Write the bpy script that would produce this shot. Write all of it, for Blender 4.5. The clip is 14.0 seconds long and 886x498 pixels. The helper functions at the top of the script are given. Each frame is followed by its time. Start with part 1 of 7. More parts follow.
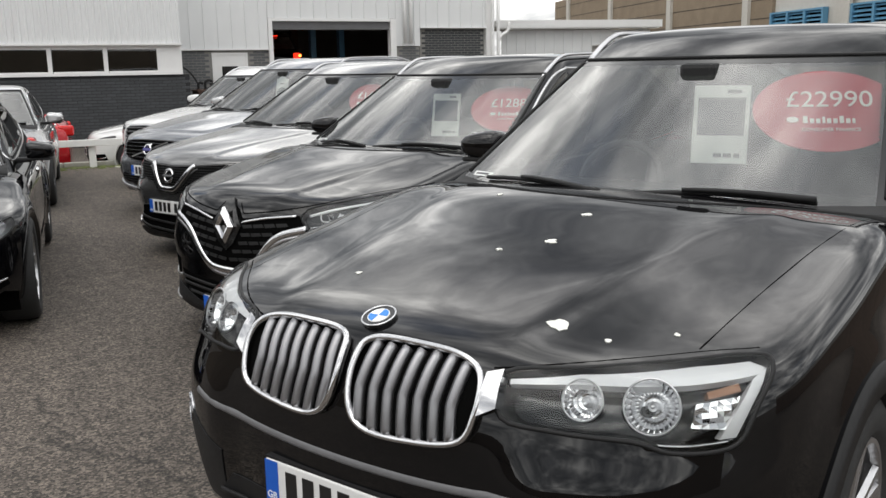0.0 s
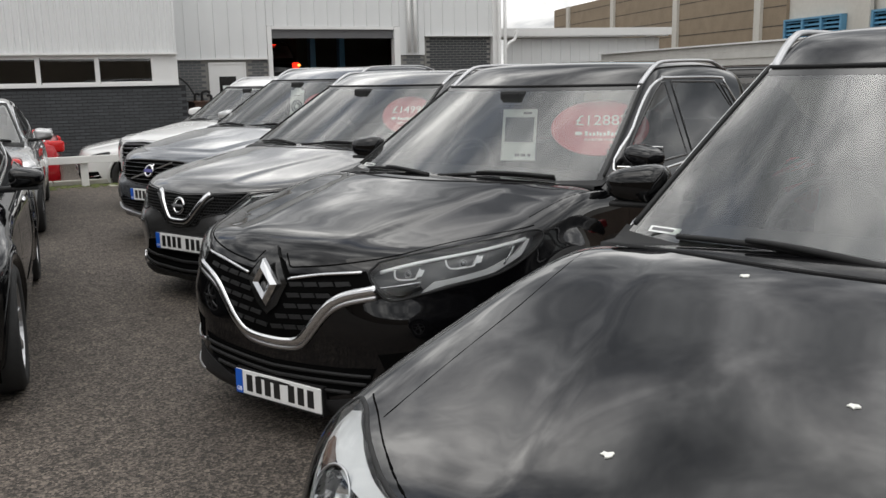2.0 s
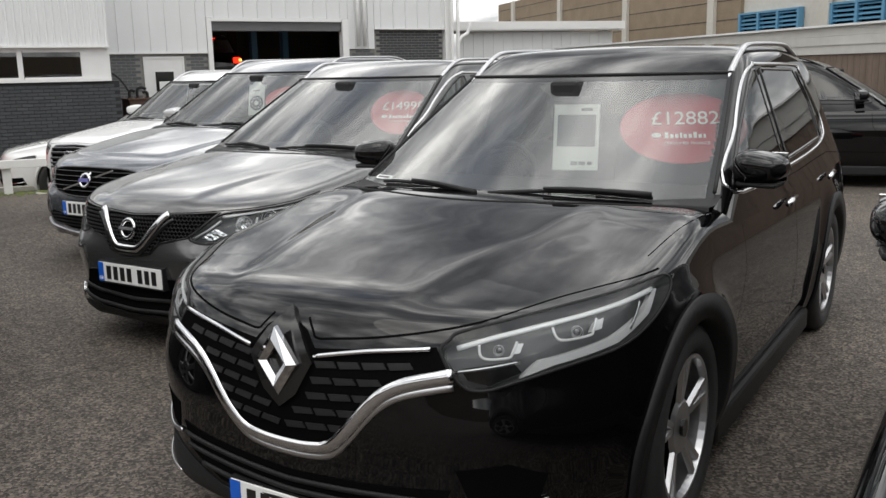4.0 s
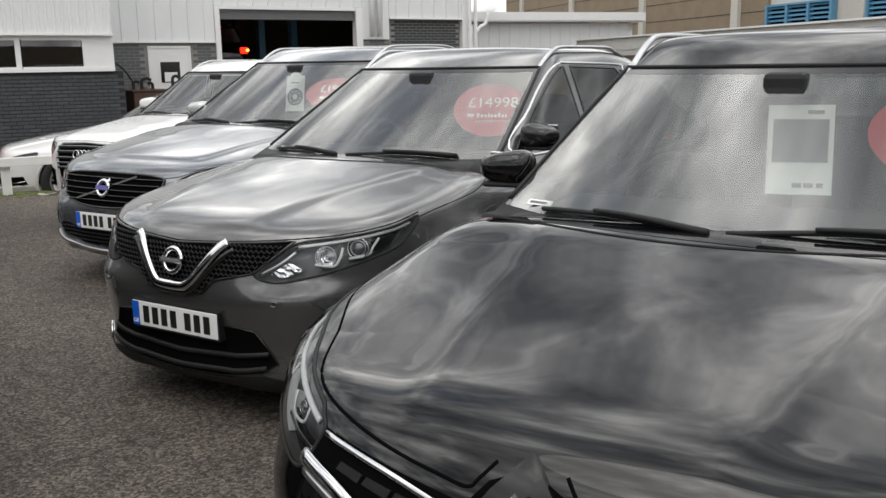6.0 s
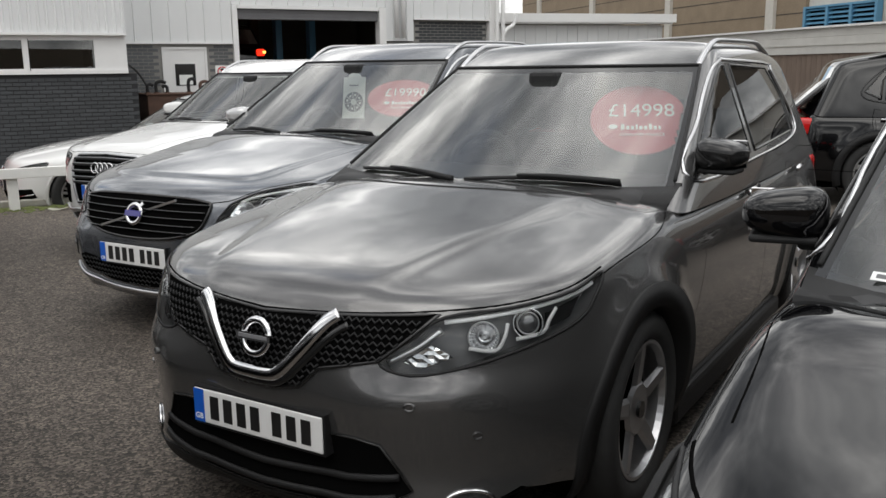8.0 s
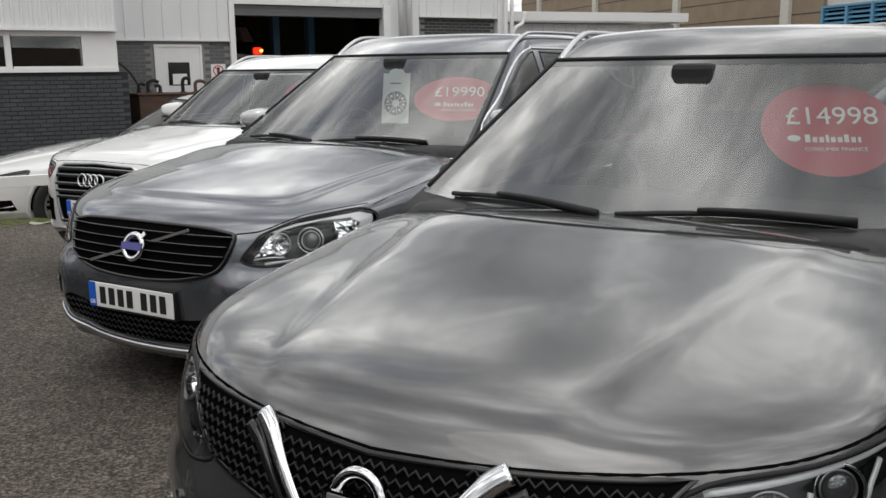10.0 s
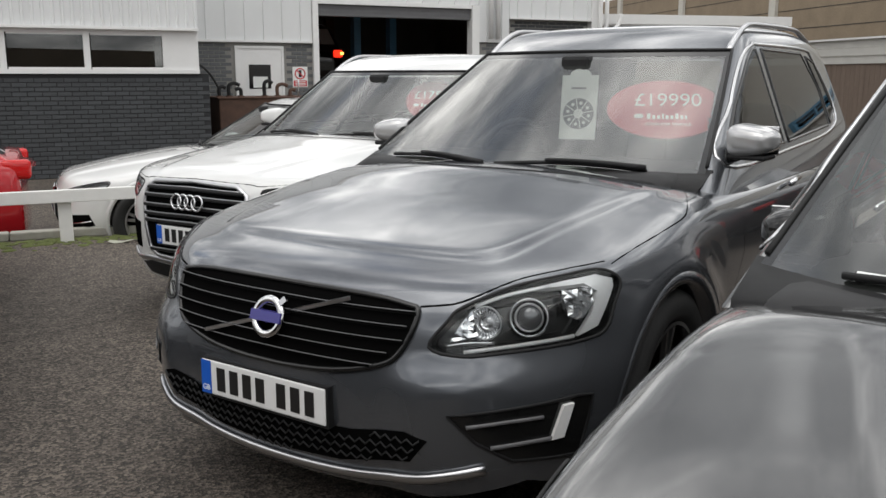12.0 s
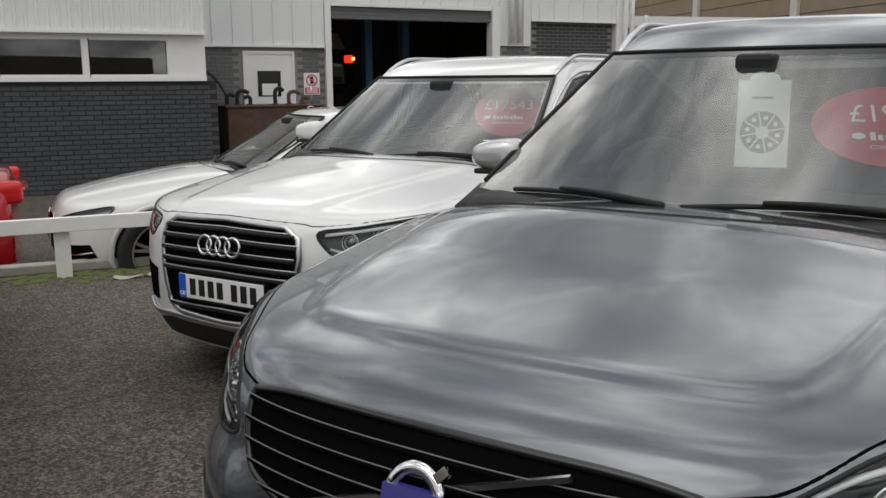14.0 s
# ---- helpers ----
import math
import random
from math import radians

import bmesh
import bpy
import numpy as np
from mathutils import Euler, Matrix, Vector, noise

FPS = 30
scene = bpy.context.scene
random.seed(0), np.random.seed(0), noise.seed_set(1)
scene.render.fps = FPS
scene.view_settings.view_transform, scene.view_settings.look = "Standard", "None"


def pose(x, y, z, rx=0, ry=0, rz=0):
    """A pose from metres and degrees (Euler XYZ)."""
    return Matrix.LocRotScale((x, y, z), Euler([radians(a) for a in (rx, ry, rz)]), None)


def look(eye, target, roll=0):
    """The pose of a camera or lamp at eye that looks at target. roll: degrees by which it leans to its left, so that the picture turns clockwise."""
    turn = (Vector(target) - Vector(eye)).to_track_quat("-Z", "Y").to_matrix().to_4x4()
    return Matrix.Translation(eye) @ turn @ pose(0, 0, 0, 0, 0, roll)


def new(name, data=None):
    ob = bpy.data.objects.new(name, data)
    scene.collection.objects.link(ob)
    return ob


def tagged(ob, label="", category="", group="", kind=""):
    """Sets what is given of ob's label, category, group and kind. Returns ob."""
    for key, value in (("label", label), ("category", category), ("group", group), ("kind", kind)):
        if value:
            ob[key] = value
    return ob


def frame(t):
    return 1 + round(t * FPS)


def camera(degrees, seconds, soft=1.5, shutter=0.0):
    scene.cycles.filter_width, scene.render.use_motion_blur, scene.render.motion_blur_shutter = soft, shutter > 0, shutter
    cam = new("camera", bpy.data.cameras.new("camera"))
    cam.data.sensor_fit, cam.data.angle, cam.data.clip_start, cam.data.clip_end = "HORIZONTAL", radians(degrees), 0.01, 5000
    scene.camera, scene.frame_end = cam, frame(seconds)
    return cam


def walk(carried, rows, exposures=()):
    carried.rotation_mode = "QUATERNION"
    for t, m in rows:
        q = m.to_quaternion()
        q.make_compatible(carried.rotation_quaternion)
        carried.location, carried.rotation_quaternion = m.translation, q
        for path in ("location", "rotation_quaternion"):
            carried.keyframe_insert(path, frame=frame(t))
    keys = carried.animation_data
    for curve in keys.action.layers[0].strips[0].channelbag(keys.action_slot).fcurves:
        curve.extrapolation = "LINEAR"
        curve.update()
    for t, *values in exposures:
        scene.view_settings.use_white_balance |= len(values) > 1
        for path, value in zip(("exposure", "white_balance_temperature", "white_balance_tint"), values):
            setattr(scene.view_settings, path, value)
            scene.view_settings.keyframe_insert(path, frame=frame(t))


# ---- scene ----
cam = camera(53.1, 14.0)
# seconds, place in metres, heading, pitch and roll in degrees
ROWS = [
    (0.0, 0.003, 0.680, 1.531, -0.22, -11.59, 0.99),
    (0.5, -0.169, 0.944, 1.532, -1.03, -11.64, 0.85),
    (1.0, -0.227, 1.263, 1.524, -1.10, -11.51, 1.12),
    (1.5, -0.285, 1.533, 1.545, -0.70, -11.24, 1.22),
    (2.0, -0.470, 1.780, 1.543, -0.89, -11.01, 1.14),
    (4.5, -0.952, 3.285, 1.503, -5.38, -11.37, 1.27),
    (5.0, -1.045, 3.586, 1.506, -5.26, -11.42, 1.26),
    (5.5, -1.258, 3.846, 1.514, -5.35, -11.56, 1.08),
    (6.0, -1.398, 4.106, 1.498, -5.27, -11.75, 0.88),
    (6.5, -1.493, 4.437, 1.521, -4.08, -11.59, 0.89),
    (7.0, -1.664, 4.724, 1.500, -3.90, -11.48, 0.91),
    (7.5, -1.795, 5.016, 1.485, -4.47, -11.48, 0.82),
    (10.0, -2.200, 6.431, 1.439, -5.68, -11.39, 0.54),
    (10.5, -2.379, 6.722, 1.441, -5.69, -11.28, 0.17),
    (11.0, -2.471, 7.028, 1.418, -4.15, -11.21, 0.04),
    (11.5, -2.539, 7.361, 1.439, -1.50, -10.83, 0.19),
    (12.0, -2.703, 7.670, 1.419, -1.68, -11.01, 0.05),
    (12.5, -2.788, 7.974, 1.397, -1.80, -11.41, 0.09),
    (13.0, -2.811, 8.299, 1.429, -1.71, -11.29, 0.24),
    (13.5, -3.010, 8.552, 1.423, -1.79, -10.93, 0.33),
    (14.0, -3.141, 8.809, 1.424, -1.90, -10.65, 0.37),
]
walk(cam, [(t, pose(x, y, z, 90 + pitch, roll, yaw)) for t, x, y, z, yaw, pitch, roll in ROWS], [(0.0, 0.08), (1.0, -0.05), (2.0, -0.12), (4.5, 0.15), (6.5, 0.1), (7.5, 0.02), (10.5, -0.18), (11.0, -0.18), (11.5, -0.14), (12.5, 0.0), (14.0, -0.38)])

# ---- light: a bright sky of broken cloud ----
world = bpy.data.worlds.new("sky")
scene.world = world
world.use_nodes = True
nt = world.node_tree
nt.nodes.clear()
w_out = nt.nodes.new("ShaderNodeOutputWorld")
w_bg = nt.nodes.new("ShaderNodeBackground")
w_sky = nt.nodes.new("ShaderNodeTexSky")
w_sky.sky_type = "NISHITA"
w_sky.sun_disc = False
w_sky.sun_elevation = radians(42)
w_sky.sun_rotation = radians(250)
w_co = nt.nodes.new("ShaderNodeTexCoord")


def sky_math(op, a, b=None):
    k = nt.nodes.new("ShaderNodeMath")
    k.operation = op
    for i, q in enumerate((a, b)):
        if q is None:
            continue
        if isinstance(q, (int, float)):
            k.inputs[i].default_value = q
        else:
            nt.links.new(q, k.inputs[i])
    return k.outputs[0]


# a cloud layer spread over a plane overhead, so that it closes up towards the horizon
w_sep = nt.nodes.new("ShaderNodeSeparateXYZ")
nt.links.new(w_co.outputs["Generated"], w_sep.inputs[0])
w_high = sky_math("ADD", sky_math("ABSOLUTE", w_sep.outputs[2]), 0.45)
w_plane = nt.nodes.new("ShaderNodeCombineXYZ")
nt.links.new(sky_math("DIVIDE", w_sep.outputs[0], w_high), w_plane.inputs[0])
nt.links.new(sky_math("DIVIDE", w_sep.outputs[1], w_high), w_plane.inputs[1])


def cloud_noise(scale, detail, rough, shift, distort=0.0):
    mp = nt.nodes.new("ShaderNodeMapping")
    mp.inputs["Location"].default_value = shift
    nt.links.new(w_plane.outputs[0], mp.inputs[0])
    n = nt.nodes.new("ShaderNodeTexNoise")
    n.inputs["Scale"].default_value = scale
    n.inputs["Detail"].default_value = detail
    n.inputs["Roughness"].default_value = rough
    n.inputs["Distortion"].default_value = distort
    nt.links.new(mp.outputs[0], n.inputs["Vector"])
    return n.outputs["Fac"]


def cloud_ramp(source, stops):
    r = nt.nodes.new("ShaderNodeValToRGB")
    for i, (at, colour) in enumerate(stops):
        e = r.color_ramp.elements[i] if i < 2 else r.color_ramp.elements.new(at)
        e.position, e.color = at, (*colour, 1)
    nt.links.new(source, r.inputs[0])
    return r.outputs[0]


w_bulk = cloud_noise(2.9, 9.0, 0.5, (0.7, 0.2, 0.0), 0.3)
w_cloud = cloud_ramp(w_bulk, ((0.34, (4.4, 4.5, 4.6)), (0.74, (22.0, 21.8, 21.2)), (0.44, (7.0, 7.1, 7.2)), (0.52, (11.5, 11.5, 11.5)), (0.59, (17.0, 16.9, 16.6))))
w_fine = cloud_ramp(cloud_noise(5.2, 8.0, 0.56, (3.1, 5.4, 0.0), 0.5), ((0.36, (0.55, 0.56, 0.58)), (0.66, (1.6, 1.59, 1.57)), (0.5, (0.92, 0.92, 0.92))))
w_mul = nt.nodes.new("ShaderNodeMixRGB")
w_mul.blend_type = "MULTIPLY"
w_mul.inputs[0].default_value = 1.0
nt.links.new(w_cloud, w_mul.inputs[1])
nt.links.new(w_fine, w_mul.inputs[2])
# blue gaps
w_gap = cloud_ramp(cloud_noise(1.9, 7.0, 0.5, (8.3, 1.6, 0.0), 0.3), ((0.64, (0.95, 0.95, 0.95)), (0.72, (0.3, 0.3, 0.3))))
w_mix = nt.nodes.new("ShaderNodeMixRGB")
nt.links.new(w_gap, w_mix.inputs[0])
nt.links.new(w_sky.outputs[0], w_mix.inputs[1])
# overcast light grows towards the zenith
w_zen = nt.nodes.new("ShaderNodeVectorMath")
w_zen.operation = "SCALE"
nt.links.new(w_mul.outputs[0], w_zen.inputs[0])
nt.links.new(sky_math("ADD", sky_math("MULTIPLY", sky_math("ABSOLUTE", w_sep.outputs[2]), 0.7), 0.45), w_zen.inputs["Scale"])
nt.links.new(w_zen.outputs[0], w_mix.inputs[2])
nt.links.new(w_mix.outputs[0], w_bg.inputs[0])
w_bg.inputs[1].default_value = 0.15
nt.links.new(w_bg.outputs[0], w_out.inputs[0])

sun = new("sun", bpy.data.lights.new("sun", "SUN"))
sun.data.energy = 0.6
sun.data.angle = radians(45)
sun.data.color = (1.0, 0.96, 0.9)
sun.matrix_world = look((0, 0, 40), (14, 18, 0))


# ---- materials ----
def material(name, colour, rough=0.5, metal=0.0, coat=0.0, vary=0.0, scale=30.0, bump=0.0, bscale=120.0, spec=0.5, random_vary=0.0, stretch=(1, 1, 1)):
    m = bpy.data.materials.new(name)
    m.use_nodes = True
    t = m.node_tree
    b = t.nodes["Principled BSDF"]
    b.inputs["Base Color"].default_value = (*colour, 1)
    b.inputs["Roughness"].default_value = rough
    b.inputs["Metallic"].default_value = metal
    b.inputs["Coat Weight"].default_value = coat
    b.inputs["Coat Roughness"].default_value = 0.02
    b.inputs["Specular IOR Level"].default_value = spec
    co = t.nodes.new("ShaderNodeTexCoord")
    mp = t.nodes.new("ShaderNodeMapping")
    mp.inputs["Scale"].default_value = stretch
    t.links.new(co.outputs["Object"], mp.inputs[0])
    if vary or random_vary:
        n1 = t.nodes.new("ShaderNodeTexNoise")
        n1.inputs["Scale"].default_value = scale
        n1.inputs["Detail"].default_value = 6
        n2 = t.nodes.new("ShaderNodeTexNoise")
        n2.inputs["Scale"].default_value = scale * 0.07
        n2.inputs["Detail"].default_value = 4
        t.links.new(mp.outputs[0], n1.inputs["Vector"])
        t.links.new(mp.outputs[0], n2.inputs["Vector"])
        add = t.nodes.new("ShaderNodeMath")
        add.operation = "ADD"
        t.links.new(n1.outputs["Fac"], add.inputs[0])
        t.links.new(n2.outputs["Fac"], add.inputs[1])
        last = add
        if random_vary:
            oi = t.nodes.new("ShaderNodeObjectInfo")
            ma = t.nodes.new("ShaderNodeMath")
            ma.operation = "MULTIPLY_ADD"
            ma.inputs[1].default_value = random_vary
            t.links.new(oi.outputs["Random"], ma.inputs[0])
            t.links.new(add.outputs[0], ma.inputs[2])
            last = ma
        rg = t.nodes.new("ShaderNodeMapRange")
        rg.inputs["From Min"].default_value = 0.5
        rg.inputs["From Max"].default_value = 1.5 + random_vary
        rg.inputs["To Min"].default_value = 1 - vary
        rg.inputs["To Max"].default_value = 1 + vary
        t.links.new(last.outputs[0], rg.inputs["Value"])
        mx = t.nodes.new("ShaderNodeVectorMath")
        mx.operation = "SCALE"
        mx.inputs[0].default_value = colour
        t.links.new(rg.outputs[0], mx.inputs["Scale"])
        t.links.new(mx.outputs[0], b.inputs["Base Color"])
    if bump:
        n3 = t.nodes.new("ShaderNodeTexNoise")
        n3.inputs["Scale"].default_value = bscale
        n3.inputs["Detail"].default_value = 4
        t.links.new(mp.outputs[0], n3.inputs["Vector"])
        bp = t.nodes.new("ShaderNodeBump")
        bp.inputs["Strength"].default_value = bump
        bp.inputs["Distance"].default_value = 0.01
        t.links.new(n3.outputs["Fac"], bp.inputs["Height"])
        t.links.new(bp.outputs[0], b.inputs["Normal"])
    return m


def glass_material(name, tint, ior=1.5, film=0.0):
    m = bpy.data.materials.new(name)
    m.use_nodes = True
    t = m.node_tree
    t.nodes.clear()
    out = t.nodes.new("ShaderNodeOutputMaterial")
    tr = t.nodes.new("ShaderNodeBsdfTransparent")
    tr.inputs[0].default_value = (*tint, 1)
    gl = t.nodes.new("ShaderNodeBsdfGlossy")
    gl.inputs["Roughness"].default_value = 0.01
    fr = t.nodes.new("ShaderNodeFresnel")
    fr.inputs[0].default_value = ior
    mx = t.nodes.new("ShaderNodeMixShader")
    t.links.new(fr.outputs[0], mx.inputs[0])
    t.links.new(tr.outputs[0], mx.inputs[1])
    t.links.new(gl.outputs[0], mx.inputs[2])
    # thin diffuse film: dust, and a pale haze painted in to lighten the glass
    if film:
        dust = t.nodes.new("ShaderNodeBsdfDiffuse")
        dust.inputs[0].default_value = (0.72, 0.76, 0.72, 1)
        co = t.nodes.new("ShaderNodeTexCoord")
        n = t.nodes.new("ShaderNodeTexNoise")
        n.inputs["Scale"].default_value = 2.5
        n.inputs["Detail"].default_value = 8
        r = t.nodes.new("ShaderNodeMapRange")
        r.inputs["From Min"].default_value, r.inputs["From Max"].default_value = 0.3, 0.7
        r.inputs["To Min"].default_value, r.inputs["To Max"].default_value = film * 0.6, film * 1.4
        fm = t.nodes.new("ShaderNodeMixShader")
        t.links.new(co.outputs["Object"], n.inputs["Vector"])
        t.links.new(n.outputs["Fac"], r.inputs["Value"])
        t.links.new(r.outputs[0], fm.inputs[0])
        t.links.new(mx.outputs[0], fm.inputs[1])
        t.links.new(dust.outputs[0], fm.inputs[2])
        mx = fm
    t.links.new(mx.outputs[0], out.inputs[0])
    return m


def glow_material(name, colour, strength):
    m = bpy.data.materials.new(name)
    m.use_nodes = True
    b = m.node_tree.nodes["Principled BSDF"]
    b.inputs["Base Color"].default_value = (*colour, 1)
    b.inputs["Emission Color"].default_value = (*colour, 1)
    b.inputs["Emission Strength"].default_value = strength
    return m


def car_paint(name, colour, flake=0.0, dust=0.03, under=0.15):
    """Lacquered paint with fine metal flake and a thin uneven film of road dust."""
    m = material(name, colour, rough=0.22, metal=flake, coat=1.0, spec=under)
    t = m.node_tree
    b = t.nodes["Principled BSDF"]
    co = t.nodes.new("ShaderNodeTexCoord")
    n = t.nodes.new("ShaderNodeTexNoise")
    n.inputs["Scale"].default_value = 3.0
    n.inputs["Detail"].default_value = 8
    n.inputs["Roughness"].default_value = 0.7
    t.links.new(co.outputs["Object"], n.inputs["Vector"])
    r = t.nodes.new("ShaderNodeMapRange")
    r.inputs["From Min"].default_value = 0.35
    r.inputs["From Max"].default_value = 0.75
    r.inputs["To Min"].default_value = 0.02
    r.inputs["To Max"].default_value = 0.02 + dust
    t.links.new(n.outputs["Fac"], r.inputs["Value"])
    t.links.new(r.outputs[0], b.inputs["Coat Roughness"])
    mix = t.nodes.new("ShaderNodeMixRGB")
    mix.inputs[1].default_value = (*colour, 1)
    mix.inputs[2].default_value = (0.16, 0.15, 0.13, 1)
    r2 = t.nodes.new("ShaderNodeMapRange")
    r2.inputs["From Min"].default_value = 0.4
    r2.inputs["From Max"].default_value = 0.8
    r2.inputs["To Max"].default_value = dust
    t.links.new(n.outputs["Fac"], r2.inputs["Value"])
    t.links.new(r2.outputs[0], mix.inputs[0])
    t.links.new(mix.outputs[0], b.inputs["Base Color"])
    return m


def asphalt_material():
    """Worn tarmac: pale and dark stones in a brown-grey binder, large stains, a few cracks."""
    m = material("asphalt", (0.09, 0.082, 0.072), 0.85)
    t = m.node_tree
    b = t.nodes["Principled BSDF"]
    co = t.nodes.new("ShaderNodeTexCoord")

    def noise_of(scale, detail, lo, hi, a, c):
        n = t.nodes.new("ShaderNodeTexNoise")
        n.inputs["Scale"].default_value = scale
        n.inputs["Detail"].default_value = detail
        t.links.new(co.outputs["Object"], n.inputs["Vector"])
        r = t.nodes.new("ShaderNodeMapRange")
        r.inputs["From Min"].default_value, r.inputs["From Max"].default_value = lo, hi
        r.inputs["To Min"].default_value, r.inputs["To Max"].default_value = a, c
        t.links.new(n.outputs["Fac"], r.inputs["Value"])
        return r

    def times(p, q):
        k = t.nodes.new("ShaderNodeMath")
        k.operation = "MULTIPLY"
        t.links.new(p.outputs[0], k.inputs[0])
        t.links.new(q.outputs[0], k.inputs[1])
        return k

    vo = t.nodes.new("ShaderNodeTexVoronoi")
    vo.inputs["Scale"].default_value = 92
    t.links.new(co.outputs["Object"], vo.inputs["Vector"])
    sep = t.nodes.new("ShaderNodeSeparateColor")
    t.links.new(vo.outputs["Color"], sep.inputs[0])
    stone = t.nodes.new("ShaderNodeMapRange")
    stone.inputs["To Min"].default_value, stone.inputs["To Max"].default_value = 0.25, 2.0
    pw = t.nodes.new("ShaderNodeMath")
    pw.operation = "POWER"
    pw.inputs[1].default_value = 1.7
    t.links.new(sep.outputs[0], pw.inputs[0])
    t.links.new(pw.outputs[0], stone.inputs["Value"])
    k = times(times(stone, noise_of(0.5, 5, 0.35, 0.65, 0.8, 1.2)), noise_of(9, 5, 0.35, 0.65, 0.82, 1.18))
    # cracks and joints
    vc = t.nodes.new("ShaderNodeTexVoronoi")
    vc.feature = "DISTANCE_TO_EDGE"
    vc.inputs["Scale"].default_value = 0.16
    wob = t.nodes.new("ShaderNodeTexNoise")
    wob.inputs["Scale"].default_value = 1.5
    wob.inputs["Detail"].default_value = 6
    t.links.new(co.outputs["Object"], wob.inputs["Vector"])
    mixv = t.nodes.new("ShaderNodeVectorMath")
    mixv.operation = "MULTIPLY_ADD"
    mixv.inputs[1].default_value = (1.2, 1.2, 0)
    t.links.new(wob.outputs["Color"], mixv.inputs[0])
    t.links.new(co.outputs["Object"], mixv.inputs[2])
    t.links.new(mixv.outputs[0], vc.inputs["Vector"])
    cr = t.nodes.new("ShaderNodeMapRange")
    cr.inputs["From Min"].default_value, cr.inputs["From Max"].default_value = 0.0005, 0.0035
    cr.inputs["To Min"].default_value, cr.inputs["To Max"].default_value = 0.5, 1.0
    t.links.new(vc.outputs["Distance"], cr.inputs["Value"])
    k = times(k, cr)
    sc = t.nodes.new("ShaderNodeVectorMath")
    sc.operation = "SCALE"
    sc.inputs[0].default_value = (0.089, 0.074, 0.061)
    t.links.new(k.outputs[0], sc.inputs["Scale"])
    t.links.new(sc.outputs[0], b.inputs["Base Color"])
    bp = t.nodes.new("ShaderNodeBump")
    bp.inputs["Strength"].default_value = 0.6
    bp.inputs["Distance"].default_value = 0.006
    t.links.new(vo.outputs["Distance"], bp.inputs["Height"])
    t.links.new(bp.outputs[0], b.inputs["Normal"])
    return m


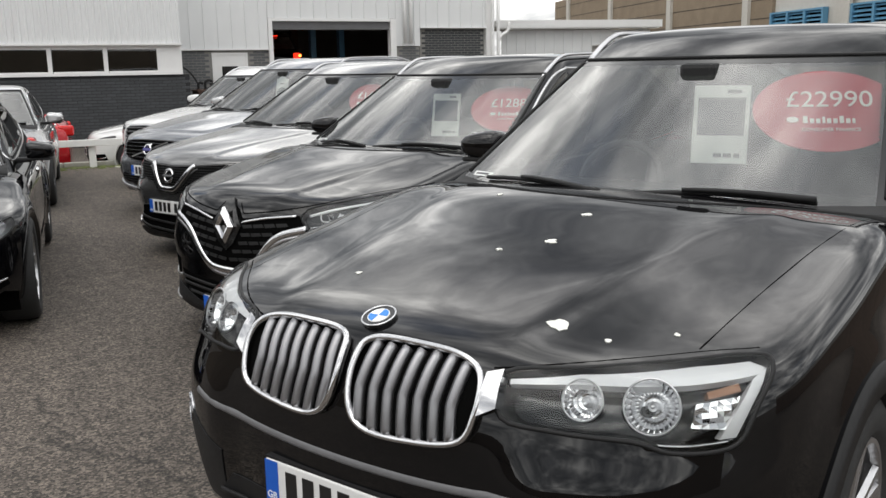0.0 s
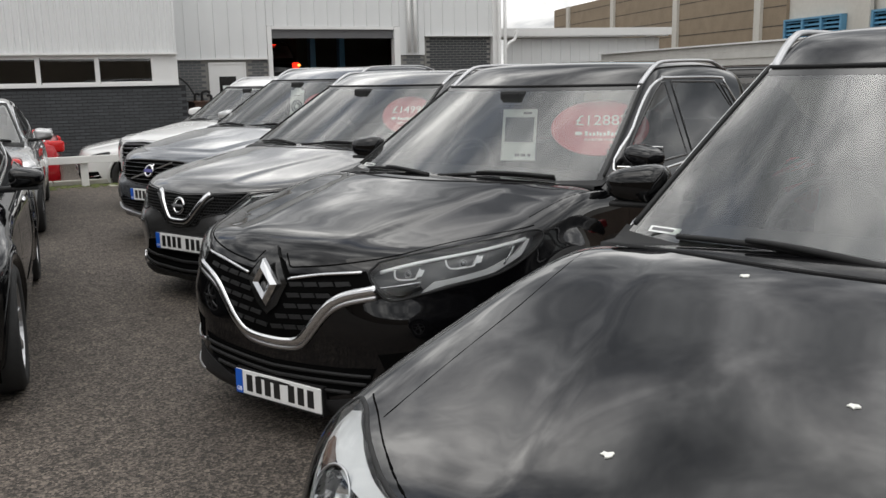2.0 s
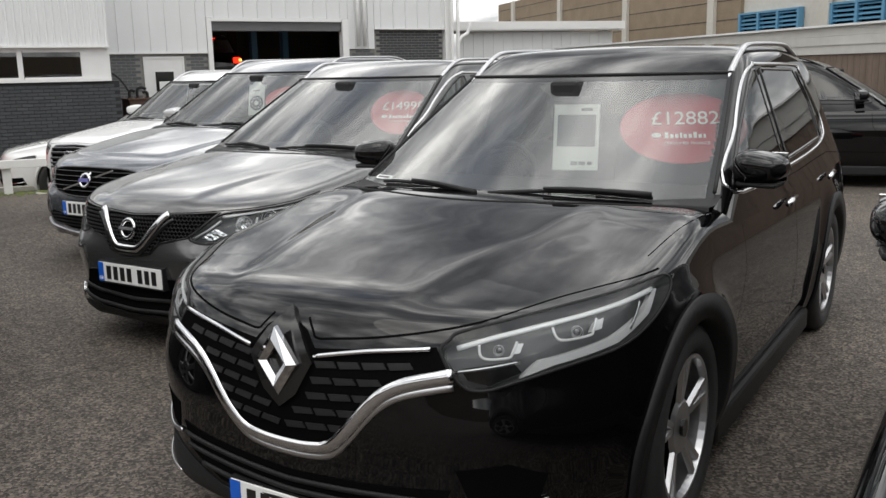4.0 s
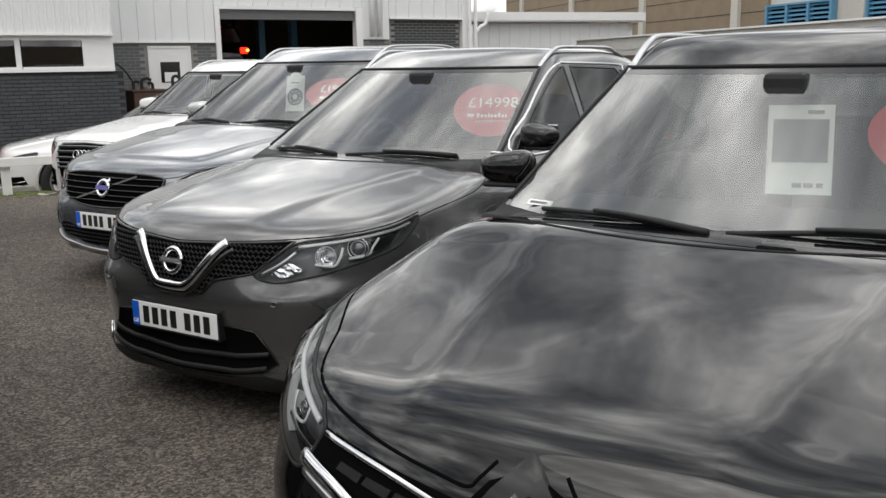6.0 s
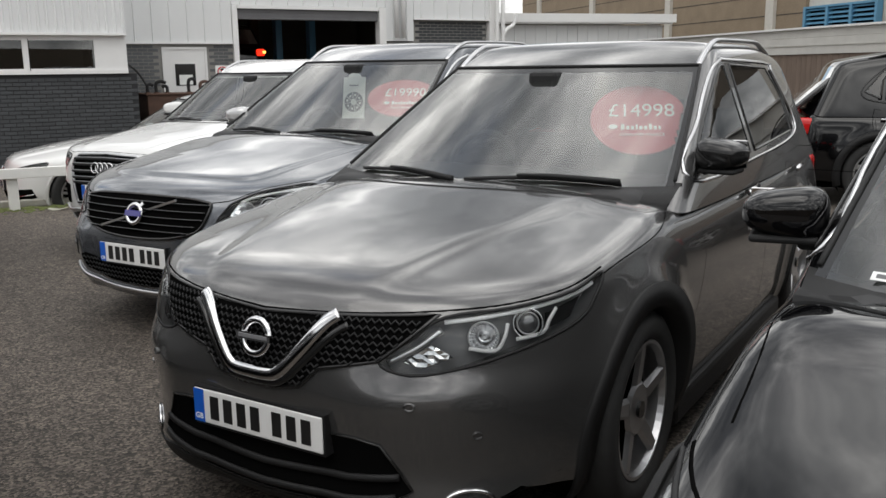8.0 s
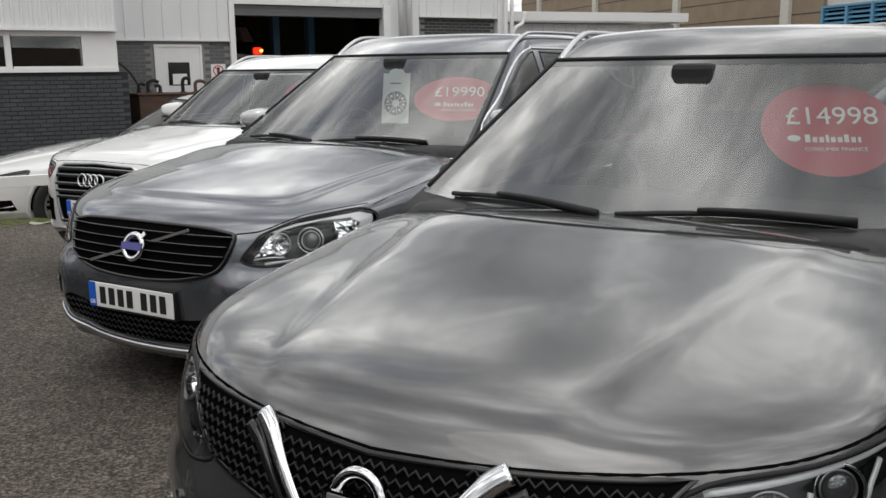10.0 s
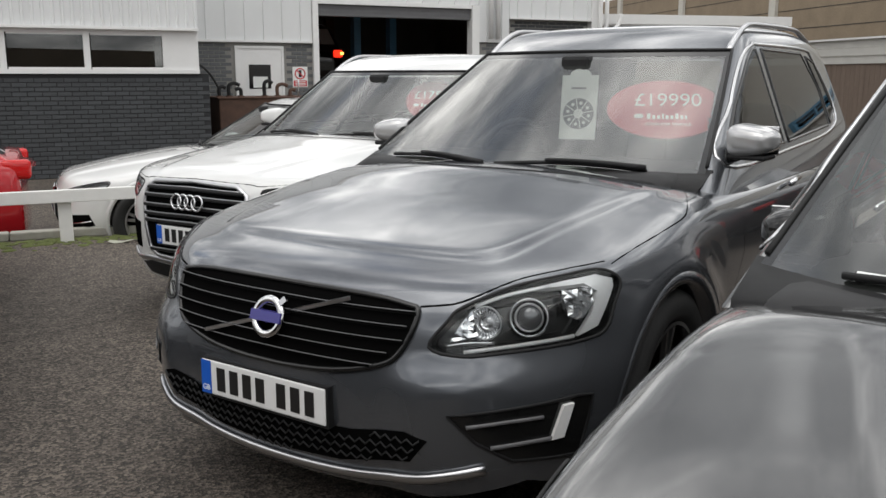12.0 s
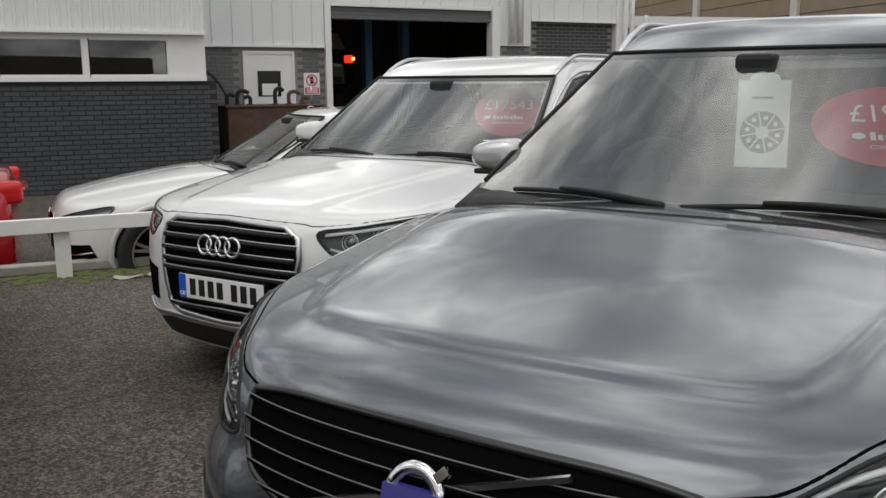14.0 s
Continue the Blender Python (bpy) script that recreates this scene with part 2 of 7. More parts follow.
M = {
    "black": car_paint("black_paint", (0.002, 0.002, 0.0025), 0.0, 0.008, 0.0),
    "grey": car_paint("grey_paint", (0.108, 0.108, 0.108), 0.65),
    "blue_grey": car_paint("blue_grey_paint", (0.122, 0.13, 0.144), 0.65),
    "white": car_paint("white_paint", (0.68, 0.68, 0.67), 0.0, 0.02),
    "silver": car_paint("silver_paint", (0.5, 0.5, 0.5), 0.6),
    "red": car_paint("red_paint", (0.42, 0.012, 0.018), 0.1),
    "maroon": car_paint("maroon_paint", (0.09, 0.012, 0.016), 0.2),
    "plastic": material("black_plastic", (0.012, 0.012, 0.0125), 0.6, spec=0.3, vary=0.25, scale=60, bump=0.15, bscale=900),
    "grey_plastic": material("grey_plastic", (0.13, 0.13, 0.135), 0.5, vary=0.15, scale=50),
    "gloss_black": material("gloss_black", (0.01, 0.01, 0.01), 0.12),
    # near-black without gloss: shade inside openings and under parts put into colour; also joints
    "shade_black": material("shade_black_fill", (0.004, 0.004, 0.004), 0.9, spec=0.0),
    "chrome": material("chrome", (0.66, 0.66, 0.67), 0.07, 1.0),
    "satin": material("satin_metal", (0.55, 0.55, 0.56), 0.28, 1.0),
    "alloy": material("alloy", (0.5, 0.5, 0.51), 0.3, 0.9, vary=0.1),
    "dark_alloy": material("dark_alloy", (0.06, 0.06, 0.062), 0.2, 0.6),
    "rubber": material("rubber", (0.022, 0.022, 0.022), 0.8, vary=0.3, scale=40, bump=0.3, bscale=300),
    # last value: dust film that also puts a pale haze on the screen
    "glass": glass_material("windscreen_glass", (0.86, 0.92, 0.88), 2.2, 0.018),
    "side_glass": glass_material("side_glass", (0.62, 0.66, 0.65), 1.75),
    "dark_glass": glass_material("privacy_glass", (0.4, 0.42, 0.42), 1.7),
    "lens": glass_material("lamp_lens", (0.9, 0.92, 0.92), 1.45),
    "seat": material("seat_fabric", (0.03, 0.03, 0.032), 0.9, vary=0.3, scale=80),
    "dash": material("dash_plastic", (0.022, 0.022, 0.023), 0.7),
    "trim_light": material("pale_headlining", (0.42, 0.41, 0.39), 0.9),
    "plate": material("plate_white", (0.75, 0.75, 0.74), 0.35),
    "plate_blue": material("plate_blue", (0.01, 0.1, 0.5), 0.35),
    "ink": material("black_ink", (0.012, 0.012, 0.012), 0.4),
    "pink": material("price_red", (0.5, 0.03, 0.05), 0.5),
    "pale": material("white_print", (0.85, 0.85, 0.84), 0.5),
    "paper": material("white_card", (0.78, 0.8, 0.78), 0.6, vary=0.04),
    "photo": material("card_picture", (0.06, 0.07, 0.08), 0.4, vary=0.5, scale=9),
    "badge_blue": material("badge_blue", (0.015, 0.2, 0.6), 0.2),
    "badge_violet": material("badge_violet", (0.05, 0.045, 0.22), 0.25),
    "projector": material("projector_glass", (0.12, 0.12, 0.125), 0.05, 0.6, coat=1.0),
    "amber": material("amber_lens", (0.22, 0.1, 0.05), 0.12, 0.3),
    "tail_red": material("red_lens", (0.5, 0.01, 0.01), 0.1),
    "asphalt": asphalt_material(),
    "bars": material("dull_bar", (0.3, 0.3, 0.31), 0.36, 0.9),
    "reflector": material("faceted_reflector", (0.34, 0.34, 0.35), 0.15, 1.0, bump=0.6, bscale=60),
    "bowl": material("lamp_bowl", (0.8, 0.8, 0.81), 0.06, 1.0),
    "lamp_silver": material("lamp_silver", (0.84, 0.84, 0.85), 0.25, 0.1),
    # for the added walls out of view that darken the cars' reflections
    "unseen_wall": material("unseen_wall", (0.16, 0.13, 0.1), 0.9, vary=0.3, scale=6, bump=0.3, bscale=40),
    "kerb": material("kerb_concrete", (0.36, 0.35, 0.31), 0.9, vary=0.25, scale=12, bump=0.4),
    "moss": material("moss", (0.1, 0.12, 0.035), 1.0, vary=0.5, scale=20, bump=0.8, bscale=90),
    "cladding": material("white_cladding", (0.72, 0.73, 0.73), 0.45, vary=0.05, scale=2.5, stretch=(1, 1, 0.25)),
    "frame_white": material("white_frame", (0.78, 0.78, 0.77), 0.4, vary=0.04, scale=6),
    "slate_brick": material("painted_brick", (0.052, 0.056, 0.06), 0.7, vary=0.3, scale=14, random_vary=0.9, bump=0.3, bscale=80),
    "mortar": material("dark_mortar", (0.028, 0.029, 0.031), 0.95, vary=0.2),
    "grey_brick": material("grey_brick", (0.13, 0.135, 0.14), 0.8, vary=0.3, scale=14, random_vary=0.9, bump=0.3, bscale=80),
    "pale_mortar": material("pale_mortar", (0.24, 0.235, 0.22), 0.95, vary=0.2),
    "brown_wall": material("brown_brick", (0.25, 0.195, 0.135), 0.9, vary=0.25, scale=25, bump=0.3, bscale=60),
    "pilaster": material("pale_concrete", (0.55, 0.53, 0.48), 0.85, vary=0.12, scale=8),
    "louvre": material("blue_louvre", (0.1, 0.27, 0.42), 0.5, vary=0.1, scale=5),
    "roof_sheet": material("grey_sheet", (0.5, 0.49, 0.46), 0.6, vary=0.15, scale=4),
    "timber": material("weathered_timber", (0.16, 0.12, 0.095), 0.9, vary=0.35, scale=18, stretch=(6, 6, 0.5)),
    "rust": material("rusty_steel", (0.085, 0.045, 0.03), 0.75, vary=0.5, scale=9, bump=0.2),
    "window_dark": glass_material("office_glass", (0.35, 0.38, 0.38), 2.1),
    "white_rail": material("white_paint_timber", (0.78, 0.78, 0.75), 0.6, vary=0.08, scale=10),
    "dropping": material("bird_dropping", (0.75, 0.75, 0.7), 0.9, vary=0.2, scale=90),
    "concrete_floor": material("workshop_floor", (0.16, 0.155, 0.15), 0.7, vary=0.2),
    "workshop_wall": material("workshop_wall", (0.12, 0.115, 0.1), 0.9, vary=0.2),
    "glow_red": glow_material("lit_tail_lamp", (1.0, 0.03, 0.01), 1.6),
    "glow_amber": glow_material("lit_indicator", (1.0, 0.3, 0.05), 6.0),
    "sign_red": material("sign_red", (0.6, 0.03, 0.04), 0.5),
    "leaf": material("dead_leaf", (0.4, 0.4, 0.33), 0.9),
}


# ---- mesh helpers ----
def mesh(name, verts, faces, mat, parent=None, label="", smooth=False):
    d = bpy.data.meshes.new(name)
    d.from_pydata([tuple(float(c) for c in v) for v in verts], [], [tuple(int(i) for i in q) for q in faces])
    d.materials.append(M[mat])
    if smooth:
        d.polygons.foreach_set("use_smooth", [True] * len(d.polygons))
    d.update()
    ob = new(name, d)
    if parent is not None:
        ob.parent = parent
    if label:
        ob["label"] = label
    return ob


def part(name, bm, mat, parent=None, label="", smooth=False):
    bmesh.ops.recalc_face_normals(bm, faces=bm.faces)
    d = bpy.data.meshes.new(name)
    bm.to_mesh(d)
    bm.free()
    d.materials.append(M[mat])
    if smooth:
        d.polygons.foreach_set("use_smooth", [True] * len(d.polygons))
    ob = new(name, d)
    if parent is not None:
        ob.parent = parent
    if label:
        ob["label"] = label
    return ob


def box_bm(x0, x1, y0, y1, z0, z1, bevel=0.0, seg=2):
    bm = bmesh.new()
    bmesh.ops.create_cube(bm, size=1, matrix=Matrix.LocRotScale(((x0 + x1) / 2, (y0 + y1) / 2, (z0 + z1) / 2), None, (abs(x1 - x0), abs(y1 - y0), abs(z1 - z0))))
    if bevel:
        bmesh.ops.bevel(bm, geom=bm.edges[:], offset=bevel, segments=seg, profile=0.5, affect="EDGES")
    return bm


def box(name, x0, x1, y0, y1, z0, z1, mat, parent=None, label="", bevel=0.0):
    return part(name, box_bm(x0, x1, y0, y1, z0, z1, bevel), mat, parent, label)


def root(name, m, label, category, group=""):
    e = new(name)
    e.empty_display_size = 0.2
    e.matrix_world = m
    return tagged(e, label, category, group)


def tube_data(pts, rad, sides=8, closed=False, flat=1.0, up=(0, 0, 1)):
    """A swept bar along points; flat squeezes the section along its own up."""
    p = np.asarray(pts, float)
    n = len(p)
    if closed:
        tan = np.roll(p, -1, 0) - np.roll(p, 1, 0)
    else:
        tan = np.gradient(p, axis=0)
    tan /= np.maximum(np.linalg.norm(tan, axis=1, keepdims=True), 1e-9)
    up = np.broadcast_to(np.asarray(up, float), p.shape)
    sx = np.cross(tan, up)
    sx /= np.maximum(np.linalg.norm(sx, axis=1, keepdims=True), 1e-9)
    sy = np.cross(sx, tan)
    r = np.broadcast_to(np.asarray(rad, float), (n,))
    v, f = [], []
    for i in range(n):
        for k in range(sides):
            a = 2 * math.pi * (k + 0.5) / sides
            v.append(p[i] + r[i] * (math.cos(a) * sx[i] + flat * math.sin(a) * sy[i]))
    last = n if closed else n - 1
    for i in range(last):
        j = (i + 1) % n
        for k in range(sides):
            q = (k + 1) % sides
            f.append((i * sides + k, i * sides + q, j * sides + q, j * sides + k))
    if not closed:
        f.append(tuple(range(sides))[::-1])
        f.append(tuple((n - 1) * sides + k for k in range(sides)))
    return v, f


def tube(name, pts, rad, mat, parent=None, label="", sides=8, closed=False, flat=1.0, up=(0, 0, 1)):
    v, f = tube_data(pts, rad, sides, closed, flat, up)
    return mesh(name, v, f, mat, parent, label, True)


def spline(pts, n=8, closed=False):
    """A smooth line through a few points."""
    p = np.asarray(pts, float)
    k = len(p)
    out = []
    for i in range(k if closed else k - 1):
        if closed:
            a, b, c, d = p[i - 1], p[i], p[(i + 1) % k], p[(i + 2) % k]
        else:
            a, b, c, d = p[max(i - 1, 0)], p[i], p[i + 1], p[min(i + 2, k - 1)]
        for s in np.linspace(0, 1, n, endpoint=False):
            out.append(0.5 * (2 * b + (c - a) * s + (2 * a - 5 * b + 4 * c - d) * s * s + (3 * b - 3 * c + d - a) * s ** 3))
    if not closed:
        out.append(p[-1])
    return np.array(out)


def resample(pts, step):
    """A polyline with corners kept, cut into short steps."""
    p = np.asarray(pts, float)
    out = []
    for a, b in zip(p[:-1], p[1:]):
        k = max(1, int(np.linalg.norm(b - a) / step))
        for s in range(k):
            out.append(a + (b - a) * s / k)
    out.append(p[-1])
    return np.array(out)


# ---- car shapes: u metres behind the nose, y to the car's left, z up ----
# shape begin
def ease(xs, ys):
    """A smooth curve through points that never overshoots."""
    xs, ys = np.asarray(xs, float), np.asarray(ys, float)
    h, d = np.diff(xs), np.diff(ys) / np.diff(xs)
    m = np.zeros(len(xs))
    for i in range(1, len(xs) - 1):
        if d[i - 1] * d[i] > 0:
            w1, w2 = 2 * h[i] + h[i - 1], h[i] + 2 * h[i - 1]
            m[i] = (w1 + w2) / (w1 / d[i - 1] + w2 / d[i])
    m[0], m[-1] = d[0], d[-1]

    def f(x):
        x = np.clip(x, xs[0], xs[-1])
        i = np.clip(np.searchsorted(xs, x) - 1, 0, len(xs) - 2)
        t = (x - xs[i]) / h[i]
        return ((1 + 2 * t) * (1 - t) ** 2 * ys[i] + t * (1 - t) ** 2 * h[i] * m[i]
                + t * t * (3 - 2 * t) * ys[i + 1] + t * t * (t - 1) * h[i] * m[i + 1])
    return f


def blend(k, *terms):
    top = np.maximum.reduce(terms)
    return top + k * np.log(sum(np.exp((q - top) / k) for q in terms))


class Shape:
    def __init__(self, **s):
        self.s = s
        self.length, self.w, self.tall = s["length"], s["w"], s["tall"]
        self.hood = ease(*s["hood"])
        self.nose = ease(*s["nose"])
        self.sect = ease(*s["sect"])
        self.roofline = ease(*s["roof"])
        self.r, self.wu, self.base = s["r"], s["wheel_u"], s["base"]
        self.plan = s["plan"]

    def half(self, u, z):
        """Half width of the lower body."""
        s = self.s
        front = np.clip((1.25 - u) / 1.25, 0, 1.2)
        back = np.clip((u - self.length + 1.3) / 1.3, 0, 1.2)
        w = self.w * self.sect(z) - s.get("taper", 0.09) * front ** 2 - 0.045 * back ** 2
        for c in (self.wu, self.wu + self.base):
            rr = np.sqrt((u - c) ** 2 + (z - self.r) ** 2)
            w = w + s.get("flare", 0.022) * np.exp(-((rr - self.r - 0.07) / 0.07) ** 2)
        return w

    def top(self, u, y):
        s = self.s
        a = np.abs(y)
        t = a / self.w
        h = self.hood(u) - s["crown"] * (1 - s.get("shoulder", 0.0) * np.clip((u - 0.4) / (s["screen_u"] - 0.4), 0, 1)) * t ** 2.2
        fade = np.clip((s["screen_u"] + 0.1 - u) / 0.3, 0, 1) * np.clip(u / 0.25, 0, 1)
        for depth, y0, y1, wide in s["creases"]:
            line = y0 + (y1 - y0) * np.clip(u / s["screen_u"], 0, 1)
            if "lip" in s:
                # a raised middle panel whose edge runs on across the front
                edge = blend(0.05, a - line, s["lip"] + 0.22 * t ** 2 - u)
                h = h - depth * np.clip((s["screen_u"] + 0.1 - u) / 0.3, 0, 1) * 0.5 * (1 + np.tanh(edge / wide))
            else:
                h = h - depth * fade * 0.5 * (1 + np.tanh((a - line) / wide))
        return h

    def front(self, y, z):
        t = np.abs(y) / self.w
        b1, b2, p = self.plan
        u = self.nose(z) + b1 * t ** 2 + b2 * t ** p
        if "shelf" in self.s:
            # the bumper stands proud below the lamps, under a sloping shelf
            hi, lo, deep, t0, t1 = self.s["shelf"]
            a = np.clip((hi - z) / (hi - lo), 0, 1)
            b = np.clip((t - t0) / (t1 - t0), 0, 1)
            u = u - deep * a * a * (3 - 2 * a) * b * b * (3 - 2 * b)
        return u

    def lower(self, p):
        u, y, z = p[..., 0], p[..., 1], p[..., 2]
        s = self.s
        back = u - (self.length - 0.12 - 0.1 * np.abs(y) ** 2 + 0.1 * np.clip(0.75 - z, -0.3, 0.1))
        return blend(s.get("soft", 0.03), z - self.top(u, y), (self.front(y, z) - u) * 0.93, np.abs(y) - self.half(u, z), back, s["clear"] - z)

    def screen_at(self, y, z):
        s = self.s
        return s["screen_u"] + (z - s["screen_z"]) * s["rake"] + s["screen_bow"] * y * y

    def cabin_half(self, u, z):
        s = self.s
        return s["cabin_w"] - s["lean"] * (z - s["belt"]) - 0.02 * np.clip((u - self.length + 1.6) / 1.4, 0, 1) ** 2 - s.get("pinch", 0.02) * np.clip((s["screen_u"] + 1.0 - u) / 1.0, 0, 1) ** 2

    def cabin(self, p):
        u, y, z = p[..., 0], p[..., 1], p[..., 2]
        s = self.s
        roof = z - (self.roofline(u) - s["roof_crown"] * np.abs(y) ** 2.4)
        rear = (u - (self.length - 0.2 - (z - s["belt"]) * s.get("rear_rake", 0.5) - 0.12 * y * y)) * 0.8
        return blend(0.03, roof, (self.screen_at(y, z) - u) * 0.72, np.abs(y) - self.cabin_half(u, z), rear, s["belt"] - 0.22 - z)

    def both(self, p):
        return np.minimum(self.lower(p), self.cabin(p))

    def meet(self, fn, start, way, reach, n=140):
        """Where rays first enter a body."""
        start, way = np.asarray(start, float), np.asarray(way, float)
        ks = np.linspace(0, reach, n)
        val = fn(start[:, None, :] + ks[None, :, None] * way[:, None, :])
        inside = val < 0
        i = np.where(inside.any(1), inside.argmax(1), n - 1)
        a, b = ks[np.maximum(i - 1, 0)], ks[i]
        for _ in range(22):
            m = (a + b) / 2
            v = fn(start + m[:, None] * way) < 0
            b, a = np.where(v, m, b), np.where(v, a, m)
        return start + b[:, None] * way, inside.any(1)

    def on(self, kind, pts, lift=0.0, fn=None):
        """Points laid on the body. kind F: (y, z) from ahead; C: (degrees round the front, z); T: (u, y) from above; L: (u, z) from the left; R: from the right."""
        fn = fn or self.lower
        q = np.asarray(pts, float)
        o, e = np.zeros(len(q)), np.ones(len(q))
        if kind == "F":
            st, way = np.stack([o - 0.6, q[:, 0], q[:, 1]], 1), np.stack([e, o, o], 1)
        elif kind == "C":
            a = np.radians(q[:, 0])
            way = np.stack([np.cos(a), -np.sin(a), o], 1)
            st = np.stack([o + 1.5, o, q[:, 1]], 1) - 2.6 * way
        elif kind == "T":
            st, way = np.stack([q[:, 0], q[:, 1], o + 2.3], 1), np.stack([o, o, -e], 1)
        else:
            sg = 1 if kind == "L" else -1
            st, way = np.stack([q[:, 0], o + sg * 1.4, q[:, 1]], 1), np.stack([o, -sg * e, o], 1)
        p, _ = self.meet(fn, st, way, 2.6)
        return p + lift * self.normal(p, fn), self.normal(p, fn)

    def normal(self, p, fn=None):
        fn = fn or self.lower
        g = np.stack([fn(p + d) - fn(p - d) for d in np.eye(3) * 2e-3], -1)
        return g / np.maximum(np.linalg.norm(g, axis=-1, keepdims=True), 1e-9)


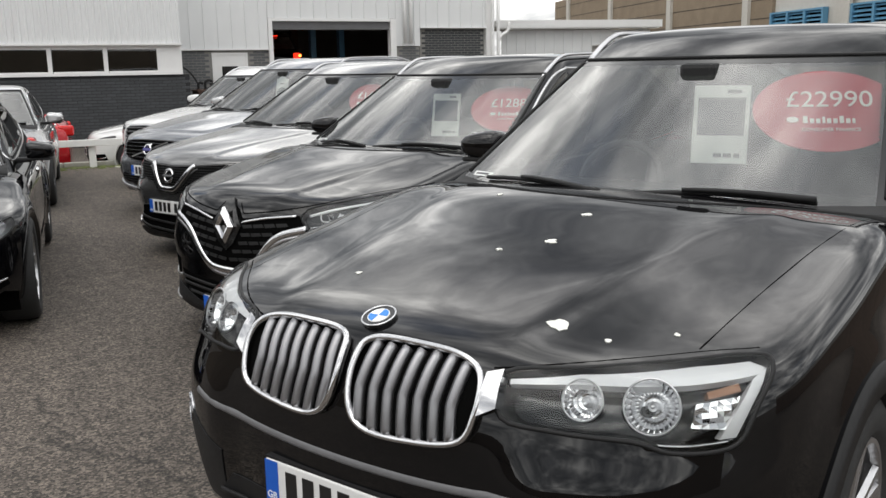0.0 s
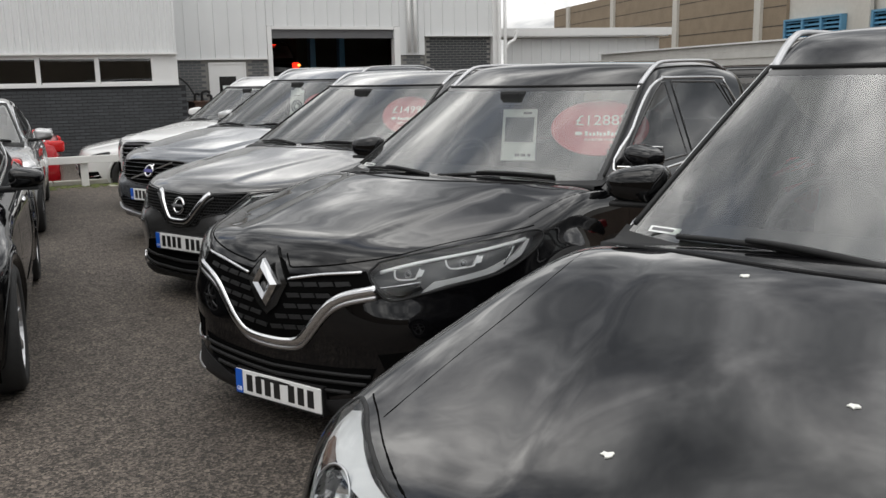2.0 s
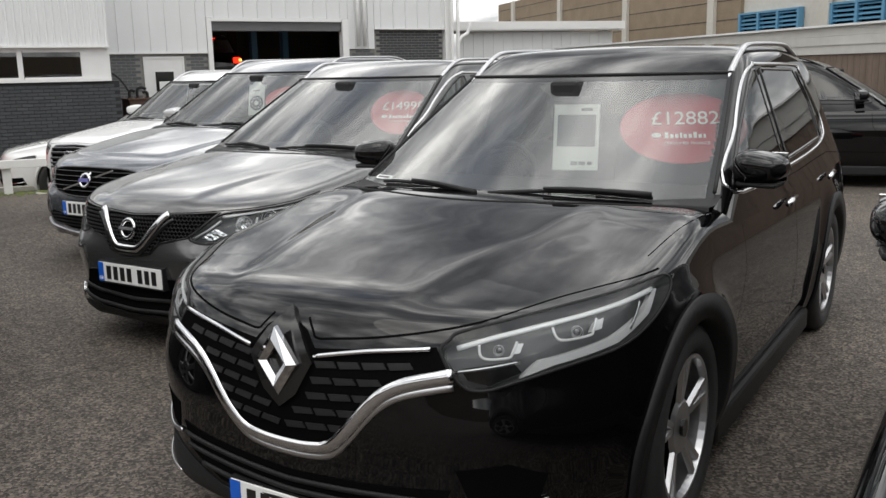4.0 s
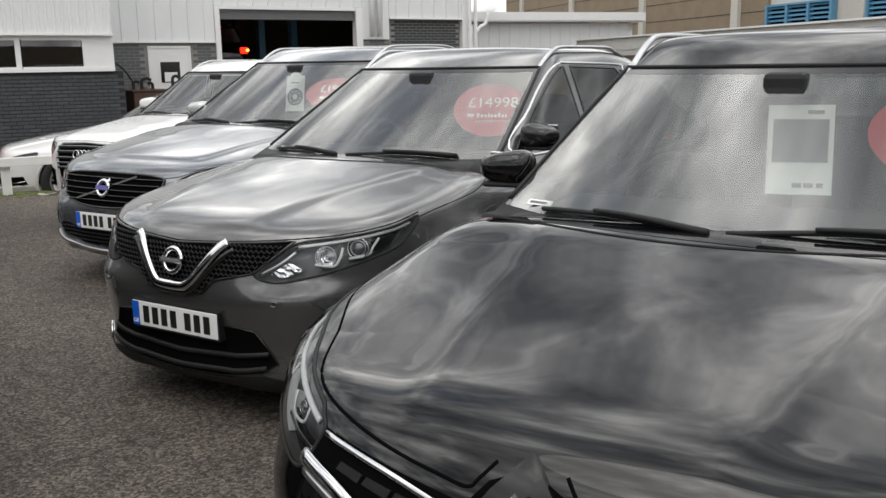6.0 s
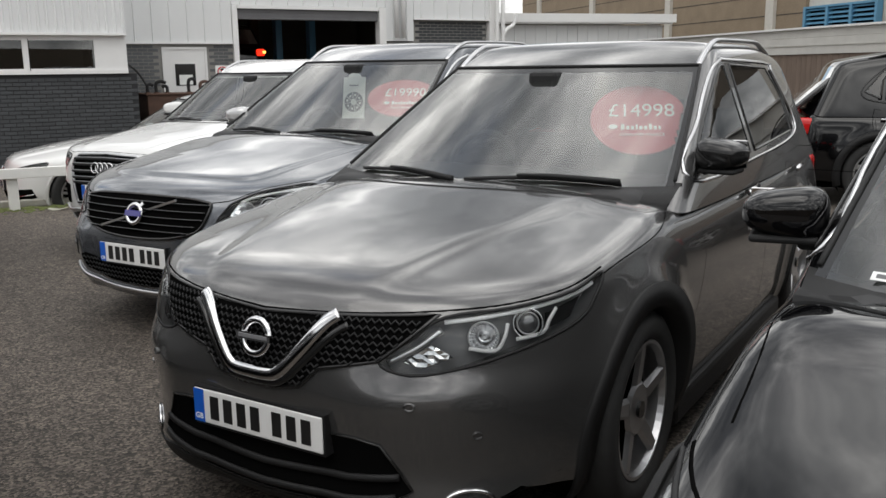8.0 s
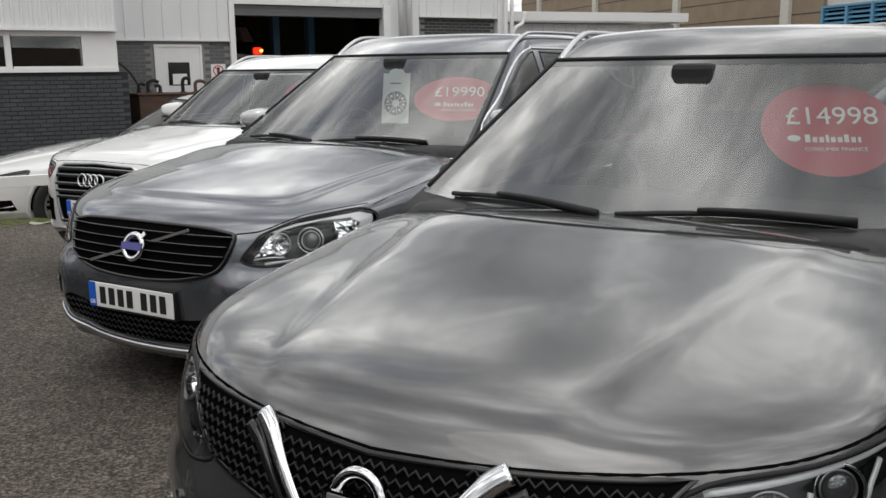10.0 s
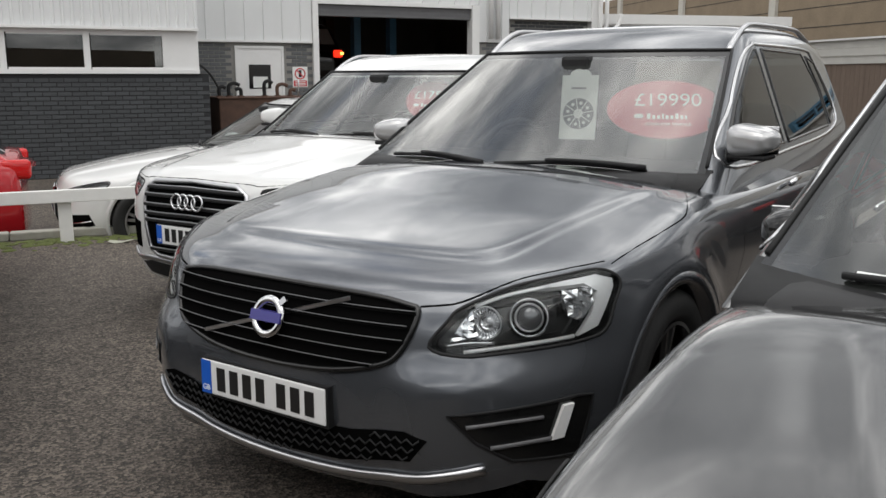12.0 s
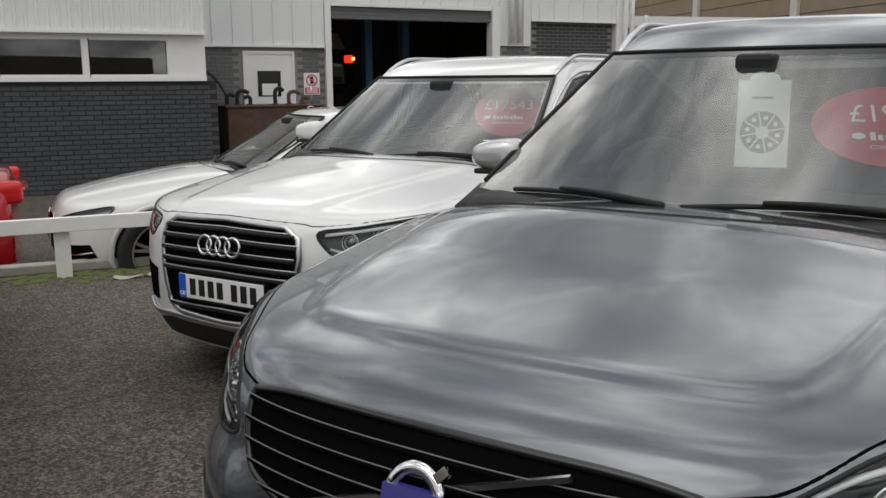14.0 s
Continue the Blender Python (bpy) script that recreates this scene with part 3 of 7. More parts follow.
SHAPES = {
    "x3": Shape(shoulder=0.45, shelf=(0.81, 0.69, 0.022, 0.38, 0.55), top_z=1.54, ear=(1.9, 0.9, 1.19), length=4.65, w=0.94, tall=1.66, hood=([0, 0.1, 0.35, 0.8, 1.3, 1.6, 3.0, 4.65], [0.9, 0.945, 1.0, 1.07, 1.125, 1.1, 1.08, 1.05]),
                nose=([0.2, 0.3, 0.45, 0.6, 0.75, 0.9, 1.0, 1.1], [0.16, 0.07, 0.02, 0.0, 0.015, 0.06, 0.13, 0.3]),
                sect=([0.2, 0.35, 0.6, 0.85, 1.0, 1.1], [0.93, 0.975, 1.0, 0.985, 0.955, 0.91]),
                roof=([1.2, 2.0, 2.6, 3.4, 4.3, 4.65], [1.45, 1.585, 1.685, 1.7, 1.63, 1.57]),
                r=0.365, wheel_u=0.87, base=2.81, plan=(0.16, 0.34, 6), crown=0.09, creases=((0.008, 0.33, 0.6, 0.045),), screen_u=1.33, screen_z=1.1,
                rake=1.85, screen_bow=0.45, cabin_w=0.85, lean=0.36, belt=1.06, roof_crown=0.06, clear=0.2),
    "kadjar": Shape(shoulder=0.55, shelf=(0.71, 0.57, 0.025, 0.3, 0.78), top_z=1.465, ear=(1.74, 0.92, 1.12), length=4.45, w=0.92, tall=1.6, hood=([0, 0.1, 0.35, 0.8, 1.2, 1.5, 3.0, 4.45], [0.83, 0.88, 0.93, 1.0, 1.045, 1.03, 1.02, 1.02]),
                nose=([0.1, 0.16, 0.22, 0.32, 0.42, 0.55, 0.7, 0.85, 0.95, 1.05], [0.08, 0.03, 0.01, 0.02, 0.015, 0.0, 0.01, 0.06, 0.14, 0.3]),
                sect=([0.2, 0.35, 0.6, 0.8, 0.95, 1.05], [0.93, 0.975, 1.0, 0.985, 0.95, 0.9]),
                roof=([1.2, 1.95, 2.5, 3.2, 4.1, 4.45], [1.4, 1.515, 1.61, 1.625, 1.54, 1.47]),
                r=0.35, wheel_u=0.92, base=2.646, plan=(0.2, 0.34, 5), crown=0.09, creases=((0.012, 0.3, 0.54, 0.05),), screen_u=1.2, screen_z=1.03,
                rake=1.95, screen_bow=0.48, cabin_w=0.855, lean=0.34, belt=1.02, roof_crown=0.06, clear=0.14, flare=0.03),
    "qashqai": Shape(taper=0.13, shelf=(0.67, 0.55, 0.03, 0.22, 0.5), top_z=1.465, ear_right=(1.72, 0.755, 1.06), ear=(1.74, 0.89, 1.125), length=4.38, w=0.905, tall=1.59, hood=([0, 0.1, 0.35, 0.8, 1.2, 1.5, 3.0, 4.38], [0.8, 0.855, 0.92, 0.995, 1.04, 1.03, 1.02, 1.02]),
                nose=([0.1, 0.16, 0.24, 0.34, 0.45, 0.57, 0.7, 0.85, 0.95, 1.05], [0.1, 0.04, 0.015, 0.03, 0.015, 0.0, 0.02, 0.08, 0.16, 0.3]),
                sect=([0.2, 0.35, 0.6, 0.8, 0.95, 1.05], [0.93, 0.975, 1.0, 0.975, 0.925, 0.87]),
                roof=([1.2, 1.95, 2.5, 3.2, 4.0, 4.38], [1.4, 1.515, 1.6, 1.605, 1.51, 1.44]),
                r=0.34, wheel_u=0.9, base=2.646, plan=(0.22, 0.34, 5), crown=0.09, creases=((0.011, 0.3, 0.58, 0.035),), screen_u=1.2, screen_z=1.03,
                rake=1.95, screen_bow=0.45, cabin_w=0.835, lean=0.35, belt=1.02, roof_crown=0.06, clear=0.15, flare=0.03),
    "xc60": Shape(shelf=(0.68, 0.56, 0.03, 0.4, 0.58), top_z=1.525, ear_right=(1.78, 0.86, 1.15), ear=(1.77, 0.92, 1.17), length=4.64, w=0.945, tall=1.67, hood=([0, 0.1, 0.35, 0.8, 1.25, 1.55, 3.0, 4.64], [0.8, 0.86, 0.93, 1.02, 1.075, 1.07, 1.06, 1.06]),
                nose=([0.15, 0.25, 0.4, 0.55, 0.7, 0.85, 0.95, 1.05], [0.12, 0.05, 0.01, 0.0, 0.03, 0.09, 0.17, 0.32]),
                sect=([0.2, 0.35, 0.6, 0.85, 1.0, 1.1], [0.93, 0.975, 1.0, 0.985, 0.95, 0.9]),
                roof=([1.2, 2.0, 2.6, 3.4, 4.3, 4.64], [1.44, 1.575, 1.67, 1.685, 1.59, 1.52]),
                r=0.37, wheel_u=0.92, base=2.774, plan=(0.2, 0.34, 5), crown=0.1, lip=0.27, creases=((0.014, 0.52, 0.74, 0.02),), screen_u=1.3, screen_z=1.06,
                rake=1.82, screen_bow=0.4, cabin_w=0.855, lean=0.36, belt=1.06, roof_crown=0.06, clear=0.18),
    "q3": Shape(top_z=1.445, ear=(1.7, 0.9, 1.12), length=4.39, w=0.915, tall=1.59, hood=([0, 0.1, 0.35, 0.8, 1.2, 1.5, 3.0, 4.39], [0.84, 0.89, 0.94, 1.0, 1.04, 1.03, 1.02, 1.02]),
                nose=([0.15, 0.25, 0.4, 0.55, 0.7, 0.85, 0.95, 1.05], [0.13, 0.04, 0.01, 0.0, 0.01, 0.05, 0.12, 0.3]),
                sect=([0.2, 0.35, 0.6, 0.8, 0.95, 1.05], [0.93, 0.975, 1.0, 0.985, 0.95, 0.9]),
                roof=([1.2, 1.95, 2.5, 3.2, 4.0, 4.39], [1.4, 1.505, 1.59, 1.595, 1.5, 1.44]),
                r=0.35, wheel_u=0.89, base=2.603, plan=(0.18, 0.32, 5), crown=0.08, creases=((0.015, 0.34, 0.6, 0.03),), screen_u=1.2, screen_z=1.02,
                rake=1.65, screen_bow=0.4, cabin_w=0.83, lean=0.36, belt=1.02, roof_crown=0.06, clear=0.18),
    "saloon": Shape(ear=(1.95, 0.95, 0.98), length=4.63, w=0.91, tall=1.42, hood=([0, 0.1, 0.35, 0.8, 1.35, 1.6, 3.0, 4.0, 4.63], [0.66, 0.72, 0.78, 0.86, 0.92, 0.92, 0.93, 0.98, 0.97]),
                nose=([0.15, 0.25, 0.4, 0.55, 0.7, 0.85, 0.95], [0.12, 0.04, 0.0, 0.01, 0.06, 0.16, 0.3]),
                sect=([0.15, 0.3, 0.5, 0.7, 0.85, 0.95], [0.93, 0.975, 1.0, 0.985, 0.95, 0.9]),
                roof=([1.3, 2.2, 2.7, 3.3, 4.1, 4.6], [1.2, 1.37, 1.4, 1.37, 1.2, 1.0]),
                r=0.33, wheel_u=0.79, base=2.81, plan=(0.2, 0.32, 5), crown=0.08, creases=((0.015, 0.34, 0.6, 0.03),), screen_u=1.45, screen_z=0.92,
                rake=1.75, screen_bow=0.3, cabin_w=0.78, lean=0.42, belt=0.92, roof_crown=0.06, clear=0.17, rear_rake=1.7),
}
SHAPES["coupe"] = Shape(**{**SHAPES["saloon"].s, "r": 0.35, "belt": 0.97, "screen_z": 0.97, "tall": 1.47,
                           "hood": ([0, 0.1, 0.35, 0.8, 1.35, 1.6, 3.0, 4.0, 4.63], [0.71, 0.77, 0.83, 0.91, 0.97, 0.97, 0.98, 1.03, 1.02]),
                           "nose": ([0.15, 0.25, 0.4, 0.58, 0.74, 0.9, 1.0], [0.12, 0.04, 0.0, 0.01, 0.06, 0.16, 0.3]),
                           "roof": ([1.3, 2.2, 2.7, 3.3, 4.1, 4.6], [1.26, 1.42, 1.45, 1.42, 1.26, 1.05])})
# outlines of the head lamps: degrees round the front, height
HEADLAMPS = {
    "x3": [(15.2, 0.912), (21.5, 0.931), (30.9, 0.942), (36, 0.944), (37.6, 0.933), (35.6, 0.875), (34, 0.811), (32, 0.795), (28.4, 0.798), (25.6, 0.818), (19.8, 0.824), (15.6, 0.835)],
    "kadjar": [(19, 0.778), (19.8, 0.808), (21.2, 0.83), (27.7, 0.858), (38.3, 0.882), (48.8, 0.895), (50.7, 0.862), (46.2, 0.804), (39.7, 0.757), (32.8, 0.733), (27.4, 0.705), (23.4, 0.681), (21.1, 0.698)],
    "qashqai": [(15.8, 0.673), (19.2, 0.736), (22.9, 0.796), (30.3, 0.813), (38.4, 0.834), (44.4, 0.86), (42, 0.8), (39, 0.751), (30.2, 0.693), (25.4, 0.664), (19.4, 0.642)],
    "xc60": [(20.8, 0.687), (22.7, 0.758), (24.2, 0.793), (29.6, 0.842), (35.9, 0.863), (40.2, 0.871), (42.6, 0.858), (43.6, 0.829), (42.4, 0.774), (41.1, 0.711), (38.2, 0.69), (29.5, 0.675), (24.4, 0.665)],
    "q3": [(19, 0.807), (25, 0.826), (31.5, 0.845), (37, 0.853), (34.5, 0.79), (27, 0.744), (22.5, 0.711), (20, 0.75)],
    "saloon": [(15, 0.575), (22, 0.635), (32, 0.69), (38, 0.705), (36, 0.64), (28, 0.58), (20, 0.54)],
}
HEADLAMPS["coupe"] = [(a, z + 0.03) for a, z in HEADLAMPS["saloon"]]
HEADLAMPS = {k: spline(v, 4, True) for k, v in HEADLAMPS.items()}
# nose on the ground, heading of the car's width axis, shape
PLACES = {
    "x3": (-0.245, 2.555, -37.5),
    "kadjar": (-1.17, 5.42, -37.0),
    "qashqai": (-2.22, 7.87, -37.0),
    "xc60": (-3.165, 10.24, -36.0),
    "q3": (-4.0, 12.68, -34.0),
}
# shape end


def out(p):
    """From (u, y, z) to the car's own axes, x ahead."""
    p = np.asarray(p, float)
    return np.stack([-p[..., 0], p[..., 1], p[..., 2]], -1)


def wrapped(fn, lo, hi, core_lo, core_hi, step):
    """A skin drawn tight over a rounded body: a box of fine squares shrunk on to it."""
    lo, hi, core_lo, core_hi = (np.asarray(a, float) for a in (lo, hi, core_lo, core_hi))
    n = np.maximum(2, np.round((hi - lo) / step).astype(int))
    pts, quads, count = [], [], 0
    for ax in range(3):
        a, b = [k for k in range(3) if k != ax]
        ga, gb = np.meshgrid(np.linspace(lo[a], hi[a], n[a] + 1), np.linspace(lo[b], hi[b], n[b] + 1), indexing="ij")
        for end in (lo[ax], hi[ax]):
            if ax == 2 and end == lo[2]:
                continue
            p = np.empty(ga.shape + (3,))
            p[..., a], p[..., b], p[..., ax] = ga, gb, end
            i = np.arange(ga.size).reshape(ga.shape) + count
            count += ga.size
            pts.append(p.reshape(-1, 3))
            quads.append(np.stack([i[:-1, :-1], i[1:, :-1], i[1:, 1:], i[:-1, 1:]], -1).reshape(-1, 4))
    pts, quads = np.concatenate(pts), np.concatenate(quads)
    _, first, back = np.unique(np.round(pts, 4), axis=0, return_index=True, return_inverse=True)
    pts, quads = pts[first], back.reshape(-1)[quads]
    inner = np.clip(pts, core_lo, core_hi)
    a, b = np.zeros(len(pts)), np.ones(len(pts))
    for _ in range(26):
        m = (a + b) / 2
        v = fn(pts + m[:, None] * (inner - pts)) < 0
        b, a = np.where(v, m, b), np.where(v, a, m)
    verts = pts + b[:, None] * (inner - pts)
    mid = verts[quads].mean(1)
    nrm = np.cross(verts[quads[:, 2]] - verts[quads[:, 0]], verts[quads[:, 3]] - verts[quads[:, 1]])
    flip = np.einsum("ij,ij->i", nrm, mid - np.clip(mid, core_lo, core_hi)) < 0
    quads[flip] = quads[flip][:, ::-1]
    return verts, quads, mid


def used(verts, quads):
    keep, inv = np.unique(quads, return_inverse=True)
    return verts[keep], inv.reshape(quads.shape)


def in_poly(pts, poly):
    x, y = pts[:, 0], pts[:, 1]
    inside = np.zeros(len(pts), bool)
    for (x0, y0), (x1, y1) in zip(poly, np.roll(poly, -1, 0)):
        cross = (y0 > y) != (y1 > y)
        inside ^= cross & (x < (x1 - x0) * (y - y0) / (y1 - y0 + 1e-12) + x0)
    return inside


def patch(S, name, kind, poly, mat, parent, label="", lift=0.004, skirt=0.012, grid=0.03, fn=None, curved=True, deep=0.0, facet=0.0):
    """A panel of given outline laid on the body, with a turned-in edge; facet breaks its face up."""
    from mathutils.geometry import delaunay_2d_cdt
    poly = np.asarray(poly, float)
    sc = np.array([0.018, 1.0]) if kind == "C" else np.ones(2)
    q = poly * sc
    area = 0.5 * sum(a[0] * b[1] - a[1] * b[0] for a, b in zip(q, np.roll(q, -1, 0)))
    if area < 0:
        q = q[::-1]
    ring = resample(np.vstack([q, q[:1]]), grid)[:-1]
    lo, hi = q.min(0), q.max(0)
    gx, gy = np.meshgrid(np.arange(lo[0] + grid * 0.4, hi[0], grid), np.arange(lo[1] + grid * 0.4, hi[1], grid))
    inner = np.stack([gx.ravel(), gy.ravel()], 1)
    if len(inner):
        inner = inner[in_poly(inner, ring)]
        if len(inner):
            dist = np.min(np.linalg.norm(inner[:, None] - ring[None], axis=2), axis=1)
            inner = inner[dist > grid * 0.35]
    allp = np.vstack([ring, inner]) if len(inner) else ring
    n = len(ring)
    vo, _, fo, orig, _, _ = delaunay_2d_cdt([Vector(p) for p in allp], [(i, (i + 1) % n) for i in range(n)], [list(range(n))], 1, 1e-6)
    pts = np.array([tuple(v) for v in vo]) / sc
    p, nr = S.on(kind, pts, 0.0, fn)
    if deep:
        p = p - deep * nr
    p = p + lift * nr
    if facet:
        p = p - np.random.default_rng(len(p)).uniform(0, facet, len(p))[:, None] * nr
    faces = [tuple(f) for f in fo]
    a, b, c = (p[[f[k] for f in faces]] for k in range(3))
    outward = np.einsum("ij,ij->i", np.cross(b - a, c - a), nr[[f[0] for f in faces]])
    if np.sum(outward) > 0:
        faces = [f[::-1] for f in faces]
    edge = {}
    for f in faces:
        for a, b in zip(f, f[1:] + f[:1]):
            edge[(a, b)] = edge.get((a, b), 0) + 1
    rim = [(a, b) for (a, b) in edge if (b, a) not in edge]
    low = {}
    verts = list(p)
    for a, b in rim:
        for k in (a, b):
            if k not in low:
                low[k] = len(verts)
                verts.append(p[k] - (skirt + lift) * nr[k])
    faces += [(b, a, low[a], low[b]) for a, b in rim]
    ob = mesh(name, out(np.array(verts)), faces, mat, parent, label, curved)
    if curved:
        ob.data.set_sharp_from_angle(angle=radians(38))
    return ob


def strip(S, name, kind, line, rad, mat, parent, label="", lift=0.0, closed=False, flat=0.6, fn=None, sides=8, smoothed=0):
    """A bead or joint that follows the body."""
    line = spline(line, smoothed, closed) if smoothed else resample(np.vstack([line, line[:1]]) if closed else line, 0.03 if kind != "C" else 1.5)
    if closed and not smoothed:
        line = line[:-1]
    p, nr = S.on(kind, line, lift, fn)
    v, f = tube_data(p, rad, sides, closed, flat, nr)
    return mesh(name, out(np.array(v)), f, mat, parent, label, True)


def wheel(S, car, u, side, spokes, rim_mat, twin=False):
    """Tyre, rim and brake disc; side 1 is the car's left."""
    r = S.r
    e = new("wheel")
    e.empty_display_size = 0.1
    e.parent = car
    e.location = (-u, side * (S.w - 0.115), r)
    wide = 0.11
    prof = [(0.69 * r, -0.8), (0.76 * r, -1.0), (0.9 * r, -1.02), (0.975 * r, -0.86), (r, -0.55), (r, 0.55), (0.975 * r, 0.86), (0.9 * r, 1.02), (0.76 * r, 1.0), (0.69 * r, 0.8)]
    n = 48
    v, f = [], []
    for i in range(n):
        a = 2 * math.pi * i / n
        for rad, q in prof:
            v.append((rad * math.cos(a), q * wide, rad * math.sin(a)))
    k = len(prof)
    for i in range(n):
        j = (i + 1) % n
        for q in range(k - 1):
            f.append((i * k + q, i * k + q + 1, j * k + q + 1, j * k + q))
    mesh("tyre", v, f, "rubber", e, "", True)
    prof = [(0.7 * r, -0.85), (0.705 * r, 0.82), (0.7 * r, 0.9), (0.665 * r, 0.9), (0.645 * r, 0.7), (0.635 * r, -0.7)]
    v, f = [], []
    for i in range(n):
        a = 2 * math.pi * i / n
        for rad, q in prof:
            v.append((rad * math.cos(a), side * q * wide, rad * math.sin(a)))
    k = len(prof)
    for i in range(n):
        j = (i + 1) % n
        for q in range(k - 1):
            f.append((i * k + q, i * k + q + 1, j * k + q + 1, j * k + q))
    # spokes, two to an arm where twin
    for i in range(spokes):
        a0 = 2 * math.pi * i / spokes + 0.3
        for off in ((-0.13, 0.13) if twin else (0.0,)):
            b = len(v)
            hw = 0.018 if twin else 0.036
            for rad, da, dep in ((0.09, off * 0.5, 0.6), (0.65 * r, off, 0.74)):
                ca, sa = math.cos(a0 + da), math.sin(a0 + da)
                ww = hw * (1.0 if rad < 0.12 else 0.8)
                for s, d in ((-1, 0), (1, 0), (0.6, 0.13), (-0.6, 0.13)):
                    v.append((rad * ca - s * ww * sa, side * wide * (dep + d), rad * sa + s * ww * ca))
            f += [(b, b + 1, b + 5, b + 4), (b + 1, b + 2, b + 6, b + 5), (b + 2, b + 3, b + 7, b + 6), (b + 3, b, b + 4, b + 7)]
    b = len(v)
    for i in range(16):
        a = 2 * math.pi * i / 16
        v.append((0.1 * math.cos(a), side * wide * 0.62, 0.1 * math.sin(a)))
        v.append((0.085 * math.cos(a), side * wide * 0.74, 0.085 * math.sin(a)))
    for i in range(16):
        j = (i + 1) % 16
        f.append((b + 2 * i, b + 2 * j, b + 2 * j + 1, b + 2 * i + 1))
    f.append(tuple(b + 2 * i + 1 for i in range(16)))
    mesh("rim", v, f, rim_mat, e, "", False)
    # near-black disc: the shade behind the spokes is put into its colour
    bm = bmesh.new()
    bmesh.ops.create_cone(bm, cap_ends=True, segments=24, radius1=0.6 * r, radius2=0.6 * r, depth=0.03, matrix=pose(0, side * 0.01, 0, 90, 0, 0))
    part("brake_disc", bm, "shade_black", e)
    bm = bmesh.new()
    bmesh.ops.create_cone(bm, cap_ends=True, segments=12, radius1=0.03, radius2=0.026, depth=0.02, matrix=pose(0, side * wide * 0.76, 0, 90, 0, 0))
    part("hub_cap", bm, "gloss_black", e)
    return e


def number_plate(S, car, y, z):
    """Pressed plate with a blue end band; its characters stand as plain bars."""
    p, _ = S.on("F", [(y, z + 0.05), (y, z - 0.04)])
    u = p[:, 0].min() - 0.008
    e = part("number_plate", box_bm(-u, -u + 0.006, y - 0.26, y + 0.26, z - 0.0555, z + 0.0555, 0.004), "plate", car, "white plate with black bars and a blue end band")
    x = -u + 0.006
    box("plate_band", x, x + 0.002, y - 0.26, y - 0.217, z - 0.054, z + 0.054, "plate_blue", e)
    words("country_letters", "GB", 0.026, "pale", e, Matrix.Translation((x + 0.0025, y - 0.2385, z - 0.035)) @ pose(0, 0, 0, 90, 0, 90))
    c = y - 0.19
    for i in range(7):
        wd = 0.046
        box("plate_bar", x, x + 0.002, c, c + wd * 0.78, z - 0.038, z + 0.038, "ink", e)
        c += 0.057 + (0.03 if i == 3 else 0)
    box("plate_holder", -u - 0.04, -u - 0.001, y - 0.265, y + 0.265, z - 0.066, z + 0.06, "plastic", car)
    return e


def mirror(S, car, side, cap):
    """Rounded mirror head on a short foot."""
    u, y, z = S.s.get("ear_right", S.s["ear"]) if side < 0 else S.s["ear"]
    bm = bmesh.new()
    bmesh.ops.create_icosphere(bm, subdivisions=4, radius=1)
    for v in bm.verts:
        c = v.co
        n = max((abs(c.x) ** 3.2 + abs(c.y) ** 3.2 + abs(c.z) ** 3.2) ** (1 / 3.2), 1e-6)
        c /= n
        if c.x < -0.35:
            c.x = -0.35
        c.z *= 0.8 + 0.2 * c.y * side * -1
    bm.transform(Matrix.Diagonal((0.085, 0.1, 0.076, 1)))
    e = part("door_mirror", bm, cap, car, "", True)
    e.matrix_local = pose(-u, side * y, z, 0, side * 3, -side * 10)
    part("mirror_glass", box_bm(-0.041, -0.036, -0.085, 0.085, -0.055, 0.055, 0.002), "chrome", e)
    b = part("mirror_arm", box_bm(-0.035, 0.03, -0.09, 0.06, -0.018, 0.018, 0.014, 3), "plastic", e)
    b.location = (0.0, -side * 0.12, -0.07)
    b2 = part("lower_shell", box_bm(-0.03, 0.07, -0.08, 0.08, -0.01, 0.01, 0.009, 3), "plastic", e)
    b2.location = (0, 0, -0.06)
    return e


def seat(car, u, y, z):
    e = part("front_seat", box_bm(-0.25, 0.25, -0.25, 0.25, 0, 0.16, 0.06, 3), "seat", car, "", True)
    e.location = (-u, y, z)
    b = part("backrest", box_bm(-0.07, 0.07, -0.25, 0.25, 0, 0.6, 0.06, 3), "seat", e, "", True)
    b.matrix_local = pose(-0.22, 0, 0.12, 0, -14, 0)
    h = part("headrest", box_bm(-0.05, 0.05, -0.14, 0.14, 0.02, 0.2, 0.045, 3), "seat", e, "", True)
    h.matrix_local = pose(-0.22, 0, 0.12, 0, -14, 0) @ pose(0, 0, 0.6)
    return e


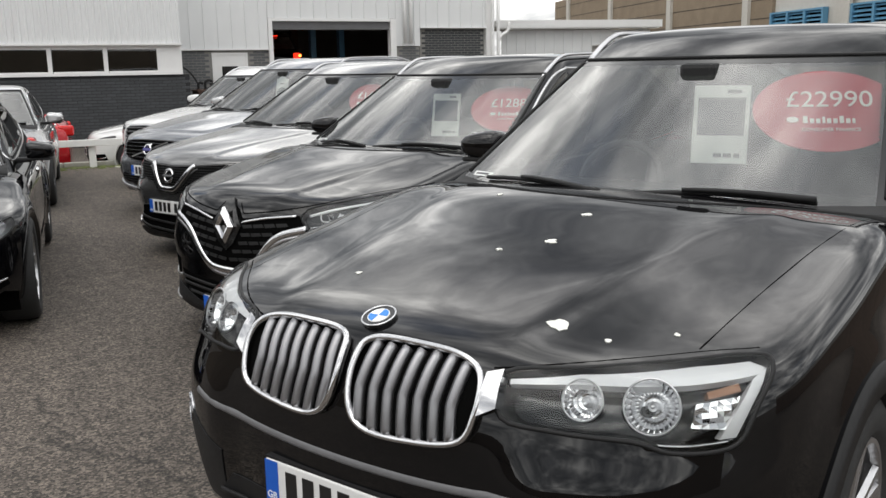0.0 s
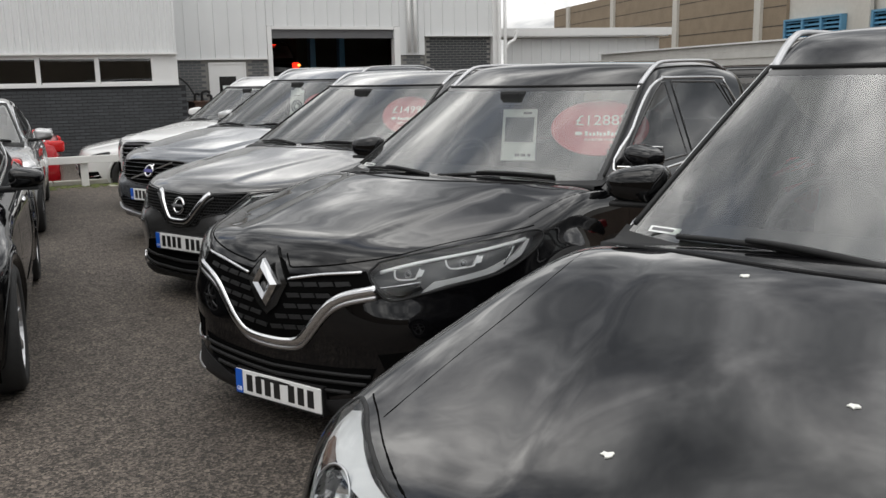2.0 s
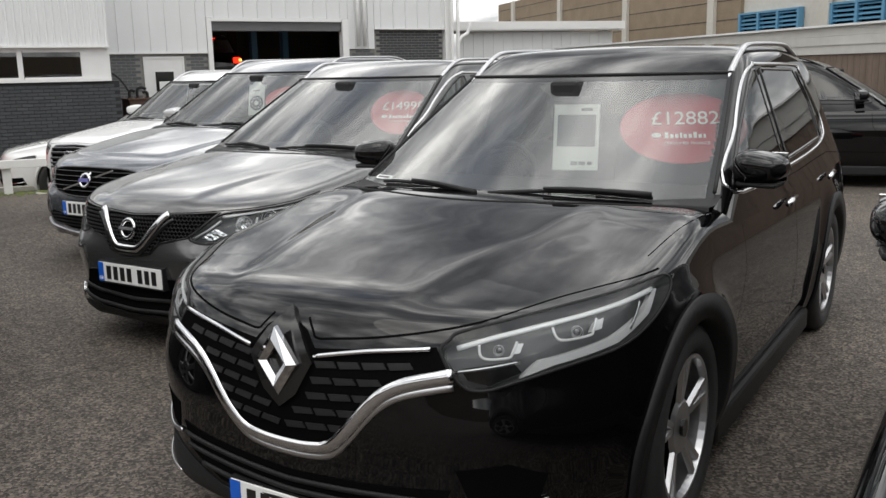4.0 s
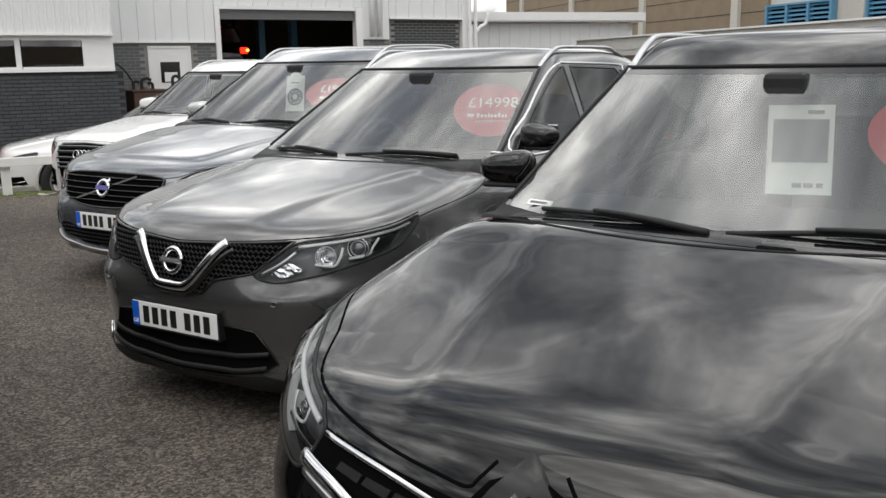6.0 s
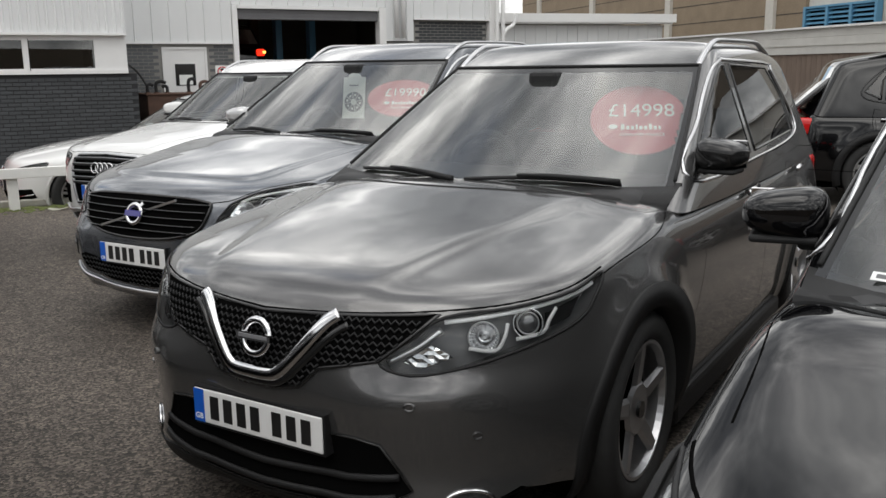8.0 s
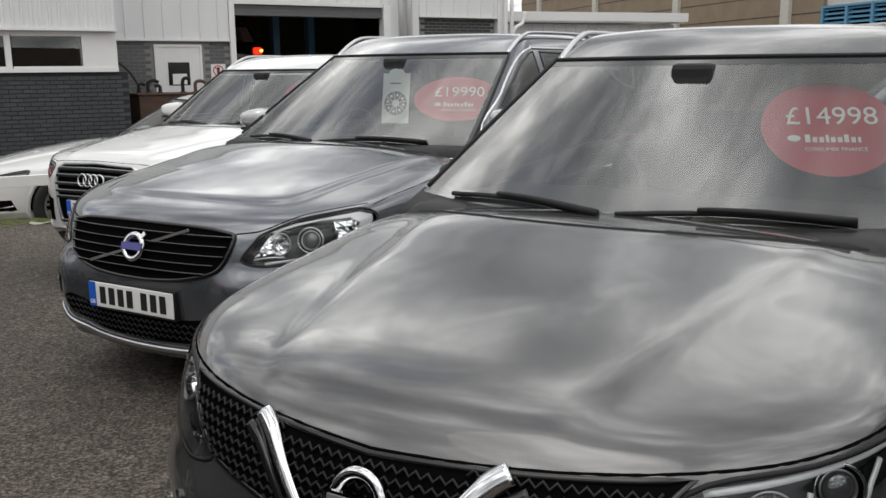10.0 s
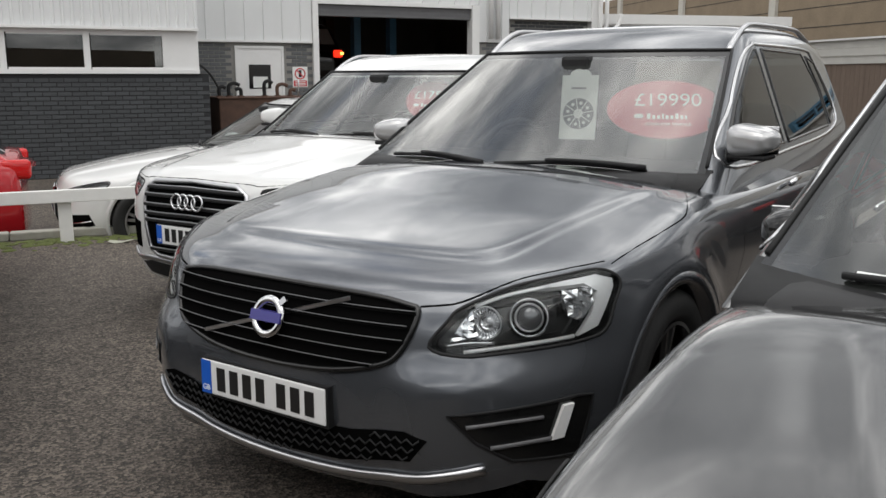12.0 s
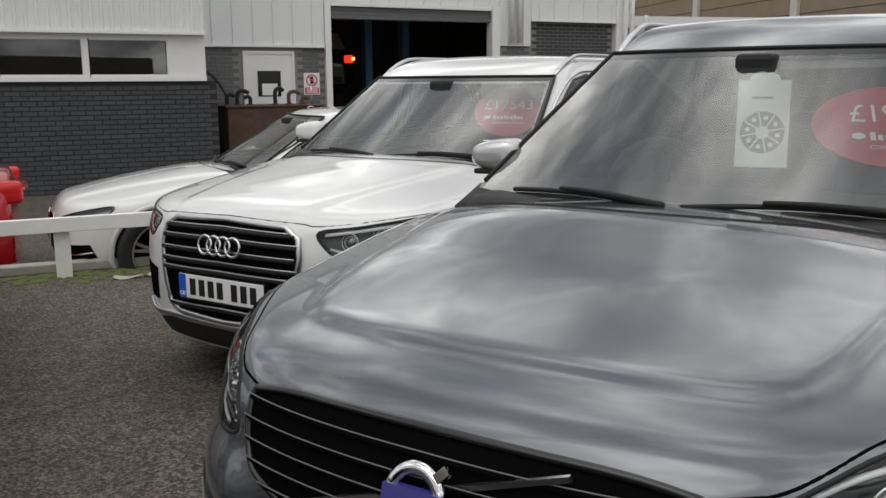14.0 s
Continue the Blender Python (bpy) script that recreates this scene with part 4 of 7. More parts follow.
def side_windows(S, side):
    """Outline of the glass on one side, (u, z)."""
    s = S.s
    zb = s["belt"] + 0.035
    def zr(u):
        return float(S.roofline(np.array(u))) - s.get("drop", 0.125)
    def pillar(z):
        y = s["cabin_w"] - s["lean"] * (z - s["belt"])
        return s["screen_u"] + (z - s["screen_z"]) * s["rake"] + s["screen_bow"] * y * y + 0.06
    u0 = pillar(zb) + 0.01
    u3 = S.length - s.get("tail", 0.62)
    a = s["screen_u"] + (S.roofline(np.array(2.0)) - s["screen_z"]) * s["rake"] * 0.9 + 0.12
    a = float(a)
    mid = s.get("pillar_b", S.wu + S.base * 0.5 + 0.34)
    last = s.get("pillar_c", S.wu + S.base - 0.02)
    top_u = pillar(zr(a))
    zm = (zb + zr(a)) / 2
    front = [(u0, zb), (mid - 0.05, zb + 0.015), (mid - 0.07, zr(mid)), (top_u + 0.16, zr(top_u + 0.16)), (top_u + 0.03, zr(top_u) - 0.03), (pillar(zm), zm), (pillar(zb + 0.08), zb + 0.08)]
    rear = [(mid + 0.04, zb + 0.015), (last, zb + 0.05), (last - 0.02, zb + 0.25), (last - 0.2, zr(last - 0.2) - 0.02), (mid + 0.03, zr(mid))]
    tail = [(last + 0.05, zb + 0.06), (u3 - 0.1, zb + 0.13), (u3 - 0.28, zr(u3 - 0.3) - 0.05), (last - 0.1, zr(last) - 0.02), (last + 0.03, zb + 0.25)]
    return front, rear, tail, (u0, a, mid, last, u3, zb, zr, pillar)


def lamp_hole(S, v, q, poly):
    """Opens the skin at the head lamps; the corners along the opening are drawn on to its outline."""
    sc = np.array([0.018, 1.0])
    ring = np.asarray(poly, float) * sc
    flat = np.stack([np.degrees(np.arctan2(np.abs(v[:, 1]), 1.5 - v[:, 0])), v[:, 2]], 1) * sc
    hole = in_poly(flat[q].mean(1), ring) & (v[q][:, :, 0].mean(1) < 1.4)
    rim = np.intersect1d(np.unique(q[hole]), np.unique(q[~hole]))
    best, at = np.full(len(rim), 9.0), np.zeros((len(rim), 2))
    for a, b in zip(ring, np.roll(ring, -1, 0)):
        k = np.clip(((flat[rim] - a) @ (b - a)) / max((b - a) @ (b - a), 1e-9), 0, 1)
        on = a + k[:, None] * (b - a)
        d = np.linalg.norm(flat[rim] - on, axis=1)
        at[d < best] = on[d < best]
        best = np.minimum(best, d)
    at = at / sc
    at[:, 0] *= np.where(v[rim, 1] < 0, -1.0, 1.0)
    v = v.copy()
    v[rim] = S.on("C", at)[0]
    return v, hole


def skin(name, S, fn, v, q, paint, car):
    """A body panel shaded by the true normals of its form."""
    ob = mesh(name, out(v), q[:, ::-1], paint, car, "", True)
    ob.data.normals_split_custom_set_from_vertices([tuple(float(c) for c in n) for n in out(S.normal(v, fn))])
    return ob


def build_car(key, label, paint, place, yaw, spokes=5, rim="alloy", twin=False, step=0.026, cladding=True, cap=None, rails="satin", chrome_line=True, saloon=False, group="", interior="dash", level=0.0, lamps="tail_red", fronted=True):
    S = SHAPES[key]
    s = S.s
    car = root("saloon_car" if saloon else "suv", pose(place[0], place[1], level, 0, 0, yaw - 90), label, "car", group)
    L = S.length
    zs0, zs1 = s["screen_z"] - 0.015, None
    # lower body
    v, q, mid = wrapped(S.lower, (-0.1, -1.1, s["clear"] - 0.02), (L + 0.1, 1.1, 1.25), (0.75, -0.3, 0.5), (L - 0.75, 0.3, 0.62), step)
    keep = np.ones(len(q), bool)
    for c in (S.wu, S.wu + S.base):
        keep &= ~((np.hypot(mid[:, 0] - c, mid[:, 2] - S.r) < S.r + 0.035) & (np.abs(mid[:, 1]) > 0.45))
    keep &= ~((S.cabin(mid) < -0.05) & (mid[:, 2] > s["belt"] - 0.2))
    if fronted:
        v, hole = lamp_hole(S, v, q, HEADLAMPS[key])
        keep &= ~hole
    vv, qq = used(v, q[keep])
    skin("body", S, S.lower, vv, qq, paint, car)
    # cabin
    front, rear, tail, (u0, ua, um, ul, u3, zb, zr, pillar) = side_windows(S, 1)
    v, q, mid = wrapped(S.cabin, (s["screen_u"] - 0.4, -0.95, s["belt"] - 0.12), (L + 0.05, 0.95, S.tall + 0.1), (ua + 0.3, -0.3, s["belt"] + 0.1), (L - 1.0, 0.3, s["belt"] + 0.2), step)
    keep = np.ones(len(q), bool)
    zt = s["top_z"] if "top_z" in s else float(S.roofline(np.array(ua))) - 0.05
    edge = S.cabin_half(mid[:, 0], mid[:, 2])
    infront = (np.abs(S.screen_at(mid[:, 1], mid[:, 2]) - mid[:, 0]) < 0.03)
    keep &= ~(infront & (np.abs(mid[:, 1]) < edge - 0.07) & (mid[:, 2] < zt - 0.03))
    for poly in (front, rear, tail):
        c = np.mean(poly, 0)
        small = c + (np.asarray(poly) - c) * 0.95
        keep &= ~(in_poly(mid[:, [0, 2]], small) & (np.abs(mid[:, 1]) > 0.45))
    rear_hole = (mid[:, 0] > L - 0.95) & (np.abs(mid[:, 1]) < edge - 0.12) & (mid[:, 2] > s["belt"] + 0.06) & (mid[:, 2] < float(S.roofline(np.array(L - 0.6))) - 0.1)
    keep &= ~rear_hole
    keep &= mid[:, 2] > s["belt"] - 0.1
    vv, qq = used(v, q[keep])
    skin("roof", S, S.cabin, vv, qq, paint, car)
    # windscreen: glass with a dark printed border
    nz, ny = 18, 36
    zz = np.linspace(zs0 - 0.03, zt + 0.012, nz)
    ss = np.concatenate([[-1, -0.985], np.linspace(-0.968, 0.968, ny - 3), [0.985, 1]])
    Z, T = np.meshgrid(zz, ss, indexing="ij")
    uu = S.screen_at(0.75 * T, Z)
    Y = T * (S.cabin_half(uu, Z) - 0.036)
    U = S.screen_at(Y, Z)
    G = np.stack([U - 0.006, Y, Z], -1).reshape(-1, 3)
    idx = np.arange(nz * ny).reshape(nz, ny) if len(ss) == ny else np.arange(nz * len(ss)).reshape(nz, len(ss))
    allq = np.stack([idx[:-1, :-1], idx[1:, :-1], idx[1:, 1:], idx[:-1, 1:]], -1)
    m = np.zeros(allq.shape[:2], bool)
    m[1:-1, 2:-2] = True
    a_, b_ = used(G, allq[m].reshape(-1, 4))
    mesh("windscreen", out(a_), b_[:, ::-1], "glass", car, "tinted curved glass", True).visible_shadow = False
    a_, b_ = used(G, allq[~m].reshape(-1, 4))
    mesh("windscreen_border", out(a_), b_, "gloss_black", car, "", True)
    grid = G.reshape(nz, len(ss), 3)
    rim_line = np.concatenate([grid[2:, 0], grid[-1, 1:-1], grid[2:, -1][::-1]])
    tube("windscreen_seal", out(rim_line - np.array([0.003, 0, 0])), 0.0075, "plastic", car, "", 6)
    # side and rear glass
    for kind in ("L", "R"):
        for nm, poly, mat in (("front_door_glass", front, "side_glass"), ("rear_door_glass", rear, "dark_glass"), ("quarter_glass", tail, "dark_glass")):
            ob = patch(S, nm, kind, poly, mat, car, lift=0.002, skirt=0.0, grid=0.06, fn=S.cabin)
            ob.visible_shadow = False
            strip(S, "window_seal", kind, np.asarray(poly), 0.009, "gloss_black", car, lift=0.001, closed=True, fn=S.cabin, sides=6)
        tu, zm = pillar(zr(ua)), (zb + zr(ua)) / 2
        line = [(u0 - 0.03, zb - 0.02), (pillar(zm) - 0.02, zm + 0.01), (tu, zr(tu) - 0.01), (tu + 0.2, zr(tu + 0.2) + 0.022), (um, zr(um) + 0.022), (ul - 0.1, zr(ul - 0.1) + 0.01), (u3 - 0.28, zr(u3 - 0.28) - 0.03), (u3 - 0.07, zb + 0.13), (ul, zb + 0.02), (um, zb - 0.02)]
        strip(S, "window_trim", kind, line, 0.009, "chrome" if chrome_line else "gloss_black", car, lift=0.003, closed=True, fn=S.cabin, smoothed=5)
    zz = np.linspace(s["belt"] + 0.04, float(S.roofline(np.array(L - 0.6))) - 0.09, 6)
    ss = np.linspace(-1, 1, 9)
    Z, T = np.meshgrid(zz, ss, indexing="ij")
    U = L - 0.2 - (Z - s["belt"]) * s.get("rear_rake", 0.5)
    Y = T * (S.cabin_half(U, Z) - 0.1)
    U = U - 0.12 * Y * Y + 0.004
    idx = np.arange(Z.size).reshape(Z.shape)
    mesh("rear_screen", out(np.stack([U, Y, Z], -1).reshape(-1, 3)), np.stack([idx[:-1, :-1], idx[:-1, 1:], idx[1:, 1:], idx[1:, :-1]], -1).reshape(-1, 4), "dark_glass", car, "", True)
    # cowl at the foot of the screen
    ys = np.linspace(-s["cabin_w"] + 0.03, s["cabin_w"] - 0.03, 31)
    v, f = [], []
    for y in ys:
        ub = float(S.screen_at(np.array(y), np.array(s["screen_z"] - 0.01)))
        zt_ = float(S.top(np.array(ub - s.get("cowl", 0.14)), np.array(y)))
        v += [(ub - s.get("cowl", 0.14), y, zt_ + 0.004), (ub - 0.05, y, s["screen_z"] - 0.025), (ub + 0.03, y, s["screen_z"] + 0.005), (ub + 0.03, y, s["screen_z"] - 0.08), (ub - s.get("cowl", 0.14), y, zt_ - 0.06)]
    for i in range(len(ys) - 1):
        for k in range(5):
            f.append((i * 5 + k, i * 5 + (k + 1) % 5, i * 5 + 5 + (k + 1) % 5, i * 5 + 5 + k))
    mesh("cowl", out(np.array(v)), f, "plastic", car, "", True)
    # wipers
    for ya, yb in s.get("wipers", ((0.62, 0.02), (-0.02, -0.6))):
        ws = np.linspace(0, 1, 12)
        yy = ya + (yb - ya) * ws
        z_ = s["screen_z"] + 0.004 + 0.016 * np.sin(ws * math.pi) + 0.008 * ws
        pts = np.stack([S.screen_at(yy, z_) - 0.03, yy, z_], 1)
        w_ = tube("wiper", out(pts), 0.008, "plastic", car, "", 6)
        pts2 = pts + np.array([-0.016, 0, 0.012])
        tube("wiper_arm", out(pts2[:8]), np.linspace(0.012, 0.007, 8), "plastic", w_, "", 6)
    # wheels, arches, liners; the liners' near-black colour carries the shade inside the arch
    for c in (S.wu, S.wu + S.base):
        for side, kind in ((1, "L"), (-1, "R")):
            wheel(S, car, c, side, spokes, rim, twin)
            ang = np.linspace(-0.42, math.pi + 0.42, 44)
            ra = S.r + 0.045
            line = np.stack([c + ra * np.cos(ang), S.r + ra * np.sin(ang)], 1)
            line = line[line[:, 1] > s["clear"] + 0.03]
            p, nr = S.on(kind, line, 0.0)
            wide = 0.05 if cladding else 0.014
            vv, ff = [], []
            for i, a in enumerate(np.arctan2(line[:, 1] - S.r, line[:, 0] - c)):
                o2 = np.array([[c + (S.r + 0.02) * math.cos(a), S.r + (S.r + 0.02) * math.sin(a)], [c + (S.r + 0.045 + wide) * math.cos(a), S.r + (S.r + 0.045 + wide) * math.sin(a)]])
                o2[:, 1] = np.maximum(o2[:, 1], s["clear"] + 0.01)
                pp, nn = S.on(kind, o2, 0.0)
                a0 = pp[0] + nn[0] * (0.012 if cladding else 0.004)
                vv += [a0 - np.array([0, side * 0.14, 0]), a0, pp[1] + nn[1] * (0.012 if cladding else 0.002), pp[1] - nn[1] * 0.01]
            for i in range(len(line) - 1):
                for k in range(3):
                    ff.append((i * 4 + k, i * 4 + k + 1, i * 4 + 5 + k, i * 4 + 4 + k))
            mesh("wheel_arch", out(np.array(vv)), ff, "plastic" if cladding else paint, car, "", True)
            vv, ff = [], []
            for a in np.linspace(-0.5, math.pi + 0.5, 20):
                for y in (0.42, S.w - 0.1):
                    vv.append((c + (S.r + 0.06) * math.cos(a), side * y, S.r + (S.r + 0.06) * math.sin(a)))
            for i in range(19):
                ff.append((2 * i, 2 * i + 1, 2 * i + 3, 2 * i + 2))
            ff.append(tuple(range(0, 40, 2)))
            mesh("arch_liner", out(np.array(vv)), ff, "shade_black", car)
    # sills, floor; the underbody's near-black colour carries the shade beneath the car
    for side in (1, -1):
        box("sill", -(S.wu + S.base - S.r - 0.08), -(S.wu + S.r + 0.08), side * (S.w - 0.11), side * (S.w - 0.03), s["clear"] - 0.03, s["clear"] + 0.09, "plastic" if cladding else paint, car, "", 0.02)
    box("underbody", -(L - 0.3), -0.3, -0.62, 0.62, s["clear"] - 0.01, s["clear"] + 0.04, "shade_black", car)
    # inside
    du = s["screen_u"]
    bm = box_bm(-(du + 0.75), -(du + 0.02), -s["cabin_w"] + 0.1, s["cabin_w"] - 0.1, s["belt"] - 0.35, s["belt"] + 0.0, 0.07, 3)
    part("dashboard", bm, interior, car, "", True)
    for y in (0.37, -0.37):
        seat(car, du + 1.35, y, s["belt"] - 0.62)
    e = part("rear_bench", box_bm(-0.12, 0.12, -0.6, 0.6, 0, 0.62, 0.07, 3), "seat", car, "", True)
    e.matrix_local = pose(-(du + 2.4), 0, s["belt"] - 0.42, 0, -12, 0)
    # near-black floor, the shade low in the cabin put into its colour
    box("cabin_floor", -(L - 0.5), -(du + 0.1), -0.7, 0.7, s["clear"] + 0.15, s["clear"] + 0.2, "shade_black", car)
    ang = np.linspace(0, 2 * math.pi, 25)[:-1]
    ring = [(-(du + 0.82) + 0.19 * math.cos(a) * -0.35, -0.37 + 0.19 * math.sin(a), s["belt"] - 0.04 + 0.19 * math.cos(a) * 0.93) for a in ang]
    tube("steering_wheel", ring, 0.016, "dash", car, "", 6, True)
    um_ = float(S.screen_at(np.array(0.0), np.array(zt - 0.07)))
    part("rear_view_mirror", box_bm(-um_ - 0.1, -um_ - 0.06, -0.11, 0.11, zt - 0.15, zt - 0.08, 0.015), "plastic", car)
    part("sensor_box", box_bm(-um_ - 0.12, -um_ - 0.015, -0.07, 0.07, zt - 0.09, zt - 0.01, 0.02), "plastic", car)
    # mirrors
    for side in (1, -1):
        mirror(S, car, side, cap or paint)
        # door handles and door joints
        kind = "L" if side > 0 else "R"
        for hu in (um - 0.18, ul - 0.05):
            p, nr = S.on(kind, [(hu - 0.09, s["belt"] - 0.13), (hu, s["belt"] - 0.125), (hu + 0.09, s["belt"] - 0.12)], 0.028)
            tube("door_handle", out(p), 0.014, "chrome", car, "", 8)
        for line in ([(u0 - 0.03, s["belt"] - 0.05), (u0 - 0.05, 0.75), (S.wu + S.r + 0.12, 0.5), (S.wu + S.r + 0.16, s["clear"] + 0.08)], [(um - 0.01, s["belt"] - 0.02), (um - 0.02, s["clear"] + 0.08)], [(ul + 0.1, s["belt"]), (ul + 0.08, 0.8), (ul - 0.16, 0.55), (ul - 0.22, s["clear"] + 0.08)]):
            strip(S, "door_joint", kind, np.asarray(line), 0.003, "shade_black", car, lift=-0.001, flat=0.5, sides=6)
    # roof rails
    if rails:
        for side in (1, -1):
            us = np.linspace(ua + 0.05, L - 0.75, 22)
            yy = S.cabin_half(us, np.full(22, S.tall - 0.1)) - 0.045
            p, nr = S.on("T", np.stack([us, side * yy], 1), 0.0, S.cabin)
            rise = -0.006 + 0.038 * np.minimum(1, np.sin(np.linspace(0, math.pi, 22)) * 1.7)
            p[:, 2] += rise
            tube("roof_rail", out(p), 0.015, rails, car, "", 8, flat=0.75)
    # rear lamps and plate for the unseen end
    for side in (1, -1):
            part("tail_lamp", box_bm(-(L - 0.08), -(L - 0.34), side * (S.w - 0.3), side * (S.w - 0.085), 0.74, 0.92, 0.04, 3), lamps, car, "", True)
    return car, S

# ---- ground ----
def ground_sheet():
    """One sheet; the yard beyond the kerb lies a step lower."""
    ys = [-300, -60, -20, -5, 0.12, 0.125, 8, 30, 300]
    zs = [0, 0, 0, 0, 0, -0.25, -0.25, -0.25, -0.25]
    xs = [-300, -60, -20, -8, 0, 8, 20, 60, 300]
    v = [(x, y, z) for y, z in zip(ys, zs) for x in xs]
    n = len(xs)
    f = [(j * n + i, j * n + i + 1, (j + 1) * n + i + 1, (j + 1) * n + i) for j in range(len(ys) - 1) for i in range(n - 1)]
    ob = mesh("ground", v, f, "asphalt")
    ob.matrix_world = pose(-5.76, 15.62, 0, 0, 0, 21)
    return tagged(ob, "worn grey-brown tarmac of the car lot", "ground", kind="structure")


ground_sheet()


# ---- workshop building ----
def slab(name, m, x0, x1, y0, y1, z0, z1, mat, parent, label="", bevel=0.0):
    return part(name, box_bm(x0, x1, y0, y1, z0, z1, bevel), mat, parent, label)


def ribbed(name, x0, x1, z0, z1, y, pitch, rib, depth, mat, parent, label=""):
    """Upright sheet with standing ribs, facing -y."""
    v, f = [], []
    xs = [x0]
    prof = [(x0, 0.0)]
    x = x0 + pitch * 0.5
    while x + rib < x1:
        prof += [(x, 0.0), (x + rib * 0.25, -depth), (x + rib * 0.75, -depth), (x + rib, 0.0)]
        x += pitch
    prof.append((x1, 0.0))
    for px, py in prof:
        v += [(px, y + py, z0), (px, y + py, z1)]
    n = len(prof)
    for i in range(n - 1):
        f.append((2 * i, 2 * i + 2, 2 * i + 3, 2 * i + 1))
    b = len(v)
    v += [(x0, y + 0.06, z0), (x1, y + 0.06, z0), (x1, y + 0.06, z1), (x0, y + 0.06, z1)]
    f += [(b, b + 3, b + 2, b + 1), (0, b, b + 1, 2 * n - 2), (1, 2 * n - 1, b + 2, b + 3), (0, 1, b + 3, b), (2 * n - 2, b + 1, b + 2, 2 * n - 1)]
    return mesh(name, v, f, mat, parent, label)


BRICKS = []


def brick_face(parent, x0, x1, z0, z1, y, mat, mortar, holes=(), depth=0.2):
    """A wall of bricks in running bond, joints set back; the bricks are laid last."""
    def free(a, b, c, d):
        return all(b <= h[0] or a >= h[1] or d <= h[2] or c >= h[3] for h in holes)
    xs = sorted({x0, x1, *[h[0] for h in holes], *[h[1] for h in holes]})
    zs = sorted({z0, z1, *[h[2] for h in holes], *[h[3] for h in holes]})
    xs = [x for x in xs if x0 <= x <= x1]
    zs = [z for z in zs if z0 <= z <= z1]
    bm = bmesh.new()
    for a, b in zip(xs[:-1], xs[1:]):
        for c, d in zip(zs[:-1], zs[1:]):
            if free(a, b, c, d):
                bmesh.ops.create_cube(bm, size=1, matrix=Matrix.LocRotScale(((a + b) / 2, y + depth / 2, (c + d) / 2), None, (b - a, depth, d - c)))
    part("wall_backing", bm, mortar, parent)
    BRICKS.append((parent, x0, x1, z0, z1, y, mat, holes))


site = pose(-3.0, 27.5, 0, 0, 0, 24)
shop = root("workshop_building", site, "white-clad workshop with grey brick base and open vehicle bay", "building")
GAR = (-1.92, 1.64, 0.0, 2.9)
DOOR = (-3.67, -2.67, 0.0, 2.03)
brick_face(shop, -5.2, -2.05, -0.25, 2.12, 0.0, "grey_brick", "pale_mortar", (DOOR,))
brick_face(shop, 1.85, 2.62, -0.25, 2.16, 0.0, "grey_brick", "pale_mortar")
brick_face(shop, 2.66, 4.86, -0.25, 2.72, 0.06, "slate_brick", "pale_mortar")
ribbed("upper_cladding", -5.2, -2.06, 2.15, 4.7, -0.05, 0.385, 0.03, 0.025, "cladding", shop, "white profiled metal cladding")
ribbed("upper_cladding", -2.05, 1.84, 2.99, 4.7, -0.05, 0.385, 0.03, 0.025, "cladding", shop)
ribbed("upper_cladding", 1.85, 2.63, 2.18, 4.7, -0.05, 0.385, 0.03, 0.025, "cladding", shop)
ribbed("upper_cladding", 2.64, 4.9, 2.75, 4.7, -0.05, 0.385, 0.03, 0.025, "cladding", shop)
slab("cladding_flashing", None, -5.2, -2.06, -0.09, -0.02, 2.1, 2.15, "frame_white", shop)
slab("cladding_flashing", None, 2.64, 4.9, -0.09, -0.02, 2.71, 2.75, "frame_white", shop)
slab("corner_post", None, 4.88, 5.12, -0.1, 0.1, -0.25, 4.7, "frame_white", shop)
# vehicle bay
slab("bay_jamb", None, -2.05, -1.93, -0.1, 0.16, -0.25, 2.98, "frame_white", shop)
slab("bay_jamb", None, 1.66, 1.84, -0.1, 0.16, -0.25, 2.98, "frame_white", shop)
slab("bay_head", None, -1.92, 1.65, -0.09, 0.16, 2.9, 2.985, "frame_white", shop)
sh = slab("rolled_shutter", None, -1.92, 1.65, 0.0, 0.16, 2.66, 2.9, "grey_plastic", shop, "grey roller shutter wound up under the head")
for i in range(3):
    slab("shutter_slat", None, -1.92, 1.65, -0.012, 0.0, 2.67 + i * 0.075, 2.735 + i * 0.075, "grey_plastic", sh)
for a, b, c, d in ((-5.2, -5.1, 0.2, 9.0), (5.0, 5.1, 0.2, 9.0)):
    slab("inner_wall", None, a, b, c, d, -0.25, 4.6, "workshop_wall", shop)
slab("inner_wall", None, -5.2, 5.1, 9.0, 9.1, -0.25, 4.6, "workshop_wall", shop)
slab("workshop_floor", None, -5.1, 5.0, 0.2, 9.0, -0.246, -0.23, "concrete_floor", shop)
slab("roof", None, -5.3, 5.2, -0.2, 9.2, 4.65, 4.8, "roof_sheet", shop)
for x in (0.35, 1.35):
    slab("lift_post", None, x, x + 0.18, 4.0, 4.3, -0.23, 3.4, "louvre", shop, "dark steel lift post in the bay")
slab("lift_beam", None, 0.35, 1.53, 4.05, 4.2, 3.3, 3.42, "louvre", shop)
# drain pipes
for x, z0, z1, y in ((2.1, 2.25, 4.6, -0.16), (2.3, 2.25, 4.6, -0.14), (5.3, -0.25, 3.9, -0.1), (5.05, -0.25, 4.6, -0.2)):
    tube("drain_pipe", resample([(x, y, z0), (x, y, z1)], 1.0), 0.055, "frame_white", shop, "", 10, up=(0, 1, 0))
